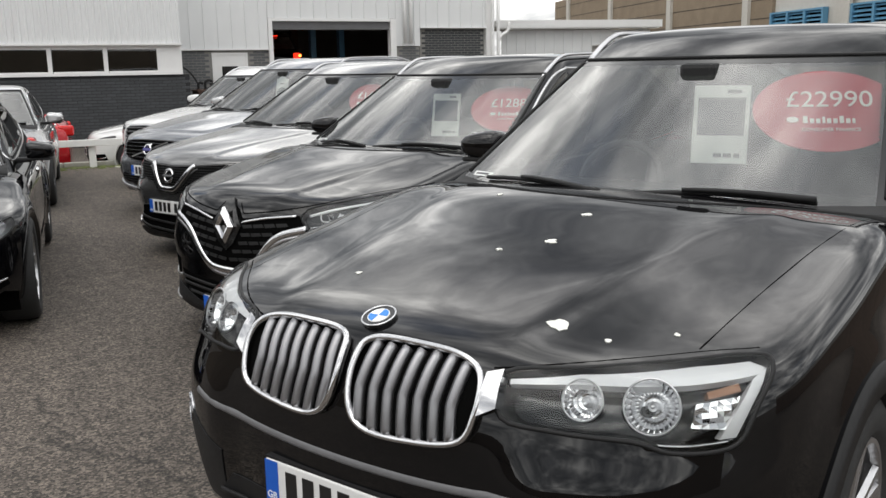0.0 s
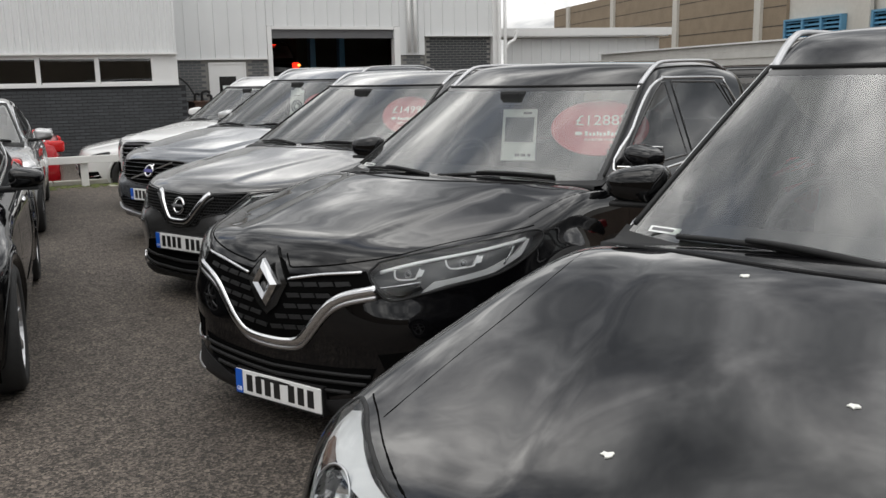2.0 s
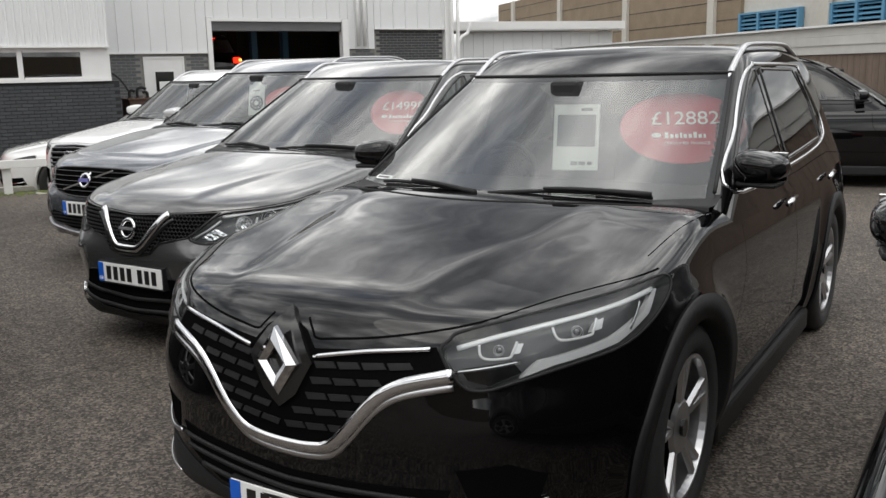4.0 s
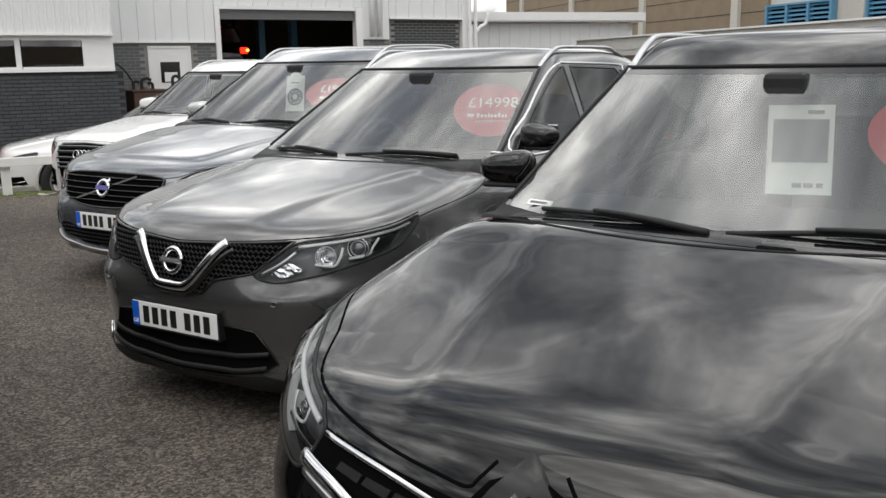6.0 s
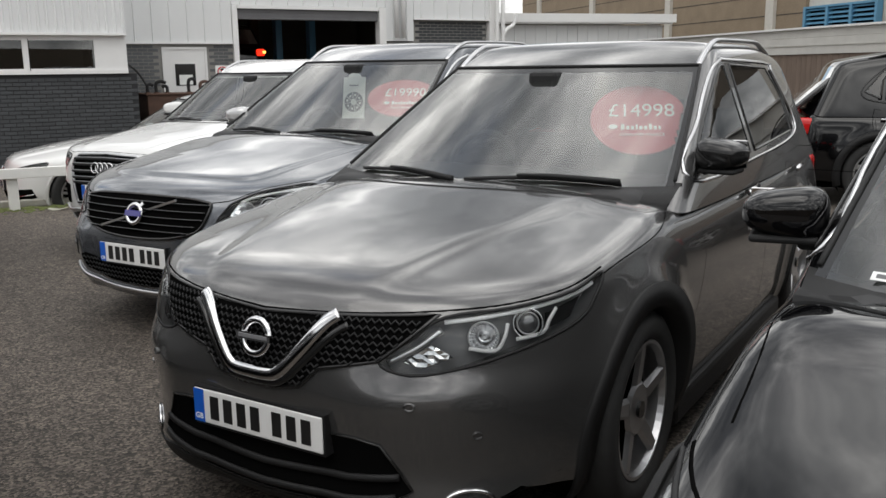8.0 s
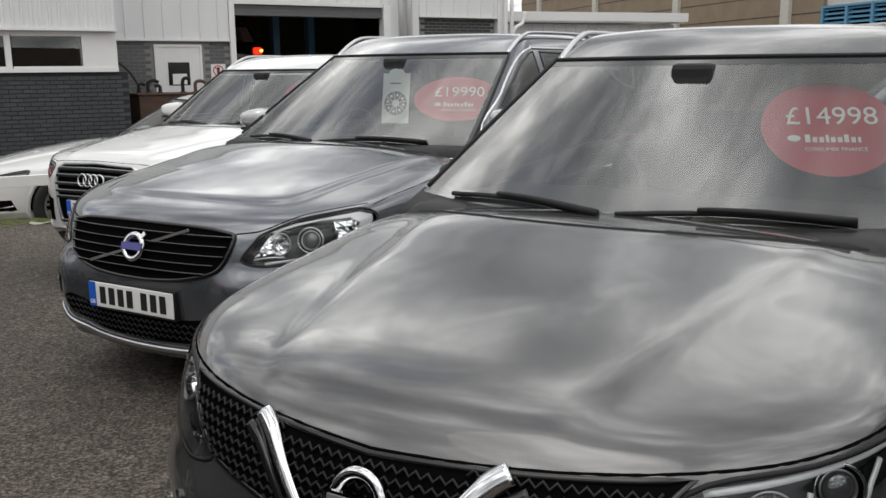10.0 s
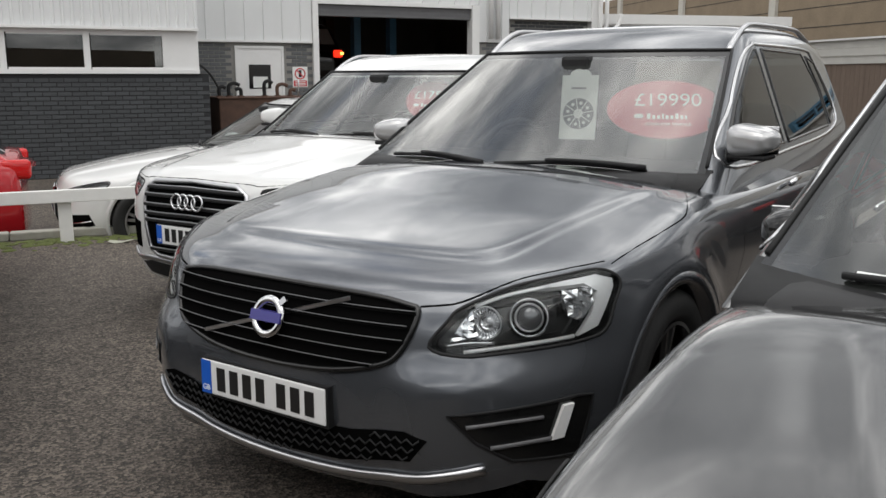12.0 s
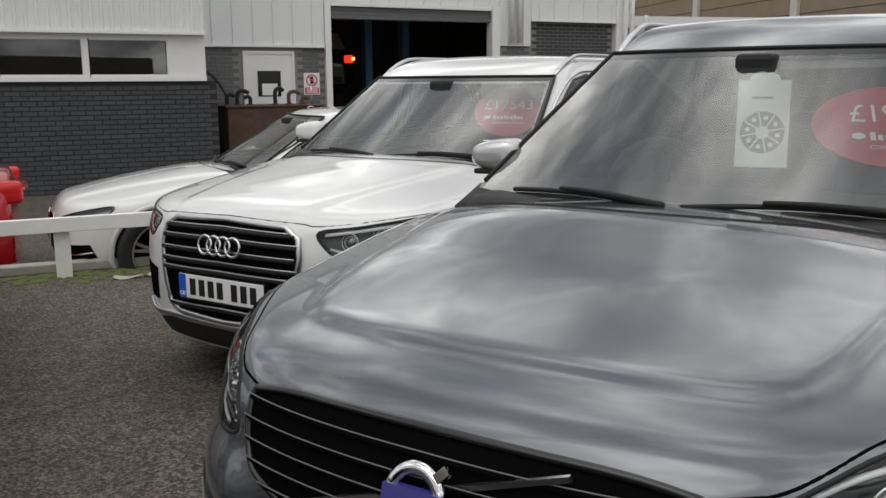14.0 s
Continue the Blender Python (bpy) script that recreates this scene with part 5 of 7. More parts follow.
tube("pipe_bend", spline([(5.3, -0.1, 2.3), (5.42, -0.12, 2.5), (5.62, -0.12, 2.62), (5.7, -0.12, 2.9)], 5), 0.05, "frame_white", shop, "", 10, up=(0, 1, 0))
# personnel door
dr = slab("door", None, -3.62, -2.72, -0.02, 0.03, 0.02, 1.98, "frame_white", shop, "white panelled personnel door with a small window")
for a, b, c, d in ((-3.67, -3.62, 0, 2.03), (-2.72, -2.67, 0, 2.03), (-3.62, -2.72, 1.98, 2.03)):
    slab("door_frame", None, a, b, -0.04, 0.1, c, d, "frame_white", dr)
slab("door_window", None, -3.4, -2.95, -0.028, -0.021, 1.18, 1.66, "gloss_black", dr)
slab("door_notice", None, -3.32, -3.02, -0.034, -0.029, 1.2, 1.42, "paper", dr)

# ---- left block with the window band ----
site2 = pose(-6.5, 23.6, 0, 0, 0, 24)
block = root("office_block", site2, "low block with white window band over dark painted brick", "building")
brick_face(block, -12.0, 0.16, -0.25, 1.47, 0.0, "slate_brick", "mortar")
slab("return_wall", None, -0.04, 0.16, 0.2, 4.0, -0.25, 1.47, "slate_brick", block)
slab("return_wall", None, -0.14, 0.0, 0.2, 4.0, 1.47, 4.7, "cladding", block)
ribbed("upper_cladding", -12.0, 0.0, 2.24, 4.7, -0.1, 0.15, 0.06, 0.03, "cladding", block, "white finely ribbed cladding")
slab("cladding_flashing", None, -12.0, 0.0, -0.16, 0.0, 2.19, 2.24, "frame_white", block)
slab("window_sill", None, -12.0, 0.0, -0.05, 0.1, 1.47, 1.54, "frame_white", block)
slab("window_head", None, -12.0, 0.0, -0.02, 0.1, 2.13, 2.19, "frame_white", block)
slab("end_panel", None, -0.5, 0.0, -0.02, 0.1, 1.54, 2.13, "frame_white", block)
x = -0.5
for i in range(9):
    wn = new("window")
    wn.parent = block
    slab("mullion", None, x - 0.1, x, -0.03, 0.1, 1.54, 2.13, "frame_white", wn)
    slab("pane", None, x - 1.24, x - 0.1, 0.03, 0.036, 1.56, 2.12, "window_dark", wn)
    for c, d in ((1.54, 1.575), (2.1, 2.13)):
        slab("window_frame", None, x - 1.24, x - 0.1, -0.015, 0.08, c, d, "frame_white", wn)
    x -= 1.26
slab("office_back", None, -12.0, -0.2, 3.0, 3.1, -0.25, 4.0, "workshop_wall", block)
slab("office_ceiling", None, -12.0, -0.2, 0.15, 3.0, 2.6, 2.65, "trim_light", block)
slab("roof", None, -12.1, 0.05, -0.2, 4.0, 4.65, 4.8, "roof_sheet", block)

# ---- annex, brown building, side fence ----
annex = root("annex", pose(2.2, 32.6, 0, 0, 0, 12), "low white-clad annex with a flat felt roof", "building")
ribbed("wall", 0.0, 5.6, 1.85, 2.75, 0.0, 0.35, 0.04, 0.02, "cladding", annex)
slab("wall_base", None, 0.0, 5.6, 0.05, 0.25, -0.25, 1.85, "brown_wall", annex)
slab("flat_roof", None, -0.3, 5.9, -0.3, 5.0, 2.92, 3.06, "roof_sheet", annex)
slab("fascia", None, -0.3, 5.9, -0.34, -0.3, 2.82, 3.08, "frame_white", annex)
slab("soffit", None, -0.2, 5.8, -0.3, 0.0, 2.78, 2.82, "frame_white", annex)
slab("side_wall", None, 5.4, 5.6, 0.25, 5.0, -0.25, 2.8, "cladding", annex)

brown = root("brown_factory", pose(11.16, 31.3, 0, 0, 0, -80), "tall brown brick factory with pale pilasters and blue louvres", "building")
# its long side runs towards the camera: x grows nearer
slab("wall", None, -24.0, 0.0, 0.0, 0.4, -0.25, 5.2, "brown_wall", brown, "brown textured brick panels")
slab("wall", None, 0.0, 9.2, 0.12, 0.4, -0.25, 5.2, "pilaster", brown)
for z in np.arange(1.1, 5.2, 0.62):
    slab("panel_joint", None, -24.0, 0.0, -0.008, 0.0, z, z + 0.022, "mortar", brown)
for x in (-21.6, -14.95, -8.0, -1.6, 4.15, 8.5):
    slab("pilaster", None, x - 0.2, x + 0.2, -0.12, 0.0, -0.25, 5.2, "pilaster", brown, "pale concrete pilaster")
slab("end_wall", None, -24.3, -24.0, 0.0, 8.0, -0.25, 5.2, "brown_wall", brown)
slab("roof", None, -24.3, 9.2, 0.4, 8.0, 5.0, 5.2, "roof_sheet", brown)
for x0 in (0.05, 4.4):
    lv = new("louvre_bank")
    lv.parent = brown
    for i in range(4):
        xa = x0 + i * 0.98
        slab("louvre_frame", None, xa - 0.05, xa + 0.05, -0.08, 0.1, 2.4, 3.12, "louvre", lv)
    for za, zb in ((2.4, 2.46), (3.06, 3.12)):
        slab("louvre_frame", None, x0, x0 + 2.94, -0.07, 0.1, za, zb, "louvre", lv)
    for i in range(3):
        xa = x0 + i * 0.98
        for k in range(5):
            b = slab("louvre_blade", None, xa + 0.05, xa + 0.93, -0.05, 0.05, -0.008, 0.008, "louvre", lv)
            b.matrix_local = pose(0, 0, 2.52 + k * 0.125, 40, 0, 0)
        # near-black sheet behind the blades, painted as the shade between them
        slab("louvre_shade", None, xa + 0.05, xa + 0.93, 0.1, 0.118, 2.46, 3.06, "shade_black", lv)

side_fence = root("side_fence", pose(5.4, 28.6, 0, 0, 0, -80), "weathered timber fence under a pale sheet-metal band", "fence")
for i in range(3):
    slab("metal_band", None, -2.0, 30.0, -0.03 - 0.02 * (i % 2), 0.03, 1.66 + i * 0.155, 1.81 + i * 0.155, "roof_sheet", side_fence, "pale ribbed sheet-metal band")
slab("band_cap", None, -2.0, 30.0, -0.1, 0.06, 2.125, 2.16, "frame_white", side_fence)
xb = -2.0
while xb < 16.0:
    slab("board", None, xb, xb + 0.14, 0.0, 0.025, -0.25, 1.66, "timber", side_fence)
    xb += 0.148
slab("board_run", None, 16.0, 30.0, 0.0, 0.025, -0.25, 1.66, "timber", side_fence)

# ---- white rail, kerb and moss ----
rail = root("rail_fence", pose(-5.76, 15.38, 0, 0, 0, 23), "low white-painted timber rail fence beside the kerb", "fence")
slab("rail", None, -3.2, 4.6, -0.05, 0.0, 0.355, 0.465, "white_rail", rail, bevel=0.006)
for x in (-2.0, 0.0, 2.0, 4.0):
    slab("post", None, x - 0.055, x + 0.055, 0.002, 0.09, 0, 0.44, "white_rail", rail, bevel=0.006)
kb = root("kerb", pose(-5.76, 15.62, 0, 0, 0, 21), "pale concrete kerb edging the tarmac", "kerb")
kb["kind"] = "structure"
xk = -6.0
while xk < 9.0:
    slab("kerbstone", None, xk, xk + 0.9, 0, 0.13, 0, 0.075, "kerb", kb, bevel=0.012)
    xk += 0.908


def moss_strip():
    rng = random.Random(5)
    bm = bmesh.new()
    for i in range(900):
        x = rng.uniform(-3.5, 4.0)
        y = -abs(rng.gauss(0, 0.16)) - 0.01
        r = rng.uniform(0.012, 0.05)
        m = Matrix.LocRotScale((x, y, 0.0), Euler((0, 0, rng.uniform(0, 6))), (r * 1.4, r, r * 0.35))
        bmesh.ops.create_icosphere(bm, subdivisions=1, radius=1, matrix=m)
    ob = part("moss", bm, "moss")
    ob.matrix_world = pose(-5.76, 15.60, 0, 0, 0, 21)
    tagged(ob, "moss and weeds growing along the kerb", "moss", kind="stuff")


moss_strip()


def dead_leaf(x, y, rz, size):
    bm = bmesh.new()
    n = 10
    top, low = [], []
    for i in range(n):
        a = 2 * math.pi * i / n
        r = size * (1 + 0.25 * math.cos(3 * a))
        z = 0.012 + 0.012 * math.cos(2 * a)
        top.append(bm.verts.new((r * math.cos(a) * 1.5, r * math.sin(a) * 0.7, z + 0.004)))
        low.append(bm.verts.new((r * math.cos(a) * 1.5, r * math.sin(a) * 0.7, z)))
    bm.faces.new(top)
    bm.faces.new(low[::-1])
    for i in range(n):
        bm.faces.new((top[i - 1], low[i - 1], low[i], top[i]))
    ob = part("leaf", bm, "leaf")
    ob.matrix_world = pose(x, y, 0, 0, 0, rz)
    tagged(ob, "pale scrap lying by the kerb", "leaf")


dead_leaf(-5.3, 15.35, 10, 0.07)
dead_leaf(-5.15, 15.42, 80, 0.04)
dead_leaf(-4.95, 15.62, -20, 0.05)

# ---- yard things ----
def fuel_tank():
    e = root("steel_tank", site @ pose(-3.5, -1.1, -0.25), "rust-brown steel tank with old valves and pipes on its top", "tank")
    slab("tank_body", None, -0.85, 0.85, -0.5, 0.5, 0.0, 1.27, "rust", e, bevel=0.02)
    slab("tank_lid", None, -0.88, 0.88, -0.53, 0.53, 1.27, 1.3, "rust", e, bevel=0.008)
    for x, h, lean in ((-0.8, 0.2, 0.12), (-0.62, 0.26, 0.2), (-0.4, 0.16, -0.1), (0.05, 0.3, 0.15), (0.3, 0.24, 0.2), (0.55, 0.14, 0.1)):
        tube("pipe_bend", spline([(x, -0.3, 1.29), (x, -0.3, 1.29 + h * 0.8), (x + lean * 0.5, -0.3, 1.29 + h), (x + lean, -0.3, 1.29 + h * 0.85)], 5), 0.035, "plastic" if x < 0.2 else "rust", e, "", 8, up=(0, 1, 0))
        part("flange", disc_bm(0.06, 0.03, 14), "rust", e).location = (x, -0.3, 1.31)
    tube("valve_stem", resample([(0.7, -0.35, 1.29), (0.7, -0.35, 1.62)], 0.1), 0.014, "satin", e, "", 6, up=(0, 1, 0))
    tube("valve_wheel", [(0.62 + 0.07 * math.cos(a), -0.55, 1.2 + 0.07 * math.sin(a)) for a in np.linspace(0, 2 * math.pi, 18, endpoint=False)], 0.014, "satin", e, "", 6, True, up=(0, 1, 0))
    tube("hose", spline([(-0.8, -0.3, 1.45), (-1.0, -0.4, 1.75), (-1.25, -0.45, 1.9), (-1.4, -0.4, 1.6)], 8), 0.022, "rubber", e, "", 6)


def disc_bm(r, depth, n=32, squash=1.0):
    bm = bmesh.new()
    bmesh.ops.create_cone(bm, cap_ends=True, segments=n, radius1=r, radius2=r, depth=depth)
    if squash != 1.0:
        bm.transform(Matrix.Diagonal((1, squash, 1, 1)))
    return bm


fuel_tank()


def wall_sign():
    e = root("warning_sign", site @ pose(-2.33, -0.012, 1.41), "white warning sign with a red ring and panel", "sign")
    slab("sign_board", None, -0.16, 0.16, -0.006, 0.004, -0.21, 0.21, "paper", e)
    tube("sign_ring", [(0.105 * math.cos(a), -0.008, 0.07 + 0.105 * math.sin(a)) for a in np.linspace(0, 2 * math.pi, 28, endpoint=False)], 0.012, "sign_red", e, "", 6, True, up=(0, 1, 0))
    slab("sign_mark", None, -0.03, 0.03, -0.011, -0.007, 0.0, 0.14, "ink", e)
    b = slab("sign_bar", None, -0.1, 0.1, -0.015, -0.012, -0.009, 0.009, "sign_red", e)
    b.matrix_local = pose(0, 0, 0.07, 0, 45, 0)
    slab("sign_panel", None, -0.14, 0.14, -0.011, -0.007, -0.19, -0.07, "sign_red", e)
    for z in (-0.105, -0.14, -0.17):
        slab("text_bar", None, -0.11, 0.11, -0.014, -0.0115, z, z + 0.016, "paper", e)


wall_sign()


# ---- plain walls out of sight, added to darken low reflections in the cars ----
def unseen_wall(name, x0, y0, x1, y1, h):
    d = math.hypot(x1 - x0, y1 - y0)
    ob = part(name, box_bm(0, d, 0, 0.3, -0.02, h), "unseen_wall")
    ob.matrix_world = pose(x0, y0, 0, 0, 0, math.degrees(math.atan2(y1 - y0, x1 - x0)))
    tagged(ob, "plain brown unseen wall, added to darken low reflections", "wall", kind="structure")


unseen_wall("unseen_south_wall", -24, -14, 16, -14, 3.0)
unseen_wall("unseen_west_wall", -24, -14, -22, 17, 3.0)

# ---- cars ----
def place_car(key, label, paint, **kw):
    x, y, yaw = PLACES[key]
    return build_car(key, label, paint, (x, y), yaw, **kw)


x3, SX = place_car("x3", "glossy black SUV with twin kidney grilles and bird-spotted bonnet", "black", spokes=5, rim="alloy", twin=True, group="cars for sale")
kad, SK = place_car("kadjar", "glossy black crossover with a chrome diamond badge and swept chrome grille", "black", spokes=5, twin=True, group="cars for sale", rails="satin")
qas, SQ = place_car("qashqai", "dark grey crossover with a chrome V grille and honeycomb mesh", "grey", spokes=5, rim="alloy", group="cars for sale", cap="gloss_black")
xc6, SV = place_car("xc60", "blue-grey SUV with a wide black slatted grille and diagonal bar", "blue_grey", spokes=5, rim="dark_alloy", twin=True, group="cars for sale", cap="silver", cladding=False)
q3, SA = place_car("q3", "white SUV with a black single-frame grille and four chrome rings", "white", spokes=5, group="cars for sale", cladding=False)
coupe, SP = build_car("coupe", "white coupe parked nose to tail behind the rail fence", "white", (-6.22, 16.3), -66, level=-0.25, spokes=5, twin=True, saloon=True, rails=None, cladding=False, step=0.04, chrome_line=False)
redcar, _ = build_car("saloon", "red saloon parked behind the rail fence", "red", (-10.75, 14.85), -66, fronted=False, level=-0.25, spokes=5, saloon=True, rails=None, cladding=False, step=0.05)
darkcar, SC = build_car("saloon", "glossy black saloon in the opposite row", "black", (-3.13, 5.14), 22, spokes=7, saloon=True, rails=None, cladding=False, step=0.035)
silver, _ = build_car("saloon", "silver saloon with a price disc in the opposite row", "silver", (-5.15, 10.15), 22, spokes=7, saloon=True, rails=None, cladding=False, step=0.04)
hatch, SH = build_car("q3", "dark grey hatchback with a sloping tailgate by the side fence", "black", (6.95, 13.5), 68, fronted=False, step=0.05, rails="gloss_black", chrome_line=False)
gate = part("tailgate", box_bm(-0.8, 0.0, -0.6, 0.6, -0.03, 0.03, 0.025, 3), "grey", hatch, "sloping grey tailgate", True)
gate.matrix_local = pose(-(SH.length - 0.62), 0, 1.5, 0, -42, 0)
box("gate_lamp", -0.79, -0.7, -0.5, 0.5, -0.045, -0.031, "tail_red", gate)
lift_at = site @ Vector((-1.05, 7.6, 0))
lifted, _ = build_car("q3", "dark car raised on a workshop lift with its tail lamps lit", "black", (lift_at.x, lift_at.y), 204, fronted=False, step=0.07, level=1.15, lamps="glow_red", cladding=False)
bar = part("high_brake_lamp", box_bm(-4.06, -4.02, -0.16, 0.16, 1.46, 1.485), "glow_red", lifted)
part("indicator_lamp", box_bm(-4.36, -4.3, -0.84, -0.76, 0.8, 0.87, 0.02), "glow_amber", lifted)
lift = root("vehicle_lift", site @ pose(-1.05, 5.6, -0.23), "dark steel vehicle lift under the raised car", "lift")
for x in (-1.25, 1.25):
    slab("lift_post", None, x - 0.12, x + 0.12, -0.12, 0.12, 0, 3.2, "rust", lift)
    for y in (-0.9, 0.9):
        arm = slab("lift_arm", None, 0, 0.95, -0.05, 0.05, 1.5, 1.55, "rust", lift)
        arm.matrix_local = pose(x, 0, 0, 0, 0, (45 if y > 0 else -45) if x < 0 else (135 if y > 0 else -135))


# ---- fronts of the cars ----
def both_sides(poly, side):
    q = np.asarray(poly, float).copy()
    q[:, 0] *= side
    return q


def mirrored(half):
    """A whole outline from its left half, which starts and ends on the centre line."""
    h = [tuple(p) for p in half]
    return np.array(h + [(-a, b) for a, b in h[::-1] if a > 1e-6])


def whole_line(half):
    """A line across the front from the centre outwards, doubled."""
    h = [tuple(p) for p in half]
    return np.array([(-a, b) for a, b in h[::-1] if a > 1e-6] + h)


def slats(S, name, kind, poly, lines, rad, mat, parent, lift, flat=0.6, sides=6):
    for line in lines:
        q = resample(line, 0.4 if kind == "C" else 0.008)
        q = q[in_poly(q, np.asarray(poly))]
        if len(q) > 2:
            q = q[:: max(1, len(q) // 24)]
            p, nr = S.on(kind, q, lift)
            v, f = tube_data(p, rad, sides, False, flat, nr)
            mesh(name, out(np.array(v)), f, mat, parent, "", True)


def honeycomb(S, kind, poly, parent, cell=0.03, rad=0.0045, lift=0.012, mat="plastic"):
    """Wire of a honeycomb grille as one mesh."""
    poly = np.asarray(poly, float)
    sc = 1 / 0.026 if kind == "C" else 1.0
    lo, hi = poly.min(0), poly.max(0)
    V, F = [], []
    z, row = lo[1] + cell * 0.3, 0
    while z < hi[1]:
        n = int((hi[0] - lo[0]) / (cell * sc * 0.5)) + 2
        xs = lo[0] + np.arange(n) * cell * sc * 0.5
        zz = z + cell * 0.22 * (((np.arange(n) + row) % 2) * 2 - 1)
        q = np.stack([xs, zz], 1)
        ok = in_poly(q, poly)
        start = None
        for i in range(n + 1):
            if i < n and ok[i]:
                start = i if start is None else start
            elif start is not None:
                if i - start > 2:
                    p, nr = S.on(kind, q[start:i], lift)
                    v, f = tube_data(p, rad, 5, False, 1.0, nr)
                    b = len(V)
                    V += v
                    F += [tuple(k + b for k in t) for t in f]
                start = None
        z += cell * 0.8
        row += 1
    if V:
        mesh("honeycomb", out(np.array(V)), F, mat, parent, "", True)


def lamp_unit(S, name, kind, at, r, parent, rim="chrome", inner="reflector", lift=0.006, squash=1.0):
    """Round lamp that follows the body: a rim and a shallow face."""
    a = np.linspace(0, 2 * math.pi, 28, endpoint=False)
    slope = max(0.35, math.cos(math.radians(abs(at[0]) * 1.3)))
    k = r * 41 * slope * 1.4 if kind == "C" else r
    circle = np.stack([at[0] + k * np.cos(a), at[1] + squash * 0.92 * r * np.sin(a)], 1)
    e = strip(S, name, kind, circle, max(r * 0.11, 0.003), rim, parent, lift=lift + 0.004, closed=True, flat=1.0, sides=6)
    patch(S, "reflector", kind, circle, inner, e, lift=lift, skirt=lift, grid=r * 0.5, curved=False)
    return e


def lamp_bowl(S, at, r, parent, dome):
    """A reflector bowl behind the cover of a head lamp, with a bulb or a glass projector ball."""
    p, nr = S.on("C", [at])
    p, nr = p[0], nr[0]
    ax = 0.6 * nr + 0.4 * np.array([-1.0, 0, 0.06])
    ax /= np.linalg.norm(ax)
    sx = np.cross(ax, (0, 0, 1))
    sx /= np.linalg.norm(sx)
    sz = np.cross(sx, ax)
    c = p - 0.02 * nr
    n = 26
    prof = [(1.0, 0.0), (0.93, 0.1), (0.8, 0.32), (0.6, 0.55), (0.38, 0.7), (0.16, 0.76)]
    V, F = [], []
    for rad, dep in prof:
        for i in range(n):
            a = 2 * math.pi * i / n
            V.append(c + rad * r * (math.cos(a) * sx + math.sin(a) * sz) - dep * r * 0.95 * ax)
    for k in range(len(prof) - 1):
        for i in range(n):
            j = (i + 1) % n
            F.append((k * n + i, k * n + j, (k + 1) * n + j, (k + 1) * n + i))
    F.append(tuple((len(prof) - 1) * n + i for i in range(n)))
    e = mesh("lamp_bowl", out(np.array(V)), F, "shade_black" if dome else "bowl", parent)
    ring = [c + 1.0 * r * (math.cos(a) * sx + math.sin(a) * sz) for a in np.linspace(0, 2 * math.pi, 36, endpoint=False)]
    v, f = tube_data(out(np.array(ring)), r * (0.085 if dome else 0.05), 6, True, 1.0, out(ax))
    mesh("bowl_rim", v, f, "chrome" if dome else "satin", e, "", True)
    m = Matrix.Translation(out(c - 0.25 * r * ax)) @ Vector(out(ax)).to_track_quat("Z", "Y").to_matrix().to_4x4()
    bm = bmesh.new()
    if dome:
        ring = [c - 0.16 * r * ax + 0.74 * r * (math.cos(a) * sx + math.sin(a) * sz) for a in np.linspace(0, 2 * math.pi, 32, endpoint=False)]
        v, f = tube_data(out(np.array(ring)), r * 0.07, 6, True, 1.0, out(ax))
        mesh("projector_ring", v, f, "satin", e, "", True)
        bmesh.ops.create_uvsphere(bm, u_segments=24, v_segments=12, radius=1)
        bm.transform(m @ Matrix.Diagonal((r * 0.7, r * 0.7, r * 0.36, 1)))
        part("projector_lens", bm, "projector", e, "", True)
    else:
        bmesh.ops.create_uvsphere(bm, u_segments=14, v_segments=8, radius=1)
        bm.transform(m @ Matrix.Translation((0, 0, -0.2 * r)) @ Matrix.Diagonal((r * 0.17, r * 0.17, r * 0.3, 1)))
        part("bulb_cap", bm, "satin", e, "", True)
    return e


LAMP_DEEP = 0.058


def headlight(S, car, poly, lamps=(), strips=(), housing="gloss_black", panels=()):
    """A lamp on each side, sunk into the body: dark housing, reflector bowls, light bars and a clear cover."""
    for side in (1, -1):
        q = both_sides(poly, side)
        h = patch(S, "headlight", "C", q, housing, car, "clear-lensed headlamp with chrome inner parts", lift=0.0, skirt=0.002, grid=0.025, deep=LAMP_DEEP)
        ring = q
        p, nr = S.on("C", ring)
        n = len(ring)
        V = np.concatenate([p + 0.001 * nr, p - (LAMP_DEEP + 0.002) * nr])
        mesh("housing_wall", out(V), [(i, (i + 1) % n, n + (i + 1) % n, n + i) for i in range(n)], housing, h)
        strip(S, "lamp_seal", "C", q, 0.0055, "plastic", h, lift=0.0, closed=True, flat=0.7, sides=6)
        for mat, pp in panels:
            patch(S, "inner_panel", "C", both_sides(pp, side), {"reflector": "bowl", "pale": "lamp_silver"}.get(mat, mat), h, lift=-0.024 if mat == "gloss_black" else -0.012, skirt=0.03, grid=0.011 if mat == "reflector" else 0.02, curved=mat != "reflector", facet=0.005 if mat == "reflector" else 0.0)
        for at, r, dome in lamps:
            lamp_bowl(S, (side * at[0], at[1]), r, h, dome)
        for line, rad, mat in strips:
            strip(S, "light_bar", "C", both_sides(line, side), rad, "lamp_silver" if mat == "pale" else mat, h, lift=-0.012, flat=0.6, smoothed=5)
        patch(S, "lamp_cover", "C", q, "lens", h, lift=0.002, skirt=0.003, grid=0.03).visible_shadow = False


def joint(S, car, kind, line, rad=0.0045, smoothed=0, name="panel_joint"):
    strip(S, name, kind, np.asarray(line, float), rad * 0.6, "shade_black", car, lift=-0.001, flat=0.5, sides=6, smoothed=smoothed)


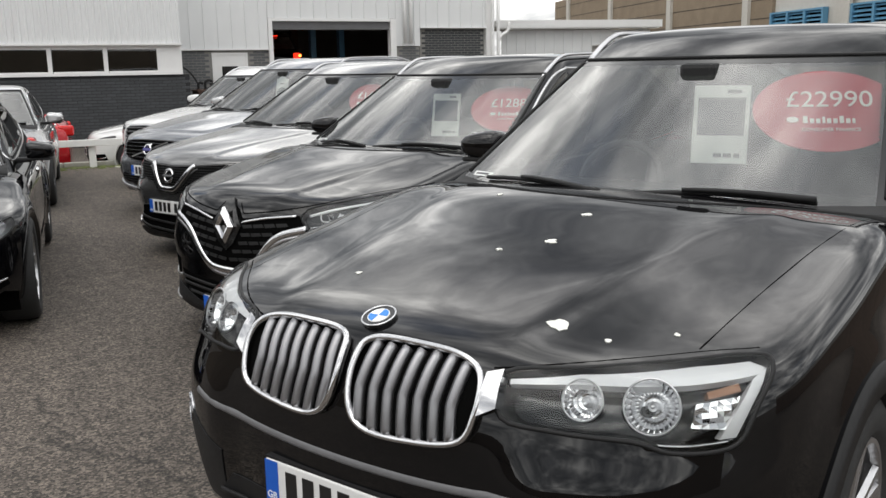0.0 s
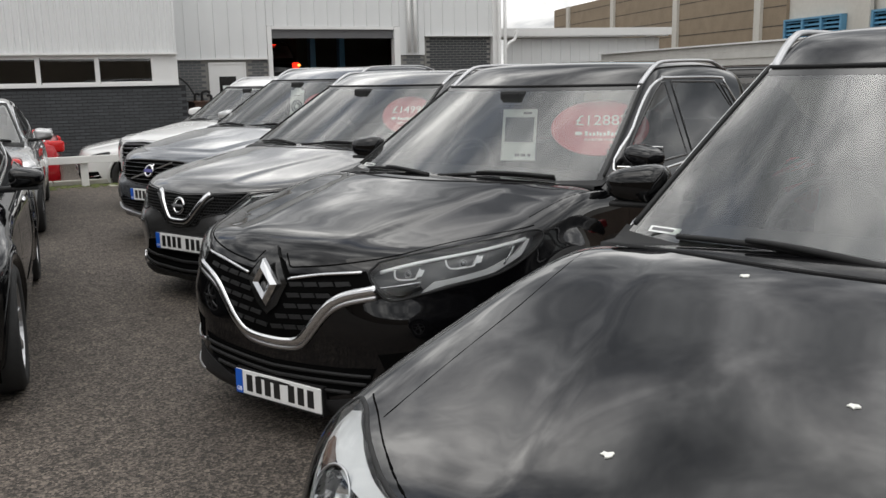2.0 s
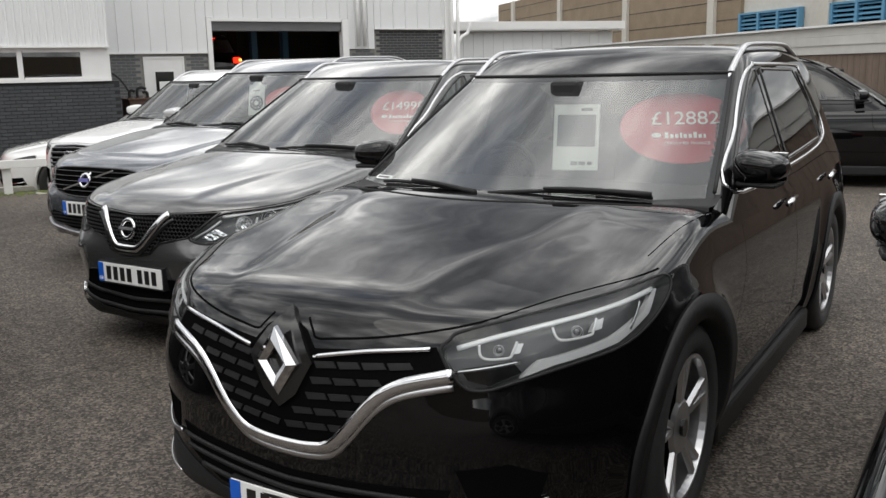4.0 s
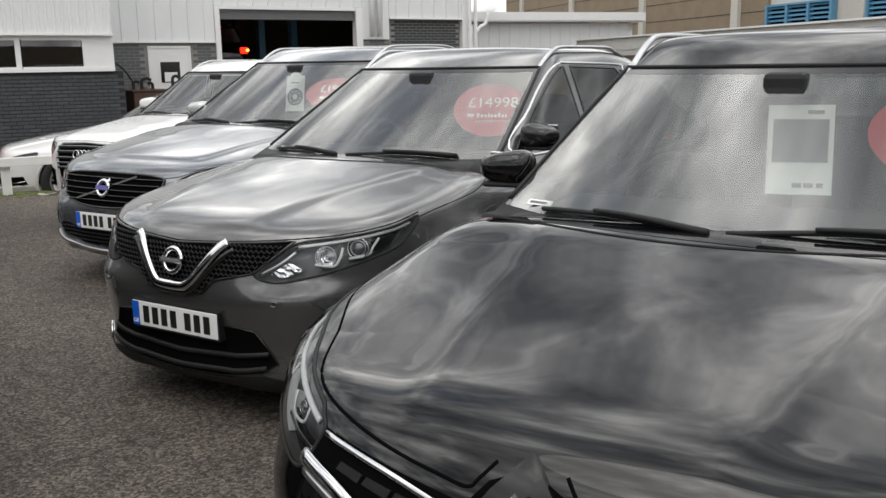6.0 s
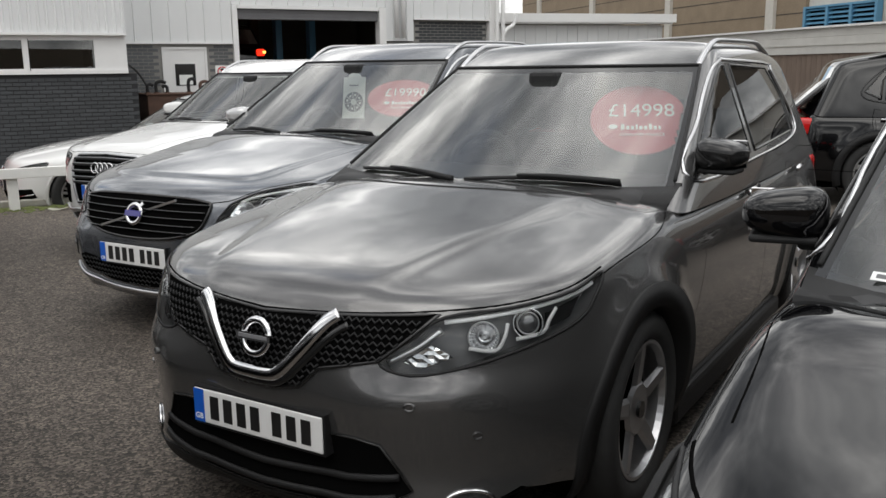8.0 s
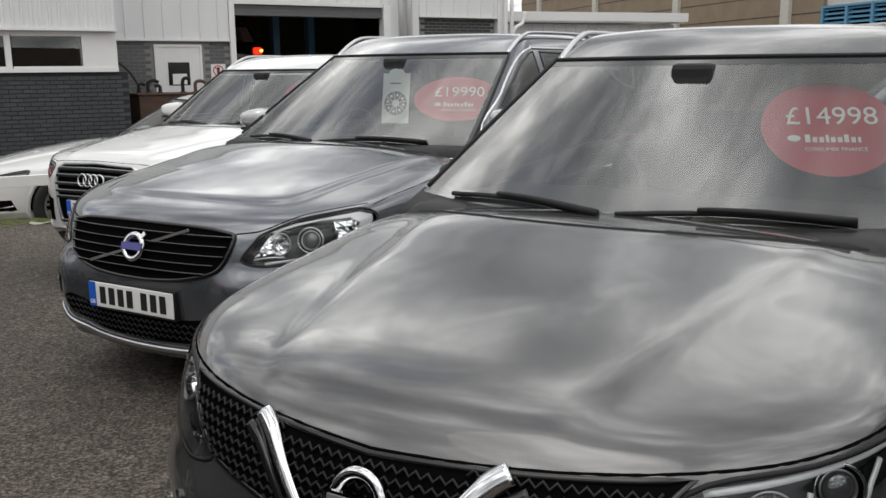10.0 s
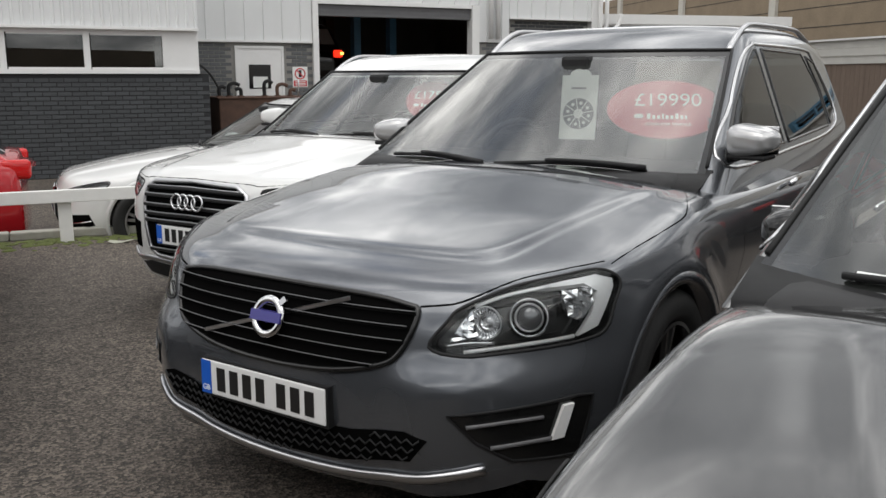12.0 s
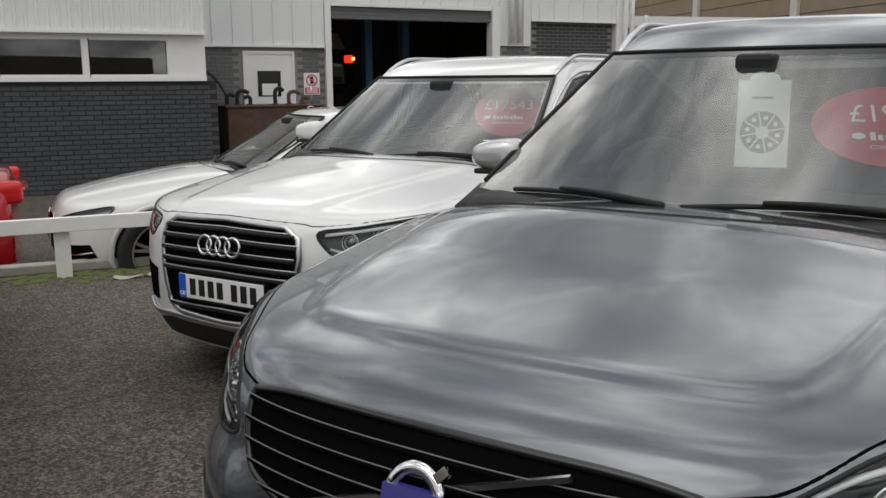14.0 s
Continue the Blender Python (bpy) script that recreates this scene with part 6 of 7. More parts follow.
def facing(car, u, y, z, turn=0.0, tilt=0.0):
    """Pose in the car of a flat thing that looks ahead: its x to the car's left, its y up."""
    return pose(-u, y, z, 0, 0, turn) @ pose(0, 0, 0, 90 - tilt, 0, 90)


def words(name, text, size, mat, parent, m):
    c = bpy.data.curves.new(name, "FONT")
    c.body, c.size, c.align_x, c.align_y, c.extrude = text, size, "CENTER", "CENTER", 0.0008
    tmp = bpy.data.objects.new(name, c)
    scene.collection.objects.link(tmp)
    d = bpy.data.meshes.new_from_object(tmp.evaluated_get(bpy.context.evaluated_depsgraph_get()))
    bpy.data.objects.remove(tmp)
    d.name = name
    d.materials.clear()
    d.materials.append(M[mat])
    ob = new(name, d)
    ob.parent = parent
    ob.matrix_local = m
    return ob


def price_disc(car, u, y, z, text, a=0.25, b=0.155, turn=24):
    m = car.matrix_world @ facing(car, u + 0.06, y, z, turn, 38)
    e = part("price_disc", disc_bm(1.0, 1.0, 48), "pink")
    e.data.transform(Matrix.Diagonal((a, b * 1.12, 0.003, 1)))
    e.matrix_world = m
    tagged(e, "oval red price board with white figures behind the windscreen", "price board", "price boards")
    words("price_figures", text, 0.098, "pale", e, pose(0.01, 0.045, 0.003))
    # plain marks where a lender's name and emblem stand
    part("emblem", disc_bm(0.021, 0.002, 20, 0.6), "pale", e).matrix_local = pose(-0.115, -0.04, 0.003)
    x = -0.08
    for wd, hg in ((0.02, 0.03), (0.018, 0.02), (0.018, 0.02), (0.012, 0.028), (0.018, 0.02), (0.018, 0.02), (0.018, 0.03), (0.018, 0.02), (0.012, 0.02)):
        box("name_bar", x, x + wd * 0.8, -0.055, -0.055 + hg, 0.0018, 0.0032, "pale", e)
        x += wd + 0.003
    words("small_print", "CONSUMER FINANCE", 0.02, "pale", e, pose(0.012, -0.083, 0.003))
    box("hanger", -0.05, 0.05, b - 0.01, b + 0.012, -0.001, 0.001, "pink", e)
    return e


def sale_card(car, u, y, z, dial=False, w=0.205, h=0.297):
    m = car.matrix_world @ facing(car, u, y, z, 14, 12)
    bm = box_bm(-w / 2, w / 2, -h / 2, h / 2, -0.001, 0.001)
    e = part("sale_card", bm, "paper")
    e.matrix_world = m
    tagged(e, "white sale card hanging from the mirror with " + ("a round dial print" if dial else "a dark picture panel"), "card", "sale cards")
    if dial:
        part("dial", disc_bm(0.072, 0.001, 40), "photo", e).matrix_local = pose(0, -0.03, 0.0016)
        part("dial_centre", disc_bm(0.022, 0.001, 24), "paper", e).matrix_local = pose(0, -0.03, 0.0026)
        for i in range(8):
            k = math.pi * i / 4 + 0.2
            box("dial_spoke", 0.022, 0.07, -0.002, 0.002, 0.0021, 0.0028, "paper", e).matrix_local = pose(0, -0.03, 0, 0, 0, math.degrees(k))
            part("dial_mark", disc_bm(0.008, 0.001, 12), "paper", e).matrix_local = pose(0.05 * math.cos(k + 0.39), -0.03 + 0.05 * math.sin(k + 0.39), 0.0026)
        box("print_bar", -0.04, 0.03, 0.085, 0.093, 0.001, 0.002, "grey_plastic", e)
        part("card_hook", disc_bm(0.05, 0.0018, 24, 0.6), "paper", e).matrix_local = pose(0.0, h / 2, 0)
    else:
        box("picture", -w * 0.42, w * 0.42, -h * 0.14, h * 0.34, 0.001, 0.002, "photo", e)
        for x0, x1 in ((-0.02, 0.01), (0.015, 0.045), (0.055, 0.075)):
            box("print_bar", x0, x1, -h * 0.42, -h * 0.37, 0.001, 0.002, "grey_plastic", e)
        box("print_bar", 0.02, 0.07, h * 0.4, h * 0.44, 0.001, 0.002, "grey_plastic", e)
    return e


def screen_label(S, car, u, y, z):
    p = np.array([[float(S.screen_at(np.array(y), np.array(z))) - 0.012, y, z]])
    e = part("screen_label", box_bm(-0.001, 0.001, -0.05, 0.05, -0.011, 0.011), "paper", car, "small white printed label")
    e.matrix_local = pose(*out(p)[0], 0, -50, -14 if y < 0 else 14)
    box("print_bar", 0.001, 0.002, -0.04, 0.03, -0.005, 0.005, "grey_plastic", e)


def ring_badge(S, car, kind, at, r, rad, mat="chrome", lift=0.022, name="badge_ring", flat=0.8):
    p, nr = S.on(kind, [at], lift)
    p, ax = p[0], nr[0]
    sx = np.cross(ax, (0, 0, 1))
    sx /= np.linalg.norm(sx)
    sz = np.cross(sx, ax)
    ring = [p + r * (math.cos(a) * sx + math.sin(a) * sz) for a in np.linspace(0, 2 * math.pi, 32, endpoint=False)]
    v, f = tube_data(out(np.array(ring)), rad, 8, True, flat, out(ax))
    return mesh(name, v, f, mat, car, "", True), p, ax, sx, sz


def plank_between(name, a, b, wide, thick, up, mat, parent):
    """A flat bar from a to b."""
    a, b, up = np.asarray(a, float), np.asarray(b, float), np.asarray(up, float)
    t = (b - a) / np.linalg.norm(b - a)
    s_ = np.cross(t, up)
    s_ /= np.linalg.norm(s_)
    V = []
    for q in (a, b):
        for i, j in ((-1, 0), (1, 0), (0.8, 1), (-0.8, 1)):
            V.append(q + i * wide * s_ + j * thick * up)
    F = [(0, 1, 5, 4), (1, 2, 6, 5), (2, 3, 7, 6), (3, 0, 4, 7), (3, 2, 1, 0), (4, 5, 6, 7)]
    return mesh(name, out(np.array(V)), F, mat, parent)


def splat(S, car, u, y, size, seed):
    rng = random.Random(seed)
    pts = []
    for i in range(14):
        a = 2 * math.pi * i / 14
        r = size * rng.uniform(0.55, 1.15)
        pts.append((u + r * math.cos(a) * 0.8, y + r * math.sin(a)))
    ob = patch(S, "bird_dropping", "T", pts, "dropping", None, lift=0.002, skirt=0.003, grid=size * 0.7)
    ob.matrix_world = car.matrix_world.copy()
    tagged(ob, "dried white bird dropping on a black bonnet", "dropping", "bird droppings")


def front_x3(car, S):
    half = [(0.03, 0.80), (0.02, 0.885), (0.045, 0.925), (0.18, 0.93), (0.29, 0.922), (0.342, 0.895), (0.348, 0.83), (0.315, 0.772), (0.176, 0.752), (0.075, 0.757)]
    for side in (1, -1):
        q = both_sides(half, side)
        # flat near-black sheet on the body, painted as the shade behind the bars
        g = patch(S, "kidney_grille", "F", spline(q, 4, True), "shade_black", car, "chrome-rimmed kidney grille with upright bars", lift=0.002, skirt=0.002, grid=0.03)
        strip(S, "grille_rim", "F", q, 0.008, "chrome", g, lift=0.012, closed=True, flat=1.5, smoothed=6)
        slats(S, "grille_bar", "F", spline(q, 4, True), [[(side * x, 0.74), (side * (x - 0.012), 0.84), (side * x, 0.94)] for x in (0.062, 0.102, 0.142, 0.182, 0.222, 0.262, 0.302)], 0.0135, "bars", g, 0.006, 1.1)
        patch(S, "grille_end", "F", both_sides([(0.352, 0.83), (0.352, 0.905), (0.385, 0.912), (0.392, 0.85)], side), "chrome", g, lift=0.02, skirt=0.02, grid=0.02)
        patch(S, "bumper_insert", "C", both_sides([(17, 0.56), (24, 0.62), (31, 0.6), (32, 0.45), (25, 0.36), (18, 0.4)], side), "plastic", car, lift=0.003, skirt=0.003)
        lamp_unit(S, "fog_lamp", "C", (side * 25.8, 0.605), 0.042, car, lift=-0.006)
        joint(S, car, "C", np.vstack([both_sides([(22.5, 0.775), (25.5, 0.782), (26.3, 0.75), (25.9, 0.738), (22.6, 0.735), (22.1, 0.75)], side), [(side * 22.5, 0.775)]]), 0.0025, name="tow_cover_joint")
        joint(S, car, "T", [(0.375, side * 0.69), (0.93, side * 0.73), (1.38, side * 0.785)], 0.005, 6)
        joint(S, car, "C", both_sides([(14.3, 0.918), (21.5, 0.937), (31, 0.948), (37, 0.95)], side), 0.005, 5)
    headlight(S, car, HEADLAMPS["x3"],
              lamps=(((21.8, 0.89), 0.042, False), ((27.2, 0.884), 0.055, False)),
              strips=(([(33.5, 0.808), (30, 0.806), (27.5, 0.81)], 0.004, "chrome"),),
              panels=(("pale", [(15.8, 0.9), (15.8, 0.909), (21.5, 0.928), (31, 0.939), (35.8, 0.941), (37, 0.932), (36.4, 0.924), (30, 0.917), (21.5, 0.914)]), ("pale", [(37.2, 0.932), (35.3, 0.87), (33.8, 0.813), (32.4, 0.813), (34.1, 0.87), (35.6, 0.918)]), ("amber", [(31.5, 0.905), (34.2, 0.915), (34.4, 0.9), (31.6, 0.892)]), ("reflector", [(30.6, 0.885), (34.3, 0.892), (33.2, 0.83), (30.2, 0.84)])))
    # roundel in four quarters
    p, nr = S.on("T", [(0.16, 0.0)], 0.003)
    m = Matrix.Translation(out(p)[0]) @ Vector(out(nr)[0]).to_track_quat("Z", "Y").to_matrix().to_4x4()
    b = part("badge", disc_bm(0.042, 0.008, 36), "gloss_black", car, "round badge in four quarters")
    b.matrix_local = m
    for r, mat, h in ((0.027, "pale", 0.0055),):
        part("badge_centre", disc_bm(r, 0.004, 32), mat, b).matrix_local = pose(0, 0, h - 0.001)
    for k in (0, 2):
        bm = bmesh.new()
        c0 = bm.verts.new((0, 0, 0.0072))
        arc = [bm.verts.new((0.025 * math.cos(a), 0.025 * math.sin(a), 0.0072)) for a in np.linspace(k * math.pi / 2, (k + 1) * math.pi / 2, 9)]
        for i in range(8):
            bm.faces.new((c0, arc[i], arc[i + 1]))
        part("badge_quarter", bm, "badge_blue", b)
    tube("badge_rim", [(0.041 * math.cos(a), 0.041 * math.sin(a), 0.005) for a in np.linspace(0, 2 * math.pi, 32, endpoint=False)], 0.0025, "chrome", b, "", 6, True)
    low = mirrored([(0, 0.5), (0.42, 0.5), (0.5, 0.42), (0.44, 0.31), (0, 0.29)])
    g = patch(S, "lower_grille", "F", low, "plastic", car, lift=0.003, skirt=0.003)
    slats(S, "grille_bar", "F", low, [whole_line([(0, z), (0.5, z)]) for z in (0.34, 0.39, 0.44)], 0.009, "plastic", g, 0.01)
    strip(S, "bumper_crease", "C", whole_line([(0, 0.665), (12, 0.67), (22, 0.69)]), 0.012, "grey_plastic", car, lift=-0.004, smoothed=6)
    number_plate(S, car, 0.03, 0.557)
    price_disc(car, 1.98, 0.485, 1.355, "£22990")
    sale_card(car, 2.0, 0.118, 1.3)
    screen_label(S, car, 0, -0.66, 1.115)
    for i, (u, y, sz) in enumerate(((0.30, 0.40, 0.028), (0.357, -0.245, 0.011), (0.728, 0.127, 0.02), (0.62, 0.03, 0.01), (0.30, 0.52, 0.01), (0.98, 0.1, 0.016), (1.12, -0.3, 0.012), (0.4, 0.63, 0.009))):
        splat(S, car, u, y, sz, i)


def front_kadjar(car, S):
    low_line = [(0, 0.462), (3.5, 0.466), (6.2, 0.483), (8.5, 0.535), (12.1, 0.64), (15.3, 0.69), (20.4, 0.722)]
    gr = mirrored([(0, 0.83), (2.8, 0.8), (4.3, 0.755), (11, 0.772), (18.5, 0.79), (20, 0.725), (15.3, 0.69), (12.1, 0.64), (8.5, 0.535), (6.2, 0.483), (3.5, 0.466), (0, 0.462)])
    # the opening is a flat sheet; its near-black colour stands for the shade inside
    g = patch(S, "grille", "C", gr, "shade_black", car, "black stepped grille under a chrome band", lift=0.002, skirt=0.002)
    strip(S, "chrome_band", "C", whole_line(low_line), 0.021, "chrome", g, lift=0.01, flat=0.5, smoothed=6)
    strip(S, "chrome_band_lower", "C", whole_line([(a, b - 0.03) for a, b in low_line]), 0.012, "satin", g, lift=0.006, flat=0.6, smoothed=6)
    for side in (1, -1):
        strip(S, "chrome_bar", "C", both_sides([(4.6, 0.735), (11, 0.765), (18, 0.784)], side), 0.0065, "chrome", g, lift=0.012, smoothed=6)
        for i, (z, a0, a1) in enumerate(((0.7, 4.5, 17), (0.655, 4.0, 13), (0.61, 3.4, 11.2), (0.565, 1.5, 9.8), (0.52, 0.3, 8.2))):
            a = a0
            while a + 2.4 < a1 + 0.6:
                patch(S, "grille_vane", "C", both_sides([(a, z + 0.012 + 0.0022 * a), (a + 2.5, z + 0.018 + 0.0022 * a), (a + 2.9, z + 0.002 + 0.0022 * a), (a + 0.4, z - 0.006 + 0.0022 * a)], side), "plastic", g, lift=0.006, skirt=0.006, grid=0.03, curved=False)
                a += 2.95
        patch(S, "fog_recess", "C", both_sides([(20.5, 0.46), (26, 0.48), (30, 0.44), (29, 0.36), (22, 0.36)], side), "shade_black", car, lift=0.002, skirt=0.002)
        strip(S, "fog_trim", "C", both_sides([(20.5, 0.36), (25, 0.345), (30, 0.37)], side), 0.008, "satin", car, lift=0.008, smoothed=5)
        joint(S, car, "T", [(0.8, side * 0.8), (1.0, side * 0.81), (1.28, side * 0.83), (1.5, side * 0.8)], 0.005, 5)
        joint(S, car, "C", both_sides([(2.6, 0.83), (3.6, 0.8), (4.4, 0.782), (7, 0.788), (11.7, 0.802), (19.7, 0.834), (28, 0.87), (38, 0.895), (49, 0.91)], side), 0.007, 5)
    headlight(S, car, HEADLAMPS["kadjar"],
              lamps=(((25, 0.785), 0.014, True), ((33.8, 0.815), 0.016, True)),
              strips=(([(22.9, 0.8), (23.1, 0.772), (24, 0.762), (26, 0.764), (26.4, 0.775), (26.9, 0.805)], 0.004, "pale"), ([(30.8, 0.834), (31.2, 0.808), (32.2, 0.797), (35.2, 0.8), (35.7, 0.812), (36.2, 0.842)], 0.004, "pale"), ([(20.6, 0.79), (25, 0.82), (31, 0.845), (40, 0.866), (46.5, 0.872)], 0.008, "pale"), ([(20.5, 0.728), (24, 0.74), (27.2, 0.752)], 0.005, "chrome"), ([(41, 0.79), (42.6, 0.83), (43.4, 0.855)], 0.005, "chrome")),
              housing="grey_plastic", panels=(("pale", [(27.2, 0.708), (31, 0.735), (39, 0.763), (45, 0.81), (47.6, 0.868), (46.7, 0.871), (43.8, 0.822), (38, 0.782), (31, 0.757), (29.2, 0.752), (28, 0.728)]), ("pale", [(26.3, 0.772), (27.2, 0.775), (27.6, 0.8), (26.7, 0.8)]), ("pale", [(35.4, 0.808), (36.8, 0.812), (37.2, 0.84), (36, 0.836)]), ("gloss_black", [(21, 0.735), (26.5, 0.755), (27.5, 0.72), (24, 0.69), (21.8, 0.703)])))
    # diamond badge
    u = float(S.on("F", [(0, 0.7)])[0][0, 0]) - 0.025
    def ring4(a, b, un):
        return [(un, 0, 0.712 + b), (un, a, 0.712), (un, 0, 0.712 - b), (un, -a, 0.712)]
    V = ring4(0.074, 0.102, u) + ring4(0.052, 0.07, u - 0.018) + ring4(0.03, 0.042, u - 0.006) + ring4(0.03, 0.042, u + 0.01) + ring4(0.074, 0.102, u + 0.015)
    F = []
    for k in range(4):
        for i in range(4):
            j = (i + 1) % 4
            F.append((k * 4 + i, k * 4 + j, (k + 1) * 4 + j, (k + 1) * 4 + i) if k < 3 else (i, 16 + i, 16 + j, j))
    mesh("badge", out(np.array(V)), F, "chrome", car, "chrome diamond badge")
    back = [(0, 0.85), (0.06, 0.79), (0.115, 0.715), (0.06, 0.62), (0.0, 0.575)]
    patch(S, "badge_mount", "F", mirrored(back), "gloss_black", car, lift=0.014, skirt=0.014)
    lower = mirrored([(0, 0.37), (14, 0.385), (20, 0.4), (18.5, 0.31), (12, 0.255), (0, 0.245)])
    # lower opening: near-black sheet, the inner shade is in its colour
    g2 = patch(S, "lower_grille", "C", lower, "shade_black", car, lift=0.003, skirt=0.003)
    slats(S, "grille_bar", "C", lower, [whole_line([(0, z), (20, z + 0.02)]) for z in (0.27, 0.31, 0.345)], 0.009, "plastic", g2, 0.01)
    patch(S, "bumper_lip", "C", mirrored([(0, 0.235), (12, 0.24), (20, 0.29), (30, 0.33), (36, 0.33), (36, 0.16), (0, 0.15)]), "plastic", car, lift=0.006, skirt=0.006)
    strip(S, "skid_trim", "C", [(21, 0.215), (26, 0.22), (31, 0.235)], 0.006, "satin", car, lift=0.012, smoothed=4)
    strip(S, "skid_trim", "C", [(-21, 0.215), (-26, 0.22), (-31, 0.235)], 0.006, "satin", car, lift=0.012, smoothed=4)
    number_plate(S, car, 0.02, 0.235)
    price_disc(car, 2.0, 0.51, 1.245, "£12882", a=0.27, b=0.165)
    sale_card(car, 1.93, 0.064, 1.204)
    screen_label(S, car, 0, -0.64, 1.05)


def front_qashqai(car, S):
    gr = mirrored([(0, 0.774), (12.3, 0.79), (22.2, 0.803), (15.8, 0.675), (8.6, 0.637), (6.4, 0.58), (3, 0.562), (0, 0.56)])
    # shade behind the mesh is painted on as a near-black sheet
    g = patch(S, "grille", "C", gr, "shade_black", car, "black honeycomb grille crossed by a chrome V", lift=0.002, skirt=0.002)
    honeycomb(S, "C", gr, g, 0.024, 0.0035, 0.008)
    strip(S, "grille_rim", "C", gr, 0.006, "gloss_black", g, lift=0.004, closed=True)
    vline = [(-10.2, 0.787), (-8.4, 0.755), (-4.9, 0.645), (-3.6, 0.612), (-2.2, 0.6), (2.2, 0.6), (3.6, 0.612), (5.1, 0.645), (9, 0.755), (10.8, 0.787)]
    strip(S, "chrome_v", "C", vline, 0.022, "chrome", g, lift=0.016, flat=0.6, smoothed=5)
    strip(S, "v_edge", "C", [(a * 1.12, b - 0.024) for a, b in vline], 0.013, "gloss_black", g, lift=0.01, flat=0.7, smoothed=5)
    e, p, ax, sx, sz = ring_badge(S, car, "C", (0.3, 0.70), 0.05, 0.012)
    plank_between("badge_bar", p - 0.066 * sx, p + 0.066 * sx, 0.014, 0.014, ax, "chrome", e)
    plank_between("badge_bar_face", p - 0.055 * sx + 0.013 * ax, p + 0.055 * sx + 0.013 * ax, 0.006, 0.004, ax, "grey_plastic", e)
    headlight(S, car, HEADLAMPS["qashqai"],
              lamps=(((27.3, 0.742), 0.043, False), ((32.6, 0.768), 0.042, True)),
              strips=(([(22.8, 0.786), (30, 0.803), (38, 0.824), (42.5, 0.843)], 0.007, "pale"), ([(16.8, 0.672), (20, 0.716), (22.6, 0.766)], 0.009, "satin"), ([(25.6, 0.713), (28.5, 0.702), (29.6, 0.735), (30, 0.775)], 0.006, "pale"), ([(31, 0.728), (34.2, 0.737), (35.2, 0.77), (36.2, 0.8)], 0.006, "pale")),
              housing="grey_plastic", panels=(("gloss_black", [(35, 0.79), (40.5, 0.82), (38.6, 0.765), (35.2, 0.745)]), ("reflector", [(18.5, 0.675), (21.5, 0.725), (24, 0.69), (20.5, 0.66)])))
    inta = mirrored([(0, 0.435), (13, 0.445), (16, 0.435), (19.5, 0.3), (17, 0.262), (9, 0.225), (0, 0.22)])
    # intake drawn as a near-black sheet, its inner shade put into the colour
    g2 = patch(S, "lower_intake", "C", inta, "shade_black", car, lift=0.002, skirt=0.002)
    strip(S, "intake_rim", "C", inta, 0.004, "gloss_black", g2, lift=0.004, closed=True)
    slats(S, "intake_bar", "C", inta, [whole_line([(0, 0.305), (12, 0.318), (18.5, 0.345)])], 0.012, "plastic", g2, 0.012)
    slats(S, "intake_bar", "C", inta, [whole_line([(0, 0.245), (12, 0.255), (18.5, 0.285)])], 0.012, "plastic", g2, 0.01)
    patch(S, "bumper_lip", "C", mirrored([(0, 0.21), (9, 0.215), (17, 0.25), (22, 0.225), (34, 0.22), (34, 0.16), (0, 0.158)]), "plastic", car, lift=0.005, skirt=0.005)
    for side in (1, -1):
        lamp_unit(S, "fog_lamp", "C", (side * 25.6, 0.265), 0.056, car, inner="shade_black", squash=0.72, lift=0.0)
        joint(S, car, "T", [(0.66, side * 0.83), (1.0, side * 0.845), (1.2, side * 0.835), (1.38, side * 0.78)], 0.005, 5)
        joint(S, car, "C", both_sides([(0, 0.782), (12.3, 0.797), (22.5, 0.812), (30, 0.823), (38, 0.845), (44.5, 0.872)], side), 0.006, 5)
        for a, z in ((19.5, 0.56), (26.5, 0.47)):
            lamp_unit(S, "parking_sensor", "C", (side * a, z), 0.011, car, rim="grey", inner="grey", lift=-0.006)
        joint(S, car, "C", both_sides([(28.8, 0.265), (33, 0.29), (38, 0.315)], side), 0.003, 4)
    number_plate(S, car, -0.01, 0.443)
    price_disc(car, 1.96, 0.44, 1.24, "£14998", a=0.215, b=0.165)
    screen_label(S, car, 0, -0.53, 1.045)


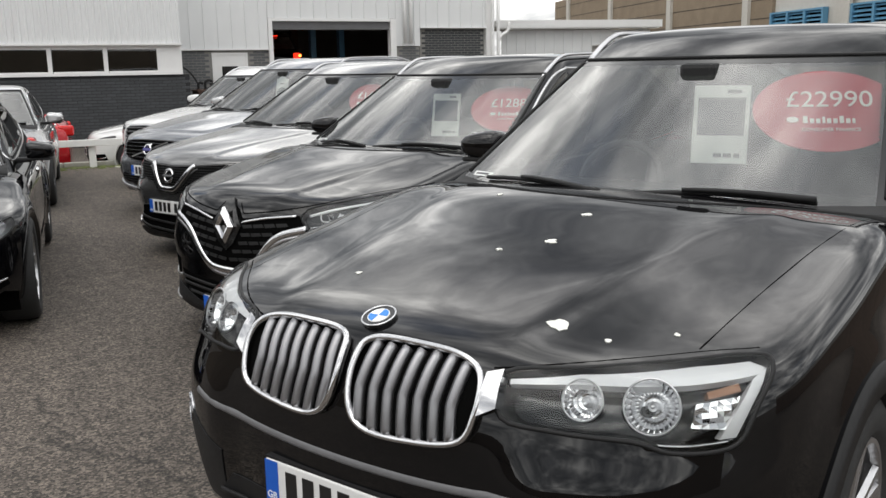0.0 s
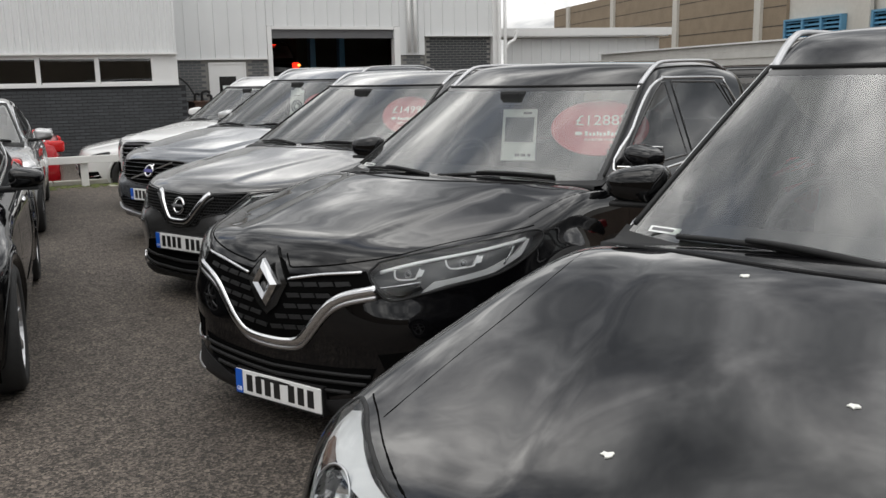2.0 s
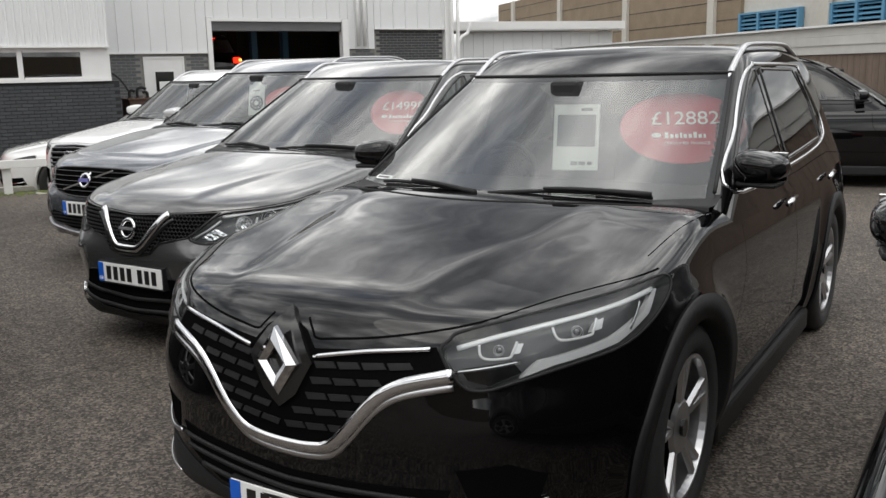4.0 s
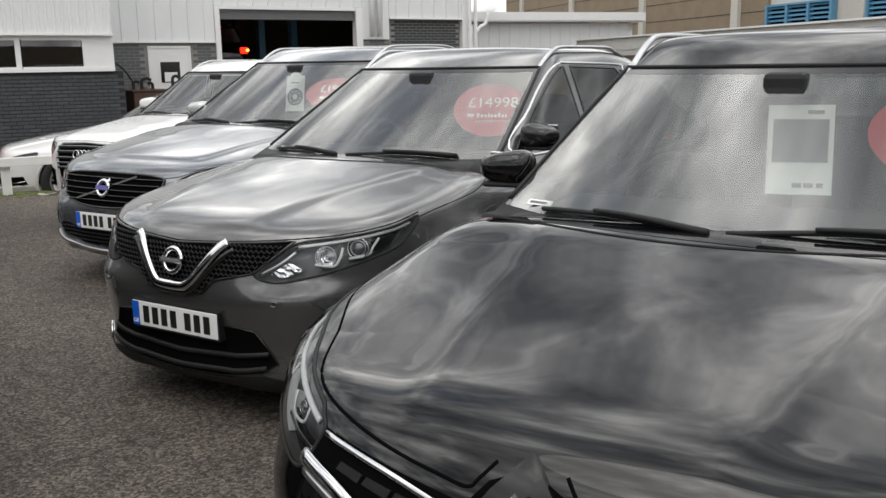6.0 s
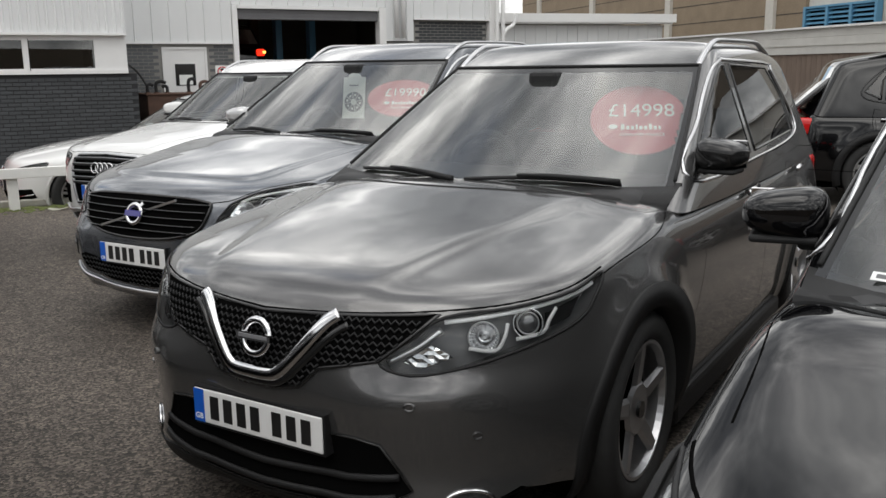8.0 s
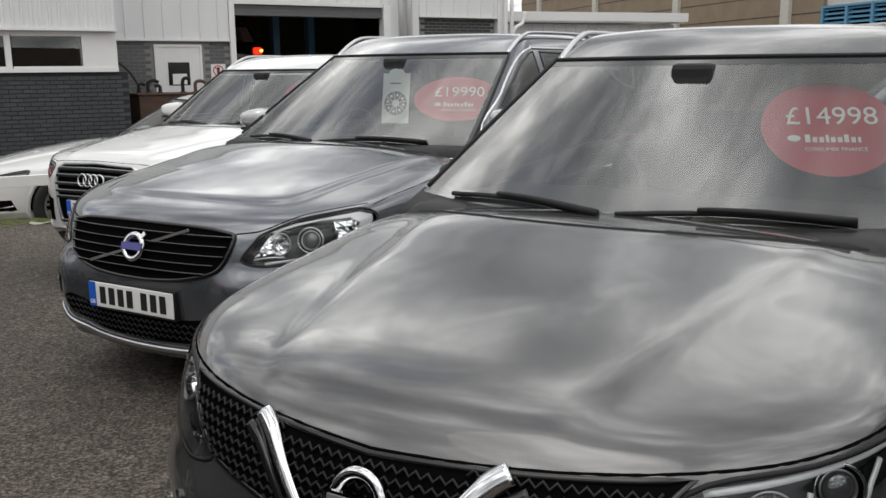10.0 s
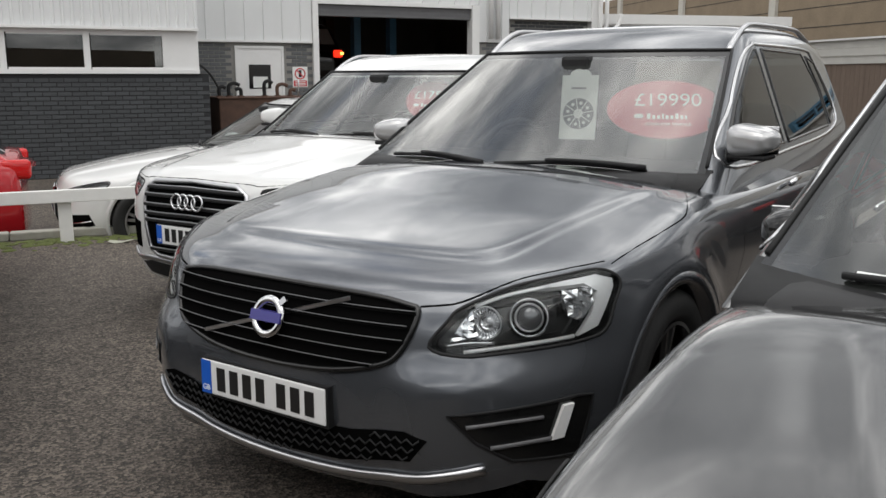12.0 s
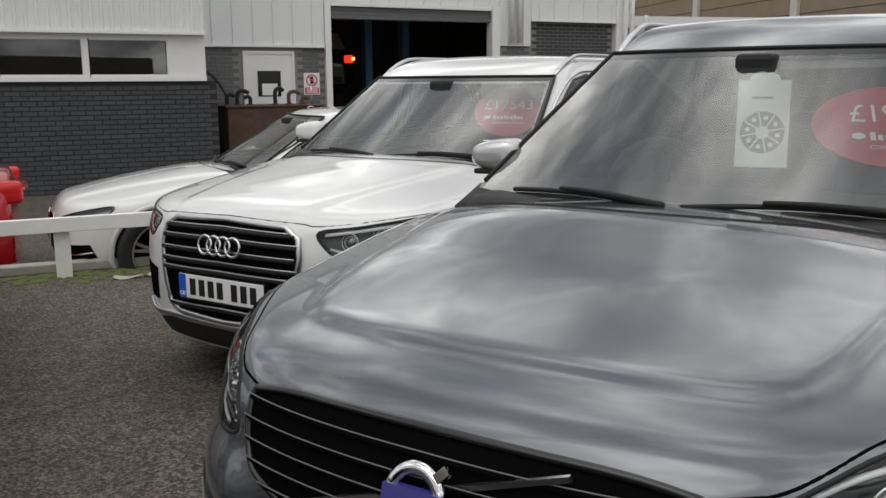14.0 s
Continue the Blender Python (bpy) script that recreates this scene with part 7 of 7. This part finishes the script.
def front_xc60(car, S):
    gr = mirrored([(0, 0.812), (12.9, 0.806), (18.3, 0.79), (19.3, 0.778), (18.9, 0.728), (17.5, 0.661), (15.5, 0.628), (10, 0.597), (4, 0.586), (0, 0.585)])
    # sheet, slats and ribs are near-black, the grille's inner shade put into colour
    g = patch(S, "grille", "C", gr, "shade_black", car, "wide black slatted grille with a silver diagonal bar", lift=0.002, skirt=0.002)
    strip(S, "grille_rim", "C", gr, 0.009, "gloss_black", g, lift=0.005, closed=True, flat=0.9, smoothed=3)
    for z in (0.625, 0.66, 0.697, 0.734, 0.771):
        slats(S, "grille_slat", "C", gr, [whole_line([(0, z), (20, z - 0.004)])], 0.004, "shade_black", g, 0.012, 1.0)
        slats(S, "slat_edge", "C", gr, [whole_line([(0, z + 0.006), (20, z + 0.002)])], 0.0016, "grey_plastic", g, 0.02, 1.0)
    slats(S, "grille_rib", "C", gr, [[(a, 0.59), (a, 0.82)] for a in (-15, -11, -7, 7, 11, 15)], 0.004, "shade_black", g, 0.006)
    e, p, ax, sx, sz = ring_badge(S, car, "C", (0.6, 0.71), 0.052, 0.013, "chrome", 0.03)
    plank_between("badge_bar", p - 0.06 * sx - 0.004 * ax, p + 0.06 * sx - 0.004 * ax, 0.019, 0.018, ax, "badge_violet", e)
    pts = S.on("C", [(-9.8, 0.631), (11.3, 0.788)], 0.024)[0]
    plank_between("diagonal_bar", pts[0], pts[1], 0.0065, 0.008, (-1, 0, 0), "satin", g)

    right = sx if sx[1] > 0 else -sx
    plank_between("badge_arrow", p + 0.035 * right + 0.035 * sz, p + 0.062 * right + 0.062 * sz, 0.011, 0.008, ax, "chrome", e)
    headlight(S, car, HEADLAMPS["xc60"],
              lamps=(((31.7, 0.765), 0.052, True), ((26.7, 0.755), 0.046, False)),
              strips=(([(25.5, 0.8), (29, 0.828), (34, 0.847)], 0.006, "pale"), ([(24.5, 0.676), (30, 0.69), (37, 0.702)], 0.006, "pale"), ([(22.5, 0.69), (25, 0.70), (27.8, 0.7)], 0.005, "chrome")),
              panels=(("pale", [(32, 0.845), (36, 0.858), (40.3, 0.866), (42.8, 0.848), (42.9, 0.825), (41.6, 0.77), (40.3, 0.72), (37.5, 0.7), (38.1, 0.716), (39.5, 0.76), (40.3, 0.82), (38.5, 0.846), (34, 0.843)]), ("reflector", [(35.5, 0.835), (39.5, 0.842), (39.8, 0.79), (38, 0.74), (36.3, 0.76)]), ("reflector", [(22.8, 0.70), (24.3, 0.76), (25.2, 0.79), (26, 0.72)])))
    for side in (1, -1):
        rec = [(23.1, 0.509), (29.6, 0.526), (37, 0.541), (39, 0.535), (38.5, 0.465), (37.5, 0.362), (29.8, 0.37), (26, 0.43)]
        f = patch(S, "fog_recess", "C", both_sides(rec, side), "gloss_black", car, "black bumper recess with an upright light bar", lift=0.002, skirt=0.002)
        strip(S, "recess_rim", "C", both_sides(rec, side), 0.005, "plastic", f, lift=0.004, closed=True)
        patch(S, "light_bar", "C", both_sides([(35.2, 0.522), (36.4, 0.524), (35.3, 0.428), (33.9, 0.424)], side), "pale", f, lift=0.014, skirt=0.012, grid=0.02)
        strip(S, "recess_slat", "C", both_sides([(25, 0.478), (29, 0.49), (33, 0.495)], side), 0.006, "grey_plastic", f, lift=0.008, smoothed=4)
        strip(S, "recess_slat", "C", both_sides([(27.5, 0.415), (31, 0.424), (34, 0.428)], side), 0.007, "grey_plastic", f, lift=0.008, smoothed=4)
        joint(S, car, "T", [(0.58, side * 0.855), (1.03, side * 0.885), (1.2, side * 0.862), (1.45, side * 0.755)], 0.005, 5)
        joint(S, car, "C", both_sides([(19.5, 0.79), (22.1, 0.797), (24, 0.806), (29.6, 0.853), (36, 0.874), (42, 0.885)], side), 0.006, 5)
        joint(S, car, "C", both_sides([(41.2, 0.71), (45, 0.705), (51, 0.7)], side), 0.003, 4)
        joint(S, car, "C", np.vstack([both_sides([(27.5, 0.60), (30.5, 0.615), (31, 0.585), (28, 0.572)], side), [(side * 27.5, 0.60)]]), 0.0018, name="washer_cover_joint")
    lower = mirrored([(0, 0.42), (12, 0.425), (18.5, 0.45), (21, 0.43), (19, 0.36), (10, 0.315), (0, 0.305)])
    # near-black sheet under the honeycomb, coloured as the shade of the opening
    g2 = patch(S, "lower_grille", "C", lower, "shade_black", car, lift=0.003, skirt=0.003)
    honeycomb(S, "C", lower, g2, 0.034, 0.0035, 0.008)
    strip(S, "chin_trim", "C", whole_line([(0, 0.272), (12, 0.28), (20, 0.31), (27, 0.35)]), 0.016, "satin", car, lift=0.008, flat=0.6, smoothed=6)
    number_plate(S, car, -0.01, 0.487)
    price_disc(car, 1.975, 0.455, 1.276, "£19990", a=0.255, b=0.14)
    sale_card(car, 2.0, 0.05, 1.278, True, 0.17, 0.3)


def front_q3(car, S):
    gr = mirrored([(0, 0.832), (0.33, 0.818), (0.40, 0.775), (0.415, 0.70), (0.40, 0.56), (0.37, 0.42), (0.30, 0.385), (0, 0.372)])
    # grille opening as a near-black sheet, painted with the shade inside it
    g = patch(S, "grille", "F", gr, "shade_black", car, "black single-frame grille with four chrome rings", lift=0.002, skirt=0.002)
    strip(S, "grille_rim", "F", gr, 0.014, "satin", g, lift=0.008, closed=True, flat=0.8)
    for z in (0.79, 0.745, 0.69, 0.64, 0.6, 0.43):
        slats(S, "grille_slat", "F", gr, [whole_line([(0, z), (0.42, z - 0.01)])], 0.012, "plastic", g, 0.01, 1.0)
        slats(S, "slat_edge", "F", gr, [whole_line([(0, z + 0.01), (0.42, z)])], 0.0035, "satin", g, 0.018, 1.0)
    for y in (-0.077, -0.022, 0.033, 0.088):
        ring_badge(S, car, "F", (y, 0.718), 0.041, 0.007, "chrome", 0.03)
    headlight(S, car, HEADLAMPS["q3"],
              lamps=(((24.2, 0.77), 0.036, True), ((29.5, 0.79), 0.04, True)),
              strips=(([(20, 0.798), (26, 0.817), (32, 0.834), (35.5, 0.838)], 0.008, "pale"), ([(21, 0.74), (24, 0.728), (29, 0.76), (33.5, 0.79)], 0.006, "pale")), housing="grey_plastic")
    low = mirrored([(0, 0.33), (16, 0.335), (21, 0.31), (18, 0.255), (0, 0.24)])
    patch(S, "lower_intake", "C", low, "plastic", car, lift=0.003, skirt=0.003)
    strip(S, "chin_trim", "C", whole_line([(0, 0.352), (14, 0.358), (22, 0.34), (27, 0.37)]), 0.014, "satin", car, lift=0.008, flat=0.6, smoothed=5)
    for side in (1, -1):
        patch(S, "side_intake", "C", both_sides([(19, 0.56), (26, 0.58), (30, 0.52), (27, 0.4), (20, 0.4)], side), "shade_black", car, lift=0.002, skirt=0.002)
        joint(S, car, "T", [(0.5, side * 0.78), (1.0, side * 0.85), (1.35, side * 0.8)], 0.004, 5)
        joint(S, car, "C", both_sides([(0, 0.85), (15, 0.838), (19, 0.83), (31.5, 0.858), (38, 0.868)], side), 0.005, 5)
    number_plate(S, car, 0.0, 0.52)
    price_disc(car, 1.9, 0.38, 1.25, "£17543", a=0.19, b=0.155)


def front_saloon(car, S, key="saloon"):
    headlight(S, car, HEADLAMPS[key],
              lamps=(((22, 0.59), 0.045, True), ((28.5, 0.62), 0.045, True)), strips=(([(17, 0.59), (25, 0.64), (35, 0.69)], 0.006, "pale"),), housing="satin")
    for side in (1, -1):
        q = both_sides([(0.03, 0.52), (0.03, 0.62), (0.08, 0.645), (0.27, 0.635), (0.3, 0.6), (0.26, 0.53)], side)
        # kidneys and intakes: near-black sheets painted as the shade of the openings
        g = patch(S, "kidney_grille", "F", q, "shade_black", car, lift=0.003, skirt=0.003)
        strip(S, "grille_rim", "F", q, 0.01, "chrome", g, lift=0.01, closed=True)
        patch(S, "side_intake", "C", both_sides([(20, 0.42), (31, 0.44), (33, 0.34), (22, 0.28)], side), "shade_black", car, lift=0.003, skirt=0.003)
        strip(S, "intake_slat", "C", both_sides([(21, 0.34), (27, 0.36), (32, 0.38)], side), 0.007, "chrome", car, lift=0.01, smoothed=4)
    patch(S, "lower_grille", "F", mirrored([(0, 0.4), (0.36, 0.4), (0.4, 0.28), (0, 0.26)]), "shade_black", car, lift=0.003, skirt=0.003)
    number_plate(S, car, 0.0, 0.45)


front_x3(x3, SX)
front_kadjar(kad, SK)
front_qashqai(qas, SQ)
front_xc60(xc6, SV)
front_q3(q3, SA)
front_saloon(darkcar, SC)
front_saloon(coupe, SP, "coupe")
front_saloon(silver, SC)
price_disc(silver, 2.2, -0.3, 1.08, "£10990", a=0.2, b=0.13, turn=0)


# ---- bricks, laid last ----
def lay_bricks():
    size = (0.213, 0.03, 0.063)
    x, y, z = (c / 2 for c in size)
    b = 0.004
    v = [(-x, 0, -z), (x, 0, -z), (x, 0, z), (-x, 0, z), (-x + b, -y * 0.5, -z + b), (x - b, -y * 0.5, -z + b), (x - b, -y * 0.5, z - b), (-x + b, -y * 0.5, z - b)]
    f = [(4, 5, 6, 7), (0, 1, 5, 4), (1, 2, 6, 5), (2, 3, 7, 6), (3, 0, 4, 7), (3, 2, 1, 0)]
    data = {}
    rng = random.Random(3)
    left = 299
    for parent, x0, x1, z0, z1, wy, mat, holes in BRICKS:
        V, F = [], []
        zc, row = z0 + 0.04, 0
        while zc + 0.032 < z1:
            xc = x1 - 0.11 - (0.1125 if row % 2 else 0.0)
            while xc - 0.107 > x0:
                if all(xc + 0.107 < h[0] or xc - 0.107 > h[1] or zc + 0.03 < h[2] or zc - 0.03 > h[3] for h in holes):
                    at = (xc, wy - 0.001 + rng.uniform(-0.002, 0.002), zc)
                    if parent.name.startswith("office") and xc > -2.95 and left > 0:
                        left -= 1
                        if mat not in data:
                            d = bpy.data.meshes.new("brick")
                            d.from_pydata(v, [], f)
                            d.materials.append(M[mat])
                            data[mat] = d
                        ob = new("brick", data[mat])
                        ob.parent = parent
                        ob.location = at
                    else:
                        k = len(V)
                        V += [(p[0] + at[0], p[1] + at[1], p[2] + at[2]) for p in v]
                        F += [tuple(i + k for i in q) for q in f]
                xc -= 0.225
            zc += 0.075
            row += 1
        if V:
            ob = mesh("brickwork", V, F, mat, parent)
            ob["kind"] = "stuff"


lay_bricks()
